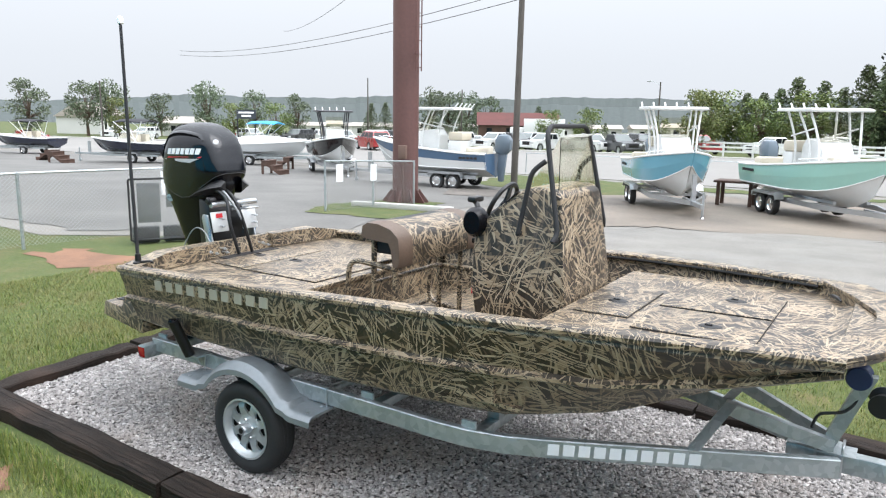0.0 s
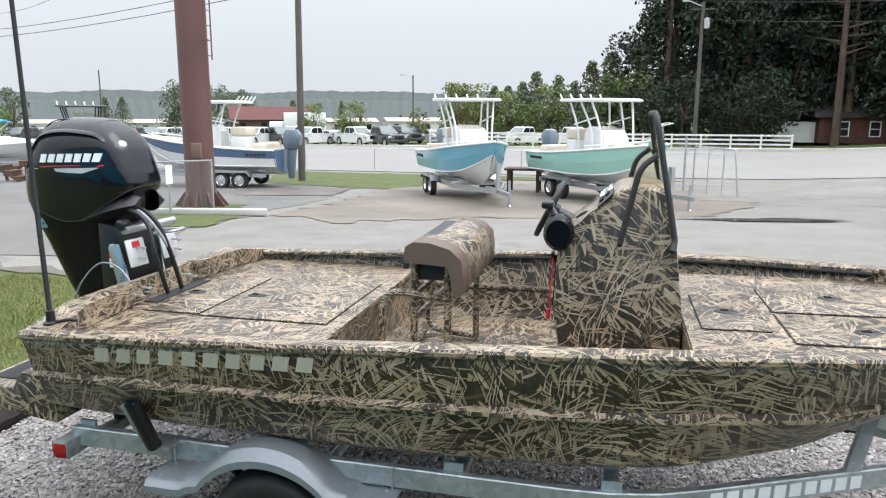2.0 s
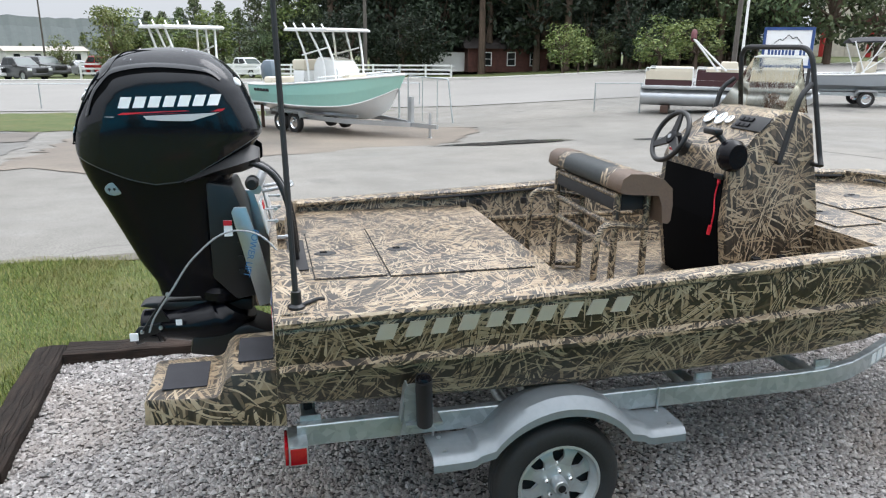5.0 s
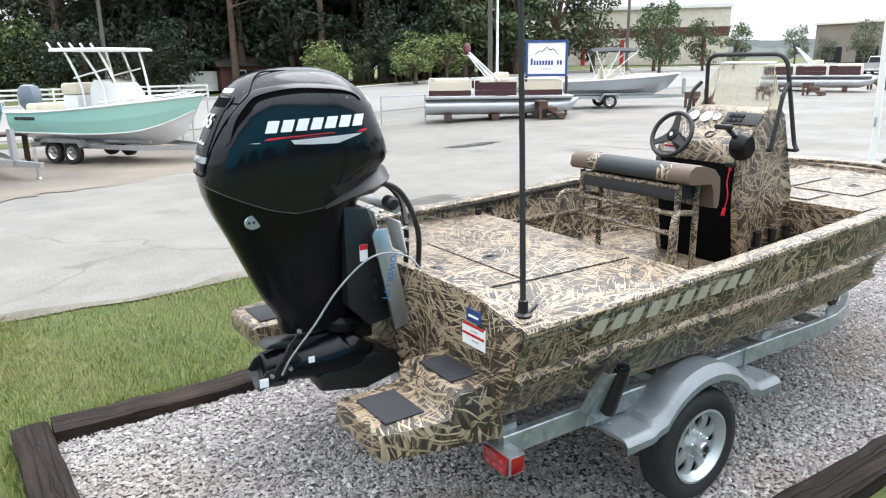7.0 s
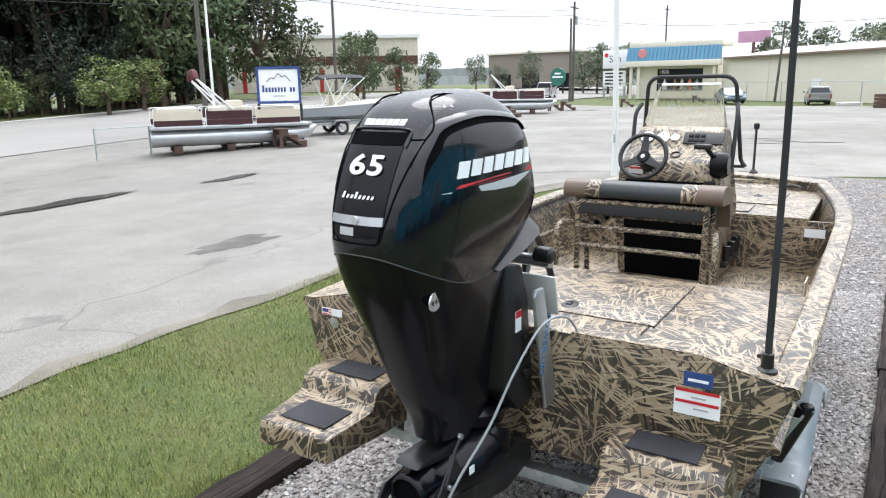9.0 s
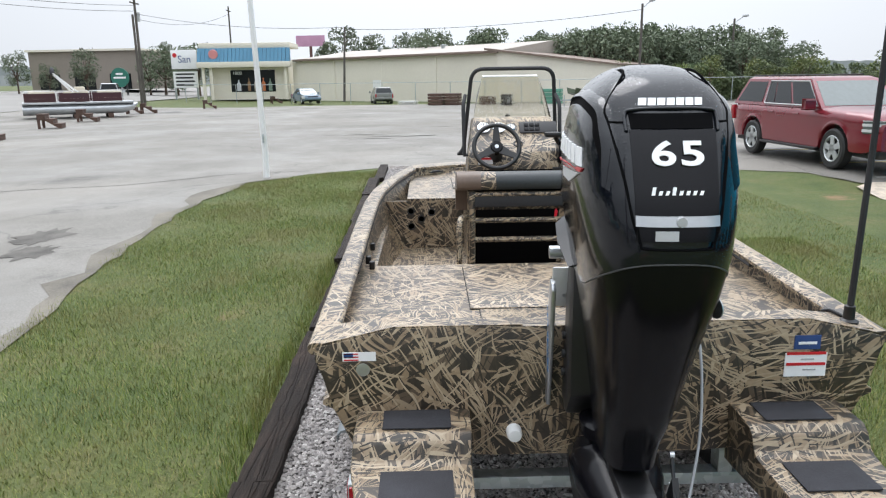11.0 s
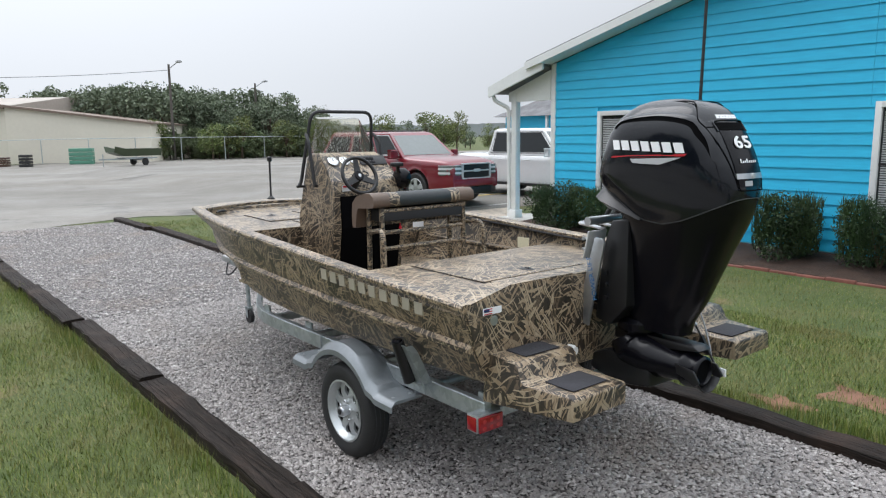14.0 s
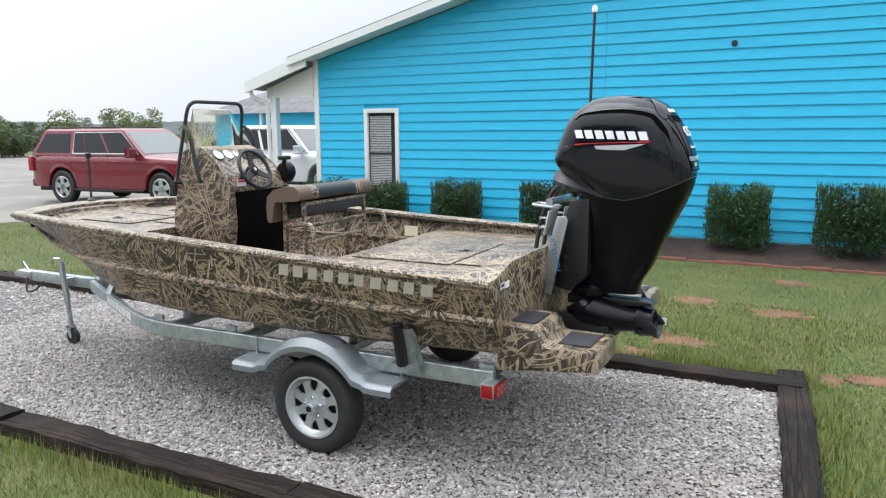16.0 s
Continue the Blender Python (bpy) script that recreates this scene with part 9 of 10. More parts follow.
        o = 0.01 if front else -0.01
        bm = bm_new()
        z0, z1 = belt + 0.04, roof - 0.10
        f = lambda z: (z - belt + 0.02) / (roof - 0.05 - belt + 0.02)
        q = [(a0 + (a1 - a0) * f(z0) + o, -(wb_ + (wt - wb_) * f(z0)) * 0.9, z0), (a0 + (a1 - a0) * f(z0) + o, (wb_ + (wt - wb_) * f(z0)) * 0.9, z0), (a0 + (a1 - a0) * f(z1) + o, (wb_ + (wt - wb_) * f(z1)) * 0.9, z1), (a0 + (a1 - a0) * f(z1) + o, -(wb_ + (wt - wb_) * f(z1)) * 0.9, z1)]
        loft(bm, [q, [(p[0] - 3 * o, p[1], p[2]) for p in q]])
        part("windscreen" if front else "rear_window", bm, screen_glass if front else car_glass, t)
    gr = part("grille", box(bm_new(), h - 0.06, h + 0.015, -w * 0.52, w * 0.52, S["nose"] - 0.42, S["nose"] - 0.06, 0.02), black_plastic, t)
    if fine:
        part("chrome_bar", box(bm_new(), h, h + 0.03, -w * 0.48, w * 0.48, S["nose"] - 0.25, S["nose"] - 0.215, 0.008), bright_trim, gr)
        part("emblem", box(bm_new(), h + 0.03, h + 0.045, -0.12, 0.12, S["nose"] - 0.265, S["nose"] - 0.185, 0.01), bright_trim, gr)
        part("name_mark", box(bm_new(), 0.38, 0.88, -w * 0.967 - 0.004, -w * 0.967, 0.80, 0.85), chrome, t)
    if fine:
        part("bumper", prism(bm_new(), [(h - 0.25, -w * 0.90), (h - 0.02, -w * 0.80), (h + 0.05, -w * 0.55), (h + 0.065, 0), (h + 0.05, w * 0.55), (h - 0.02, w * 0.80), (h - 0.25, w * 0.90)], "z", 0.50, 0.70, 0.03), P, t)
        part("lower_intake", prism(bm_new(), [(h - 0.28, -w * 0.88), (h - 0.05, -w * 0.78), (h + 0.03, -w * 0.52), (h + 0.045, 0), (h + 0.03, w * 0.52), (h - 0.05, w * 0.78), (h - 0.28, w * 0.88)], "z", 0.30, 0.50, 0.02), black_plastic, t)
        for z in (S["nose"] - 0.055, S["nose"] - 0.425):
            part("chrome_frame", box(bm_new(), h - 0.02, h + 0.04, -w * 0.50, w * 0.50, z - 0.018, z + 0.018, 0.008), bright_trim, gr)
        for s in (-1, 1):
            part("chrome_frame", box(bm_new(), h - 0.03, h + 0.038, s * w * 0.485 - 0.03, s * w * 0.485 + 0.03, S["nose"] - 0.40, S["nose"] - 0.08, 0.008), bright_trim, gr)
    else:
        part("bumper", box(bm_new(), h - 0.12, h + 0.05, -w * 0.88, w * 0.88, 0.38, 0.62, 0.04), P, t)
    part("rear_bumper", box(bm_new(), -h - 0.05, -h + 0.1, -w * 0.88, w * 0.88, 0.40, 0.60, 0.04), chrome if kind == "pickup" else P, t)
    if kind == "pickup":
        part("bed", box(bm_new(), -h + 0.12, g0 - 0.06, -w * 0.82, w * 0.82, belt - 0.02, belt + 0.006), black_matt, t)
    n = 24 if fine else 14
    for x in (-wb, wb):
        for s in (-1, 1):
            y = s * (w - 0.12)
            bm = bm_new()
            lathe(bm, [(r * 0.66, -0.11), (r * 0.9, -0.12), (r, -0.09), (r, 0.09), (r * 0.9, 0.12), (r * 0.66, 0.11), (r * 0.66, -0.11)], n, "y", (x, y, r), cap=False)
            wl = part("wheel", bm, rubber, t)
            bm = bm_new()
            lathe(bm, [(r * 0.67, s * 0.105), (r * 0.62, s * 0.11), (r * 0.58, s * 0.06), (0.001, s * 0.05)], n, "y", (x, y, r), cap=False)
            rim = part("rim", bm, black_matt if fine else rim_paint, wl)
            if fine:
                part("rim_ring", lathe(bm_new(), [(r * 0.67, s * 0.108), (r * 0.62, s * 0.118), (r * 0.585, s * 0.10), (r * 0.58, s * 0.06)], n, "y", (x, y, r), cap=False), rim_paint, rim)
                for k in range(5):
                    a = 2 * math.pi * k / 5 + 0.4
                    u, v = Vector((math.cos(a), 0, math.sin(a))), Vector((-math.sin(a), 0, math.cos(a)))
                    bm = bm_new()
                    c = Vector((x, y, r))
                    loft(bm, [[c + u * q + v * e + Vector((0, s * d, 0)) for e, d in ((-ww, 0.105), (ww, 0.105), (ww, 0.08), (-ww, 0.08))] for q, ww in ((0.0, 0.075), (r * 0.25, 0.062), (r * 0.4, 0.058), (r * 0.63, 0.085))])
                    part("spoke", bm, rim_paint, rim)
    return t


def at_ground(x, y, yaw):
    return Matrix.Translation((x, y, level(x, y))) @ pose(0, 0, 0, 0, 0, yaw)


vehicle("suv", "dark_red", at_ground(14.1, -8.75, 183.8), "dark red full-size sport utility vehicle with bright wheels", True)
vehicle("pickup", "white", at_ground(12.3, -12.6, 181), "white crew-cab pickup truck by the office", True, shape="crew_cab")
vehicle("pickup", "charcoal", at_ground(34, -34, 150), "dark pickup truck at the back of the car park")
vehicle("sedan", "blue_grey", at_ground(70.2, 12.6, 205), "blue-grey hatchback parked by the shop fence")
vehicle("hatchback", "grey", at_ground(66.3, 4.9, 10), "dull grey hatchback parked tail-out at the warehouse")
vehicle("pickup", "silver", at_ground(80, 36, 15), "silver pickup truck on the street")
vehicle("suv", "red", at_ground(-42, 54, 150), "red sport utility vehicle parked across the street")
vehicle("sedan", "red", at_ground(-84, 42, 10), "red car at the edge of the boat lot")
# the used-car lot across the street
first = {}
rnd = random.Random(4)
for kind, col, x, y in (
    ("pickup", "white", -33.4, 64.6), ("pickup", "charcoal", -31.8, 66), ("pickup", "white", -27.6, 65), ("pickup", "white", -22.8, 65.5),
    ("pickup", "charcoal", -19.6, 64.3), ("pickup", "white", -37.6, 64.8), ("pickup", "silver", -42.3, 65.5), ("suv", "white", -51.5, 66),
    ("pickup", "white", -56.2, 66), ("suv", "charcoal", -63.4, 65), ("pickup", "grey", -66.8, 64.5), ("suv", "silver", -33.5, 73),
    ("sedan", "white", -28.8, 74), ("suv", "charcoal", -19.8, 73), ("suv", "charcoal", -51.6, 72), ("pickup", "white", -50.6, 74),
    ("sedan", "silver", -41.5, 74), ("pickup", "white", -66.4, 73), ("sedan", "silver", -66.7, 76), ("suv", "white", -75.3, 68),
    ("suv", "white", -105.2, 66), ("sedan", "red", -108.4, 70), ("suv", "white", -98.3, 66.5), ("suv", "red", -13.8, 72),
    ("pickup", "white", -6.6, 71), ("pickup", "white", -1.4, 71.5), ("pickup", "white", -23.6, 78), ("sedan", "silver", -17.9, 77)):
    m = at_ground(x, y, math.degrees(math.atan2(-4 - y, 3 - x)) + rnd.choice((-38, -32, 28, 35)) + rnd.uniform(-6, 6))
    if (kind, col) in first:
        copy_thing(first[kind, col], m)
    else:
        first[kind, col] = vehicle(kind, col, m, f"{col.replace('_', ' ')} {'pickup truck' if kind == 'pickup' else 'car'} standing in the used-car lot")
bt = thing("box_truck", "white box truck in the used-car lot", "truck", at=at_ground(-36, 80, 200))
part("cargo_box", box(bm_new(), -3.5, 1.5, -1.2, 1.2, 1.0, 3.6, 0.04), white_paint, bt)
part("cab", box(bm_new(), 1.6, 3.3, -1.0, 1.0, 0.6, 2.5, 0.15), white_paint, bt)
part("windscreen", box(bm_new(), 3.25, 3.32, -0.85, 0.85, 1.6, 2.3), car_glass, bt)
for x in (-2.3, 2.4):
    for s in (-1, 1):
        part("wheel", lathe(bm_new(), [(0.001, -0.14), (0.42, -0.14), (0.42, 0.14), (0.001, 0.14)], 14, "y", (x, s * 0.95, 0.42)), rubber, bt)


# ---- display boats ----
def trailer_under(t, L, wheels, mat=None):
    mat = mat or galv
    tr = part("trailer_frame", bm_trailer(L), mat, t)
    for x in wheels:
        for s in (-1, 1):
            bm = bm_new()
            lathe(bm, [(0.2, -0.09), (0.30, -0.1), (0.33, -0.07), (0.33, 0.07), (0.30, 0.1), (0.2, 0.09), (0.2, -0.09)], 20, "y", (x, s * 1.08, 0.33), cap=False)
            w = part("wheel", bm, rubber, t)
            part("rim", lathe(bm_new(), [(0.205, s * 0.085), (0.19, s * 0.09), (0.16, s * 0.05), (0.001, s * 0.06)], 16, "y", (x, s * 1.08, 0.33), cap=False), chrome, w)
    x0, x1 = min(wheels) - 0.45, max(wheels) + 0.45
    for s in (-1, 1):
        bm = bm_new()
        prof = [(x0, 0.55), (x0 + 0.12, 0.72), (x1 - 0.12, 0.72), (x1, 0.55)]
        loft(bm, [[(x, s * 0.95, z), (x, s * 1.24, z), (x, s * 1.24, z - 0.08), (x, s * 1.23, z - 0.02), (x, s * 0.95, z - 0.02)] for x, z in prof])
        part("fender", bm, alu, t)


def bm_trailer(L):
    bm = bm_new()
    f = L * 0.5
    for s in (-1, 1):
        loft(bm, [[(x, y + a, z + b) for a, b in ((-0.04, -0.07), (0.04, -0.07), (0.04, 0.07), (-0.04, 0.07))] for x, y, z in ((-f + 0.5, s * 0.85, 0.52), (f * 0.45, s * 0.85, 0.52), (f + 0.3, s * 0.06, 0.52))])
        box(bm, -f + 0.6, f * 0.5, s * 0.5 - 0.05, s * 0.5 + 0.05, 0.62, 0.70)
    for x in (-f + 0.8, -f * 0.3, f * 0.2):
        box(bm, x, x + 0.1, -0.85, 0.85, 0.46, 0.56)
    box(bm, f * 0.7, f + 1.3, -0.05, 0.05, 0.46, 0.58)
    box(bm, f + 0.15, f + 0.3, -0.06, 0.06, 0.5, 1.35)
    tube(bm, [(f + 0.9, 0.12, 0.9), (f + 0.9, 0.12, 0.1)], 0.04, 8)
    lathe(bm, [(0.001, -0.03), (0.1, -0.03), (0.1, 0.03), (0.001, 0.03)], 12, "y", (f + 0.9, 0.12, 0.1))
    return bm


def vee_hull(L, beam, zk, zg, bow_rise):
    """Rings of a vee-bottomed hull from stern to a raked stem: gunwale, topside, chine, keel and back."""
    rings = []
    for k in np.linspace(0, 1, 17):
        x = -L / 2 + L * k
        b = beam / 2 * max(0.02, 1 - max(0, (k - 0.42) / 0.58) ** 2.4)
        g = zg + bow_rise * max(0, (k - 0.1) / 0.9) ** 1.4
        keel = zk + 0.42 * max(0, (k - 0.68) / 0.32) ** 2
        ch = keel + 0.38 + 0.26 * max(0, (k - 0.45) / 0.55) ** 1.5

        def at(y, z):
            """Lower points draw back along the stem."""
            return (x - 0.95 * max(0, (k - 0.62) / 0.38) ** 1.6 * (g - z) / (g - zk), y, z)
        cb, mb = b * (0.9 - 0.35 * max(0, k - 0.4)), b * (0.97 - 0.12 * max(0, k - 0.4))
        m = ch + (g - ch) * 0.5
        rings.append([at(-b, g), at(-mb, m), at(-cb, ch), at(0, keel), at(cb, ch), at(mb, m), at(b, g)])
    return rings


def outboard_small(t, x, z, mat, s=1.0):
    bm = bm_new()
    loft(bm, [engine_ring(z + q[0] * s, x + q[1] * s, x + q[2] * s, q[3] * s, n=12) for q in ((0.0, -0.45, 0.0, 0.14), (0.15, -0.6, 0.05, 0.22), (0.5, -0.62, 0.03, 0.24), (0.68, -0.5, -0.05, 0.18), (0.72, -0.4, -0.15, 0.08))])
    ob = part("outboard", bm, mat, t)
    bm = bm_new()
    prism(bm, [(x - 0.42 * s, z), (x - 0.1 * s, z), (x - 0.05, z - 0.5 * s), (x - 0.12, z - 1.05 * s), (x - 0.3 * s, z - 1.05 * s)], "y", -0.08, 0.08, 0.02)
    part("leg", bm, mat, ob)


cream = plain("cream_upholstery", (0.62, 0.56, 0.45), 0.5, 0, 0.08, 3)
engine_grey = plain("grey_blue_engine", (0.13, 0.17, 0.21), 0.25, 0, 0.1, 2, coat=0.4)


def centre_console(hull_col, x, y, yaw, label, L=7.0, top=True, boot=None, upper=None, top_mat=None):
    t = thing("fishing_boat", label, "boat", "display boats on the lot", at=at_ground(x, y, yaw))
    zk, zg, rise = 0.5, 1.5, 0.5
    rings = vee_hull(L, 2.4, zk, zg, rise)
    for s in (-1, 1):
        i, j, k = (0, 1, 2) if s < 0 else (6, 5, 4)
        for a, b, mat, name in ((k, j, hull_col, "lower_topside"), (j, i, upper or hull_col, "upper_topside")):
            bm = bm_new()
            loft(bm, [[Vector(r[a]), Vector(r[b]), Vector(r[b]) - Vector((0.02, s * 0.04, 0)), Vector(r[a]) - Vector((0.02, s * 0.04, 0))] for r in rings])
            part(name, bm, mat, t)
        bm = bm_new()
        tube(bm, [Vector(r[k]) + Vector((0, s * 0.008, 0.015)) for r in rings], 0.022, 6)
        part("chine_stripe", bm, gel_white, t)
        bm = bm_new()
        tube(bm, [Vector(r[i]) for r in rings], 0.035, 6)
        part("rub_rail", bm, white_paint, t)
    bm = bm_new()
    loft(bm, [r[2:5] for r in rings], False)
    part("bottom", bm, boot or gel_white, t)
    bm = bm_new()
    loft(bm, [[Vector(p) - Vector((0.01, 0, 0)) for p in rings[0]], [Vector(p) + Vector((0.02, 0, 0)) for p in rings[0]]])
    part("transom", bm, upper or hull_col, t)
    bm = bm_new()
    loft(bm, [[(r[0][0], r[0][1], r[0][2] + 0.02), (r[0][0], r[0][1] * 0.8, r[0][2] + 0.05), (r[0][0], r[0][1] * 0.78, r[0][2] + (0.05 if i > 12 else -0.5)), (r[0][0], r[6][1] * 0.78, r[6][2] + (0.05 if i > 12 else -0.5)), (r[0][0], r[6][1] * 0.8, r[6][2] + 0.05), (r[0][0], r[6][1], r[6][2] + 0.02)] for i, r in enumerate(rings)], False)
    part("deck", bm, gel_white, t, shade=40)
    bm = bm_new()
    prism(bm, [(-0.55, 1.1), (0.75, 1.1), (0.70, 2.05), (0.45, 2.35), (-0.3, 2.45), (-0.5, 2.2)], "y", -0.48, 0.48, 0.05)
    c = part("console", bm, gel_white, t)
    bm = bm_new()
    prism(bm, [(0.45, 2.36), (0.10, 3.0), (0.06, 3.0), (0.40, 2.36)], "y", -0.45, 0.45)
    part("windscreen", bm, glass, c)
    part("console_seat", box(bm_new(), 0.78, 1.15, -0.4, 0.4, 1.2, 1.95, 0.08), cream, c)
    ls = part("leaning_post", box(bm_new(), -1.6, -1.0, -0.5, 0.5, 1.2, 2.0, 0.06), gel_white, t)
    part("cushion", box(bm_new(), -1.65, -0.98, -0.5, 0.5, 2.0, 2.35, 0.08), cream, ls)
    part("aft_seat", box(bm_new(), -L / 2 + 0.5, -L / 2 + 1.0, -0.9, 0.9, 1.3, 1.75, 0.08), cream, t)
    if top:
        tt = part("t_top", prism(bm_new(), [(-1.45, 3.26), (0.75, 3.24), (0.78, 3.30), (0.6, 3.35), (-1.4, 3.36)], "y", -0.92, 0.92, 0.02), top_mat or white_paint, t, "flat hard top on tube legs")
        for s in (-1, 1):
            for a, b in (((-0.62, 1.1), (-0.95, 3.26)), ((0.72, 1.1), (0.35, 3.26)), ((0.2, 1.1), (-0.3, 3.26))):
                part("leg", tube(bm_new(), smooth([(a[0], s * 0.62, a[1]), (a[0] - 0.02, s * 0.62, 2.25), (b[0], s * 0.78, b[1])], 5), 0.035, 8), top_mat or white_paint, tt)
            part("brace", tube(bm_new(), [(-0.85, s * 0.66, 2.5), (0.45, s * 0.66, 2.75)], 0.025, 6), white_paint, tt)
        for k in range(5):
            part("rod_holder", tube(bm_new(), [(-1.42, -0.8 + 0.4 * k, 3.32), (-1.58, -0.8 + 0.4 * k, 3.52)], 0.03, 6), white_paint, tt)
    bm = bm_new()
    for s in (-1, 1):
        pts = [Vector(r[0 if s < 0 else 6]) + Vector((0, -s * 0.12, 0.14)) for r in rings[9:16]]
        tube(bm, pts, 0.016, 6)
    part("bow_rail", bm, chrome, t)
    for s in (-1, 1):
        for i in range(5):
            x0 = -L / 2 + 0.35 + i * 0.17
            part("marking_block", box(bm_new(), x0, x0 + 0.13, s * 1.185 - 0.02, s * 1.185 + 0.02, 1.28, 1.37), black_matt, t)
    outboard_small(t, -L / 2 - 0.02, 1.5, engine_grey, 1.1)
    trailer_under(t, L, (-1.55, -0.80), alu)
    return t


def hull_paint(n, c):
    return plain(n + "_gelcoat", c, 0.18, 0, 0.05, 1, coat=0.6)


centre_console(hull_paint("sky_blue", (0.15, 0.42, 0.56)), -2.2, 20.5, -62, "sky-blue centre-console fishing boat on a tandem trailer", 6.0)
centre_console(hull_paint("mint_green", (0.36, 0.65, 0.57)), 2.36, 20.8, -55, "mint-green centre-console fishing boat on a tandem trailer", 6.5)
centre_console(gel_white, -12.9, 22.0, 186, "white centre-console boat with a steel-blue band on a tandem trailer", 6.0, upper=hull_paint("steel_blue", (0.07, 0.13, 0.22)))
centre_console(hull_paint("near_black", (0.012, 0.014, 0.016)), -21.8, 25.6, -40, "black-hulled centre-console boat with a dark top", 6.0, top_mat=plain("dark_top", (0.03, 0.03, 0.035), 0.4))


def runabout(col, x, y, yaw, label, L=5.6, wrap=False, bimini=None):
    t = thing("runabout", label, "boat", "display boats on the lot", at=at_ground(x, y, yaw))
    rings = vee_hull(L, 2.3, 0.5, 1.3, 0.3)
    bm = bm_new()
    loft(bm, [r for r in rings], False)
    bm.faces.new([bm.verts.new(p) for p in rings[0]])
    part("hull", bm, col, t)
    bm = bm_new()
    hump = [0.15, 0.3, 0.4, 0.45, 0.5, 0.5, 0.5, 0.5, 0.48, 0.45, 0.4, 0.34, 0.28, 0.22, 0.16, 0.1, 0.05] if wrap else [0.02] * 7 + [0.1, 0.15, 0.16, 0.16, 0.15, 0.13, 0.1, 0.07, 0.04, 0.02]
    loft(bm, [[(r[0][0], r[0][1], r[0][2]), (r[0][0], r[0][1] * 0.7, r[0][2] + q * 0.7), (r[0][0], 0, r[0][2] + q), (r[6][0], r[6][1] * 0.7, r[6][2] + q * 0.7), (r[6][0], r[6][1], r[6][2])] for r, q in zip(rings, hump)], False)
    part("wrap_cover" if wrap else "deck", bm, gel_white, t)
    bm = bm_new()
    for s in (-1, 1):
        tube(bm, [Vector(r[0 if s < 0 else 6]) for r in rings], 0.04, 6)
    part("rub_rail", bm, white_paint, t)
    if not wrap:
        bm = bm_new()
        prism(bm, [(0.55, 1.5), (0.1, 1.95), (0.06, 1.95), (0.48, 1.5)], "y", -0.85, 0.85)
        part("windscreen", bm, glass, t)
        for s in (-1, 1):
            part("seat", box(bm_new(), -0.9, -0.4, s * 0.5 - 0.25, s * 0.5 + 0.25, 1.25, 1.85, 0.08), cream, t)
    if bimini:
        bm = bm_new()
        loft(bm, [[(x, y, 2.85 - 0.18 * abs(y) - 0.05 * (x + 0.4) ** 2) for y in (-0.95, -0.5, 0, 0.5, 0.95)] + [(x, y, 2.80 - 0.18 * abs(y) - 0.05 * (x + 0.4) ** 2) for y in (0.95, 0.5, 0, -0.5, -0.95)] for x in np.linspace(-1.5, 0.7, 6)])
        bi = part("bimini", bm, bimini, t, "canvas sun top on white bows")
        for s in (-1, 1):
            for a, b in ((-1.0, 0.6), (-0.9, -1.4), (-0.95, -0.3)):
                part("bow", tube(bm_new(), [(a, s * 1.0, 1.4), (b, s * 0.95, 2.66)], 0.025, 6), white_paint, bi)
    trailer_under(t, L, (-0.7,))
    return t


navy_canvas, teal_canvas, maroon_canvas = plain("black_canvas", (0.02, 0.02, 0.025), 0.8), plain("bright_blue_canvas", (0.05, 0.35, 0.62), 0.8), plain("maroon_canvas", (0.09, 0.022, 0.025), 0.8)
navy_hull = hull_paint("navy", (0.015, 0.02, 0.04))
runabout(navy_hull, -38.6, 24.6, 203, "navy and white runabout with a black sun top", 5.8, False, navy_canvas)
runabout(navy_hull, -57.5, 27.4, 200, "white and navy runabout at the lot's end", 6.2, False, navy_canvas)
runabout(hull_paint("pale_grey", (0.55, 0.57, 0.58)), -30.4, 28.8, 20, "white shrink-wrapped runabout on a trailer", 6.0, True)
runabout(hull_paint("white_hull", (0.66, 0.67, 0.67)), -35.0, 33.5, 20, "white runabout with a bright blue sun top", 5.6, False, teal_canvas)
runabout(hull_paint("silver_grey", (0.33, 0.36, 0.39)), 25.5, 22.0, -32, "silver-grey bay boat on a trailer behind the sign", 6.0, False, navy_canvas)


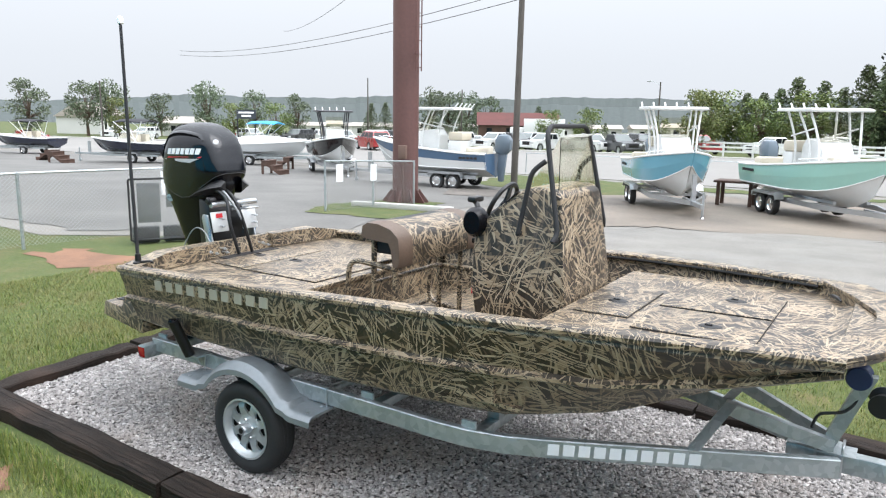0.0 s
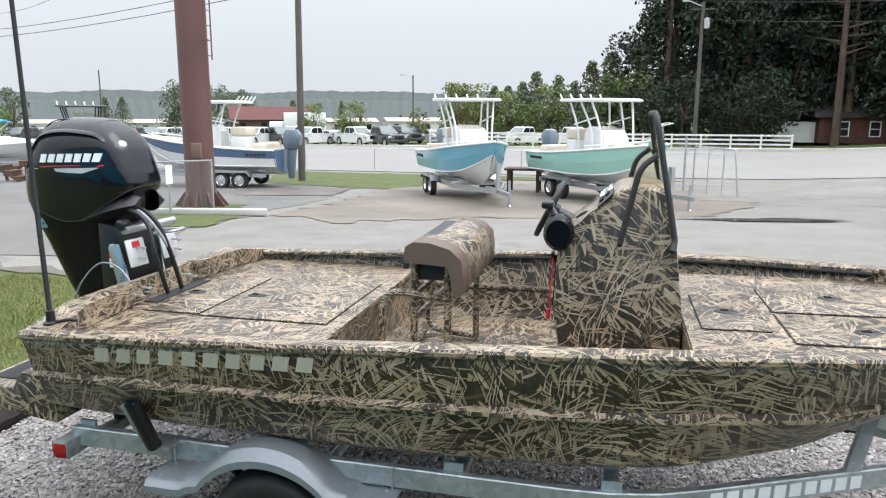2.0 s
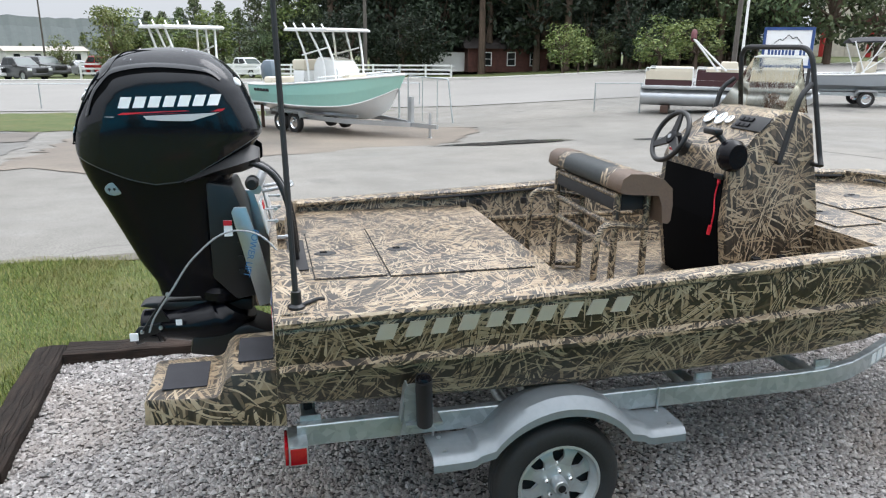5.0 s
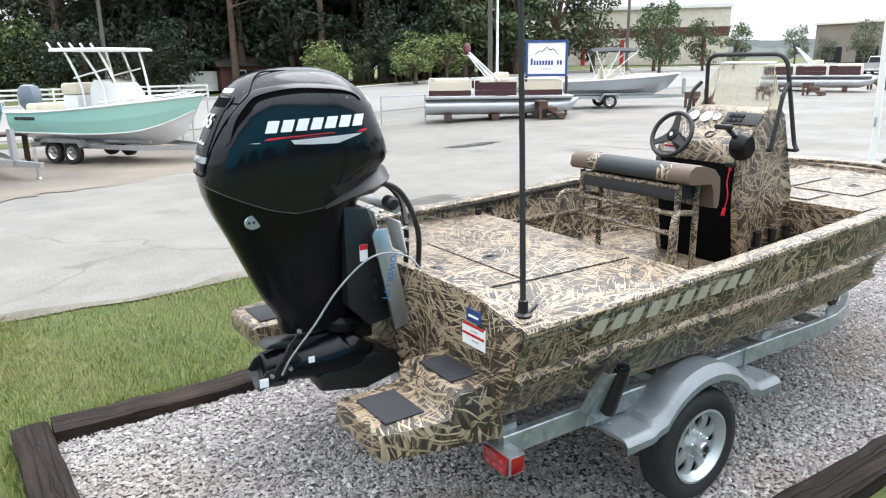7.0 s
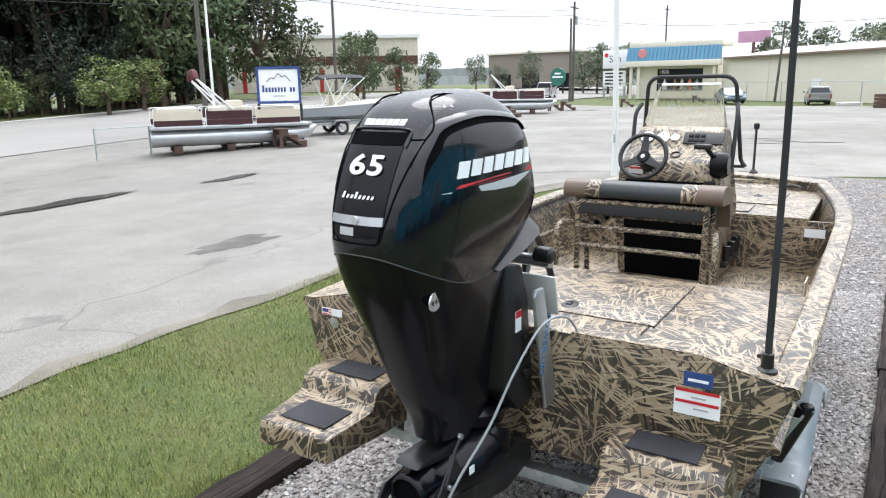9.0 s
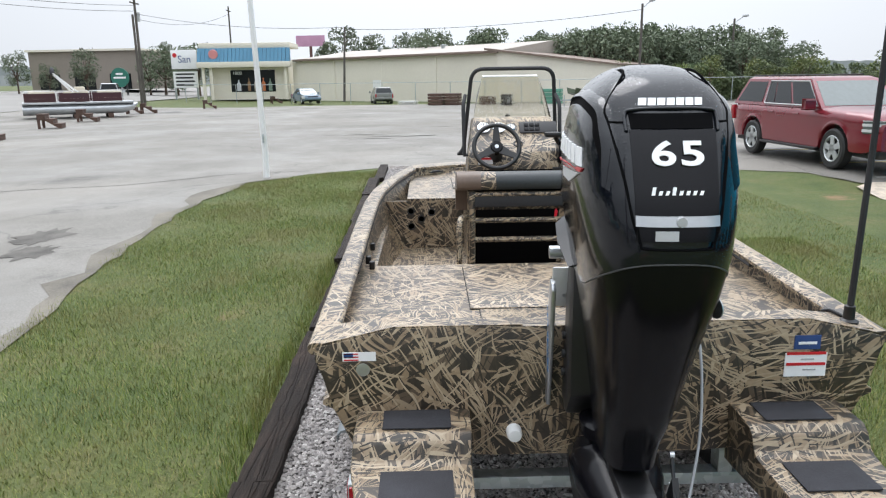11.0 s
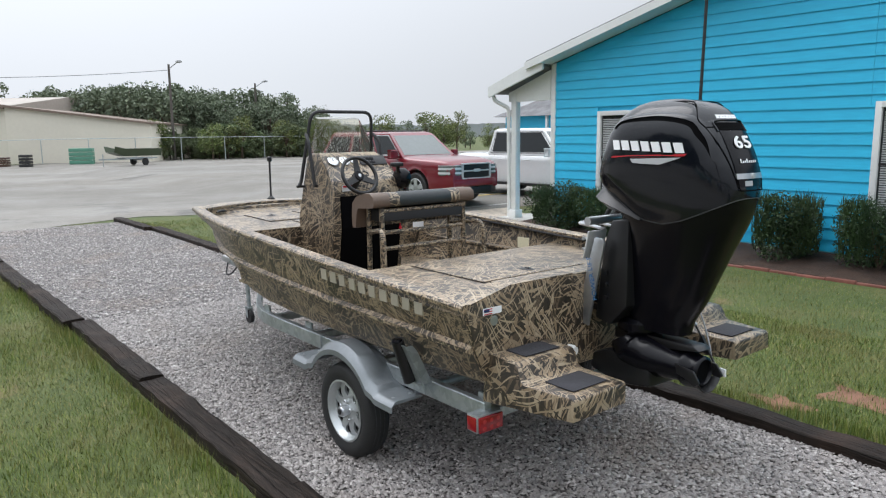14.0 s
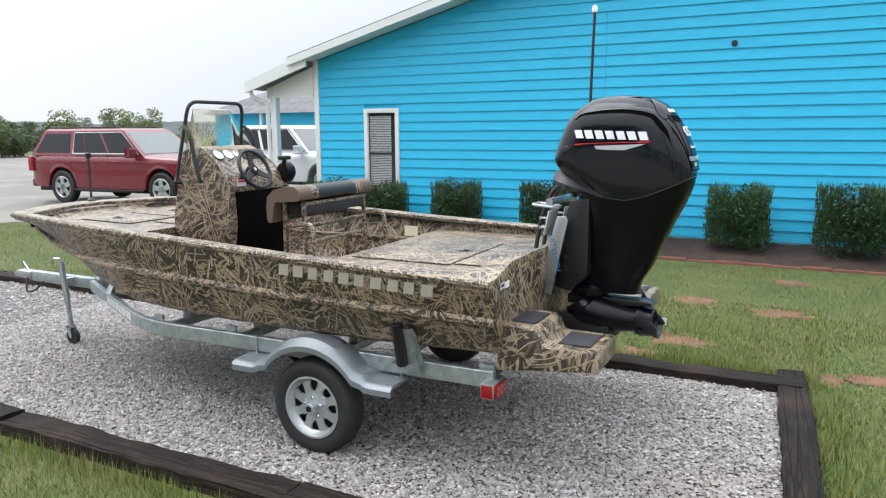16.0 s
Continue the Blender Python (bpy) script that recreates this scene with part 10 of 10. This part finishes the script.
def pontoon(x, y, yaw, label, canvas, L=6.4, dark=False):
    t = thing("pontoon_boat", label, "boat", "display boats on the lot", at=at_ground(x, y, yaw))
    for s in (-1, 1):
        bm = bm_new()
        tube(bm, [(-L / 2, s * 0.85, 0.55), (L / 2 - 0.9, s * 0.85, 0.55), (L / 2 - 0.3, s * 0.85, 0.66), (L / 2 + 0.05, s * 0.85, 0.85)], [0.32, 0.32, 0.24, 0.05], 18)
        part("pontoon", bm, alu, t, "ribbed bright aluminium pontoon", 50)
        for k in range(3):
            part("bunk", box(bm_new(), -L / 2 + 0.8 + 2 * k, -L / 2 + 1.1 + 2 * k, s * 0.85 - 0.3, s * 0.85 + 0.3, -0.05, 0.25, 0.01), brown_wood, t)
    part("deck", box(bm_new(), -L / 2, L / 2 - 0.2, -1.25, 1.25, 0.88, 1.0, 0.02), alu, t)
    panel = plain("maroon_fence_panel", (0.055, 0.018, 0.022), 0.3, 0, 0.1, 1, coat=0.4)
    for s in (-1, 1):
        for k in range(3):
            a = -L / 2 + 0.15 + 1.9 * k
            p = part("fence_panel", box(bm_new(), a, a + 1.75, s * 1.22 - 0.02, s * 1.22 + 0.02, 1.02, 1.24), panel, t)
            part("upper_panel", box(bm_new(), a, a + 1.75, s * 1.22 - 0.018, s * 1.22 + 0.018, 1.244, 1.56), panel if k == 1 or dark else cream, p)
            part("rail", tube(bm_new(), fillet([(a, s * 1.22, 1.0), (a, s * 1.22, 1.68), (a + 1.75, s * 1.22, 1.68), (a + 1.75, s * 1.22, 1.0)], 0.08), 0.02, 6), white_paint, p)
    for k in range(3):
        part("seat", box(bm_new(), -L / 2 + 0.4 + 2.0 * k, -L / 2 + 1.9 + 2.0 * k, 0.5, 1.15, 1.0, 1.7, 0.08), cream, t)
    part("helm", box(bm_new(), -0.3, 0.3, -1.1, -0.5, 1.0, 1.95, 0.06), cream, t)
    bm = bm_new()
    tube(bm, smooth([(-1.4, -1.2, 2.75), (-1.4, -0.9, 3.0), (-1.4, 0, 3.05), (-1.4, 0.9, 3.0), (-1.4, 1.2, 2.75)], 5), 0.11, 8)
    bi = part("bimini", bm, canvas, t, "furled canvas sun top on white arms")
    for s in (-1, 1):
        for d in (-0.9, -0.6):
            part("arm", tube(bm_new(), [(d + 0.5, s * 1.22, 1.6), (-1.4, s * 1.2, 2.8)], 0.04, 6), white_paint, bi)
    return t


pontoon(17.9, 21.8, -33, "maroon and cream pontoon boat behind the chain-link fence", maroon_canvas)
pontoon(45.2, 23.1, -62, "dark-sided pontoon boat with a raised sun top at the lot's end", navy_canvas, 6.6, True)
cs = thing("closed_sign", "white cardboard sign reading CLOSED hung on the fence", "sign", at=Matrix.Translation((16.95, 22.0, level(16.95, 22) + 0.55)) @ pose(0, 0, 0, 0, 0, -24))
part("board", box(bm_new(), -0.42, 0.42, -0.012, 0.0, 0, 0.78), white_mark, cs)
text_mesh("CLOSED", 0.20, Matrix.Translation((0, -0.014, 0.56)) @ Matrix.Rotation(radians(90), 4, "X"), black_matt, cs, "writing", "dark letters CLOSED")
for k in range(3):
    part("print_bar", box(bm_new(), -0.28, 0.28 - 0.08 * k, -0.015, -0.0125, 0.32 - 0.1 * k, 0.36 - 0.1 * k), grey_mark, cs)
# flat-bottomed boat on a trailer by the warehouse
jb = thing("jon_boat", "dark green jon boat on a small trailer", "boat", "display boats on the lot", at=at_ground(48.7, -11.1, 108) @ Matrix.Diagonal((0.8, 0.8, 0.9, 1)))
bm = bm_new()
loft(bm, [[(x, -0.8, 1.25 + r), (x, -0.6, 0.7 + r * 1.5), (x, 0.6, 0.7 + r * 1.5), (x, 0.8, 1.25 + r)] for x, r in ((-2.2, 0), (1.2, 0), (2.2, 0.2))], False)
part("hull", bm, plain("dark_olive_paint", (0.055, 0.075, 0.04), 0.4), jb)
bm = bm_new()
box(bm, -1.8, 3.2, -0.05, 0.05, 0.45, 0.55)
box(bm, -1.8, 1.2, -0.6, -0.5, 0.5, 0.6)
box(bm, -1.8, 1.2, 0.5, 0.6, 0.5, 0.6)
box(bm, -0.5, -0.4, -0.8, 0.8, 0.35, 0.45)
tube(bm, [(2.9, 0.1, 0.9), (2.9, 0.1, 0.0)], 0.04, 6)
part("trailer_frame", bm, galv, jb)
for s in (-1, 1):
    part("wheel", lathe(bm_new(), [(0.001, -0.08), (0.28, -0.08), (0.28, 0.08), (0.001, 0.08)], 14, "y", (-0.45, s * 0.85, 0.28)), rubber, jb)


# ---- buildings round about ----
beige = plain("cream_metal_wall", (0.74, 0.70, 0.60), 0.6, 0, 0.07, 0.5)
roof_grey = plain("light_metal_roof", (0.40, 0.36, 0.32), 0.7, 0.0, 0.15, 0.6)
shop_blue = plain("blue_mansard_metal", (0.055, 0.20, 0.32), 0.45, 0, 0.1, 0.8)
brick = plain("red_brick", (0.10, 0.042, 0.033), 0.85, 0, 0.35, 8)
dark_roof = plain("dark_brown_shingles", (0.045, 0.038, 0.035), 0.9, 0, 0.4, 3)
red_roof = plain("dark_red_roof", (0.11, 0.035, 0.03), 0.8, 0, 0.25, 2)


def facade(x0, y0, x1, y1):
    """A frame of reference: x along the facade from the first corner, y into the building."""
    a = math.degrees(math.atan2(y1 - y0, x1 - x0))
    return Matrix.Translation((x0, y0, level(x0, y0))) @ pose(0, 0, 0, 0, 0, a), math.hypot(x1 - x0, y1 - y0)


# shop with the blue mansard (its facade runs from its north corner to the warehouse)
m, W = facade(84.0, 27.1, 84.0, 16.9)
shop = thing("corner_shop", "beige shop with a blue metal mansard and a display window", "building", at=m)
part("wall", box(bm_new(), 0.9, W, 0.6, 9, 0, 4.6), beige, shop)
part("parapet", box(bm_new(), 0, W + 0.4, 0.3, 6, 5.9, 6.5, 0.03), beige, shop)
for i in range(24):
    a = -0.1 + (W + 0.5) * i / 24
    bm = bm_new()
    prism(bm, [(-0.55, 4.35), (0.45, 4.35), (0.45, 5.9), (0.15, 5.9)], "x", a, a + (W + 0.5) / 24 - 0.03)
    part("mansard_panel", bm, shop_blue, shop)
part("fascia", box(bm_new(), -0.15, W + 0.45, -0.6, 0.5, 3.7, 4.345, 0.03), beige, shop)
bm = bm_new()
lathe(bm, [(0.001, 0), (0.55, 0), (0.5, -0.06), (0.001, -0.06)], 24, "y", (1.8, -0.35, 5.2))
part("round_mark", bm, plain("pink_disc", (0.62, 0.25, 0.25), 0.6), shop)
wn = part("window", box(bm_new(), 3.4, 8.6, 0.56, 0.59, 0.9, 3.4), car_glass, shop, "dark display window with bottle posters")
for i, (x, w, h, c) in enumerate(((4.3, 0.5, 1.3, (0.6, 0.62, 0.66)), (5.5, 0.34, 1.5, (0.28, 0.16, 0.08)), (6.3, 0.4, 1.5, (0.45, 0.42, 0.35)), (7.2, 0.42, 1.5, (0.5, 0.16, 0.06)), (8.0, 0.42, 1.4, (0.2, 0.28, 0.22)))):
    bm = bm_new()
    lathe(bm, [(0.001, 1.0), (w / 2, 1.0), (w / 2, 1.0 + h * 0.62), (w * 0.14, 1.0 + h * 0.8), (w * 0.14, 1.0 + h), (0.001, 1.0 + h)], 12, "z", (x, 0.55, 0))
    bmesh.ops.scale(bm, vec=(1, 0.02, 1), verts=bm.verts, space=Matrix.Translation((-x, -0.55, 0)))
    part("bottle_poster", bm, plain("poster_tint", c, 0.4), wn)
text_mesh("1800", 0.55, Matrix.Translation((4.2, 0.54, 3.05)) @ Matrix.Rotation(radians(90), 4, "X"), white_mark, wn, "numerals", "white numerals 1800")
for x in (0.45, 1.4, W - 0.2):
    part("post", box(bm_new(), x - 0.15, x + 0.15, -0.3, 0.0, 0, 3.7), beige, shop)
m2 = at_ground(86.5, 29.6, 262)
ss = thing("shop_sign", "tall white roadside sign with a letter board", "sign", at=m2)
part("panel", box(bm_new(), -1.6, 1.6, -0.15, 0.15, 3.6, 5.8, 0.05), white_mark, ss)
part("letter_board", box(bm_new(), -1.5, 1.5, -0.12, 0.12, 1.4, 3.3), white_paint, ss)
text_mesh("San", 1.2, Matrix.Translation((0.1, -0.17, 4.7)) @ Matrix.Rotation(radians(90), 4, "X"), blue_mark, ss, "writing", "dark blue letters San")
for k in range(4):
    part("letter_bar", box(bm_new(), -1.2, 1.2 - 0.2 * (k % 2), -0.135, -0.121, 2.9 - 0.42 * k, 3.1 - 0.42 * k), black_matt, ss)
part("round_mark", lathe(bm_new(), [(0.001, -0.17), (0.26, -0.17), (0.26, -0.151), (0.001, -0.151)], 20, "y", (-1.1, 0, 5.2)), red_mark, ss)
for x in (-1.4, 1.4):
    part("post", box(bm_new(), x - 0.1, x + 0.1, -0.1, 0.1, 0, 1.4), galv, ss)

m, W = facade(84.2, 16.7, 63.2, -5.5)
wh = thing("warehouse", "long beige metal warehouse with a low pale roof", "building", at=m)
for i in range(4):
    part("wall_panel", box(bm_new(), W * i / 4, W * (i + 1) / 4 - 0.012, 0.5, 0.7, 0, 4.5), beige, wh)
part("wall_core", box(bm_new(), 0, W, 0.72, 26, 0, 4.45), beige, wh)
bm = bm_new()
prism(bm, [(0.2, 4.5), (0.2, 4.62), (9, 5.75), (26, 4.7), (26, 4.5)], "x", 0.6, W + 0.1)
part("roof", bm, roof_grey, wh)
part("eave", box(bm_new(), 0.6, W + 0.1, 0.05, 0.3, 4.42, 4.66, 0.02), plain("brown_eave", (0.20, 0.15, 0.12), 0.6), wh)
d = part("door", box(bm_new(), W * 0.455, W * 0.455 + 1.2, 0.44, 0.52, 0, 2.2), white_paint, wh)
for x in (W * 0.25, W * 0.75):
    part("downpipe", box(bm_new(), x, x + 0.12, 0.4, 0.52, 0, 4.5), beige, wh)
for x in (W * 0.3, W * 0.62):
    part("roof_vent", lathe(bm_new(), [(0.001, 0), (0.2, 0), (0.2, 0.6), (0.3, 0.6), (0.3, 0.75), (0.001, 0.8)], 12, "z", (x, 6, 5.0)), galv, wh)
m, W = facade(63.2, -5.6, 57.2, -14.8)
an = thing("warehouse_annex", "beige warehouse end with a sloping brown-edged roof", "building", at=m)
bm = bm_new()
prism(bm, [(0, 0), (W, 0), (W, 3.1), (0, 4.45)], "y", 0.3, 20)
part("wall", bm, beige, an)
bm = bm_new()
prism(bm, [(-1.2, 4.62), (W + 0.2, 3.06), (W + 0.2, 3.2), (-1.2, 4.80)], "y", 0.0, 20.2)
part("roof", bm, plain("brown_metal_roof", (0.20, 0.15, 0.12), 0.6), an)
# clutter along the warehouse
for i, (x, y, w, h, mat) in enumerate(((59.3, -0.2, 1.25, 1.0, brown_wood), (59.2, -1.6, 1.2, 1.0, brown_wood), (59.0, -4.5, 1.2, 0.7, brown_wood), (56.3, -9.5, 1.6, 1.2, plain("faded_green_bin", (0.10, 0.28, 0.20), 0.6)), (57.0, -5.9, 0.7, 0.9, black_matt), (62.5, 2.3, 1.6, 0.32, white_paint))):
    t = thing("storage_bin" if i == 3 else "pallet_stack", "weathered goods stacked outside the warehouse" if i != 3 else "faded green bin outside the warehouse", "clutter", at=at_ground(x, y, 68))
    for k in range(4):
        part("slat", box(bm_new(), -w / 2, w / 2, -0.5, 0.5, h * k / 4, h * (k + 1) / 4 - 0.04, 0.01), mat, t)

# grocery with a red band, and a grey store beyond
m = Matrix.Translation((84, 84, level(84, 84))) @ pose(0, 0, 0, 0, 0, -51)
gr = thing("grocery_store", "large pale store with a dark red band beyond the trees", "building", at=m)
for i in range(6):
    a = -8 + 5 * i
    part("wall_panel", box(bm_new(), a, a + 4.95, 0, 0.3, 0, 8.4), plain("pale_stucco", (0.62, 0.58, 0.5), 0.7) if i == 0 else bpy.data.materials["pale_stucco"], gr)
    part("red_band", box(bm_new(), a, a + 4.95, -0.1, 0.0, 4.2, 5.6), brick, gr)
part("wall_core", box(bm_new(), -8, 22, 0.31, 25, 0, 8.3), bpy.data.materials["pale_stucco"], gr)
part("cornice", box(bm_new(), -8.3, 22.3, -0.4, 0.3, 8.4, 8.9), white_paint, gr)
for i in range(5):
    part("column", box(bm_new(), -6 + 6 * i, -5.4 + 6 * i, -2.6, -2.0, 0, 3.8), plain("red_column", (0.4, 0.03, 0.03), 0.5) if i == 0 else bpy.data.materials["red_column"], gr)
m = Matrix.Translation((116.6, 64.0, level(116, 64))) @ pose(0, 0, 0, 0, 0, -98)
g2 = thing("grey_store", "long grey-brown store building", "building", at=m)
part("wall", box(bm_new(), 0, 18.5, 0, 20, 0, 5.9), plain("grey_brown_wall", (0.24, 0.21, 0.18), 0.7, 0, 0.15, 0.5), g2)
for i in range(3):
    part("shopfront", box(bm_new(), 1.5 + 6 * i, 5.0 + 6 * i, -0.1, 0.0, 0, 2.4), car_glass, g2)
ws2 = thing("store_sign", "green round-topped roadside sign of the grey store", "sign", at=at_ground(99, 42.6, 262))
part("board", lathe(bm_new(), [(0.001, -0.1), (1.3, -0.1), (1.3, 0.1), (0.001, 0.1)], 28, "y", (0, 0, 2.4)), plain("dark_green_sign", (0.03, 0.16, 0.12), 0.5), ws2)
for k, w in enumerate((0.5, 0.9)):
    part("print_bar", box(bm_new(), -w, w, -0.13, -0.101, 2.75 - 0.5 * k, 3.0 - 0.5 * k), white_mark, ws2)
for x in (-0.9, 0.9):
    part("post", box(bm_new(), x - 0.1, x + 0.1, -0.08, 0.08, 0, 1.6), black_matt, ws2)
part("parapet", box(bm_new(), -0.3, 18.8, -0.4, 20, 5.9, 6.2), beige, g2)

# brick house under the pines
hs = thing("brick_house", "red-brick bungalow with white windows under the pines", "house", at=Matrix.Translation((29.2, 80, level(29.2, 80))))
part("wall", box(bm_new(), -5.5, 4.5, 0, 8, 0, 2.7), brick, hs)
bm = bm_new()
prism(bm, [(-0.5, 2.7), (4.0, 4.9), (8.5, 2.7)], "x", -6, 5)
part("roof", bm, dark_roof, hs)
part("gable_wing", box(bm_new(), -9.5, -5.5, 1.5, 7, 0, 2.2), white_paint, hs)
for x in (-3.6, -0.6, 2.3):
    w = part("window", box(bm_new(), x, x + 0.9, -0.06, 0.0, 0.8, 2.2), car_glass, hs)
    for a, b, c, d in ((x - 0.1, x, 0.7, 2.3), (x + 0.9, x + 1.0, 0.7, 2.3), (x, x + 0.9, 2.2, 2.3), (x, x + 0.9, 0.7, 0.8), (x, x + 0.9, 1.47, 1.53)):
        part("frame", box(bm_new(), a, b, -0.1, -0.05, c, d), white_paint, w)


def house(x, y, yaw, L, D, h, roof_mat, wall_mat, label, windows=3, rise=2.2):
    t = thing("house", label, "house", "houses across the street", at=at_ground(x, y, yaw))
    part("wall", box(bm_new(), -L / 2, L / 2, 0, D, 0, h), wall_mat, t)
    bm = bm_new()
    prism(bm, [(-0.4, h), (D / 2, h + rise), (D + 0.4, h)], "x", -L / 2 - 0.4, L / 2 + 0.4)
    part("roof", bm, roof_mat, t)
    for i in range(windows):
        xx = -L / 2 + (i + 0.5) * L / windows
        w = part("window", box(bm_new(), xx - 0.5, xx + 0.5, -0.06, 0.0, 1.0, h - 0.5), car_glass, t)
        part("sill", box(bm_new(), xx - 0.6, xx + 0.6, -0.12, 0.0, 0.88, 0.98), white_paint, w)
    return t


pale_wall = plain("pale_vinyl_wall", (0.66, 0.66, 0.64), 0.6, 0, 0.06, 0.6)
house(-140, 88, 125, 14, 9, 3.6, roof_grey, pale_wall, "pale gabled house across the street", 3, 3.0)
house(-122, 92, 35, 9, 6, 2.6, roof_grey, pale_wall, "small white house across the street", 2, 1.4)
for i in range(6):
    house(-112 + 15 * i, 122 + 4 * i, 32, 13.5, 5, 2.6, roof_grey, pale_wall, "long low white prefabricated house", 4, 0.8)
house(-58, 118, 32, 15, 9, 3.0, red_roof, brown_wood, "low building with a dark red roof", 4, 2.4)
house(-20, 128, 20, 9, 7, 2.4, roof_grey, galv, "open grey metal carport across the street", 0, 1.2)
vs = thing("car_lot_sign", "dark square sign board of the used-car lot", "sign", at=at_ground(-67, 59.7, 42))
part("board", box(bm_new(), -1.2, 1.2, -0.08, 0.08, 3.09, 4.24), plain("dark_sign_board", (0.035, 0.045, 0.055), 0.5), vs)
for k, w in enumerate((0.95, 0.6)):
    part("print_bar", box(bm_new(), -w, w, -0.11, -0.08, 3.77 - 0.42 * k, 3.99 - 0.42 * k), white_mark, vs)
for x in (-1.1, 1.1):
    part("post", box(bm_new(), x - 0.08, x + 0.08, -0.06, 0.06, 0, 3.09), black_matt, vs)
bb = thing("billboard", "distant pink billboard on a steel post", "billboard", at=at_ground(146, 23.6, 262))
part("board", box(bm_new(), -2.9, 2.9, -0.2, 0.2, 8.9, 11.0), plain("pink_poster", (0.55, 0.3, 0.45), 0.6, 0, 0.3, 0.6), bb)
part("post", lathe(bm_new(), [(0.3, 0), (0.3, 8.9)], 12, "z"), rust_red, bb)
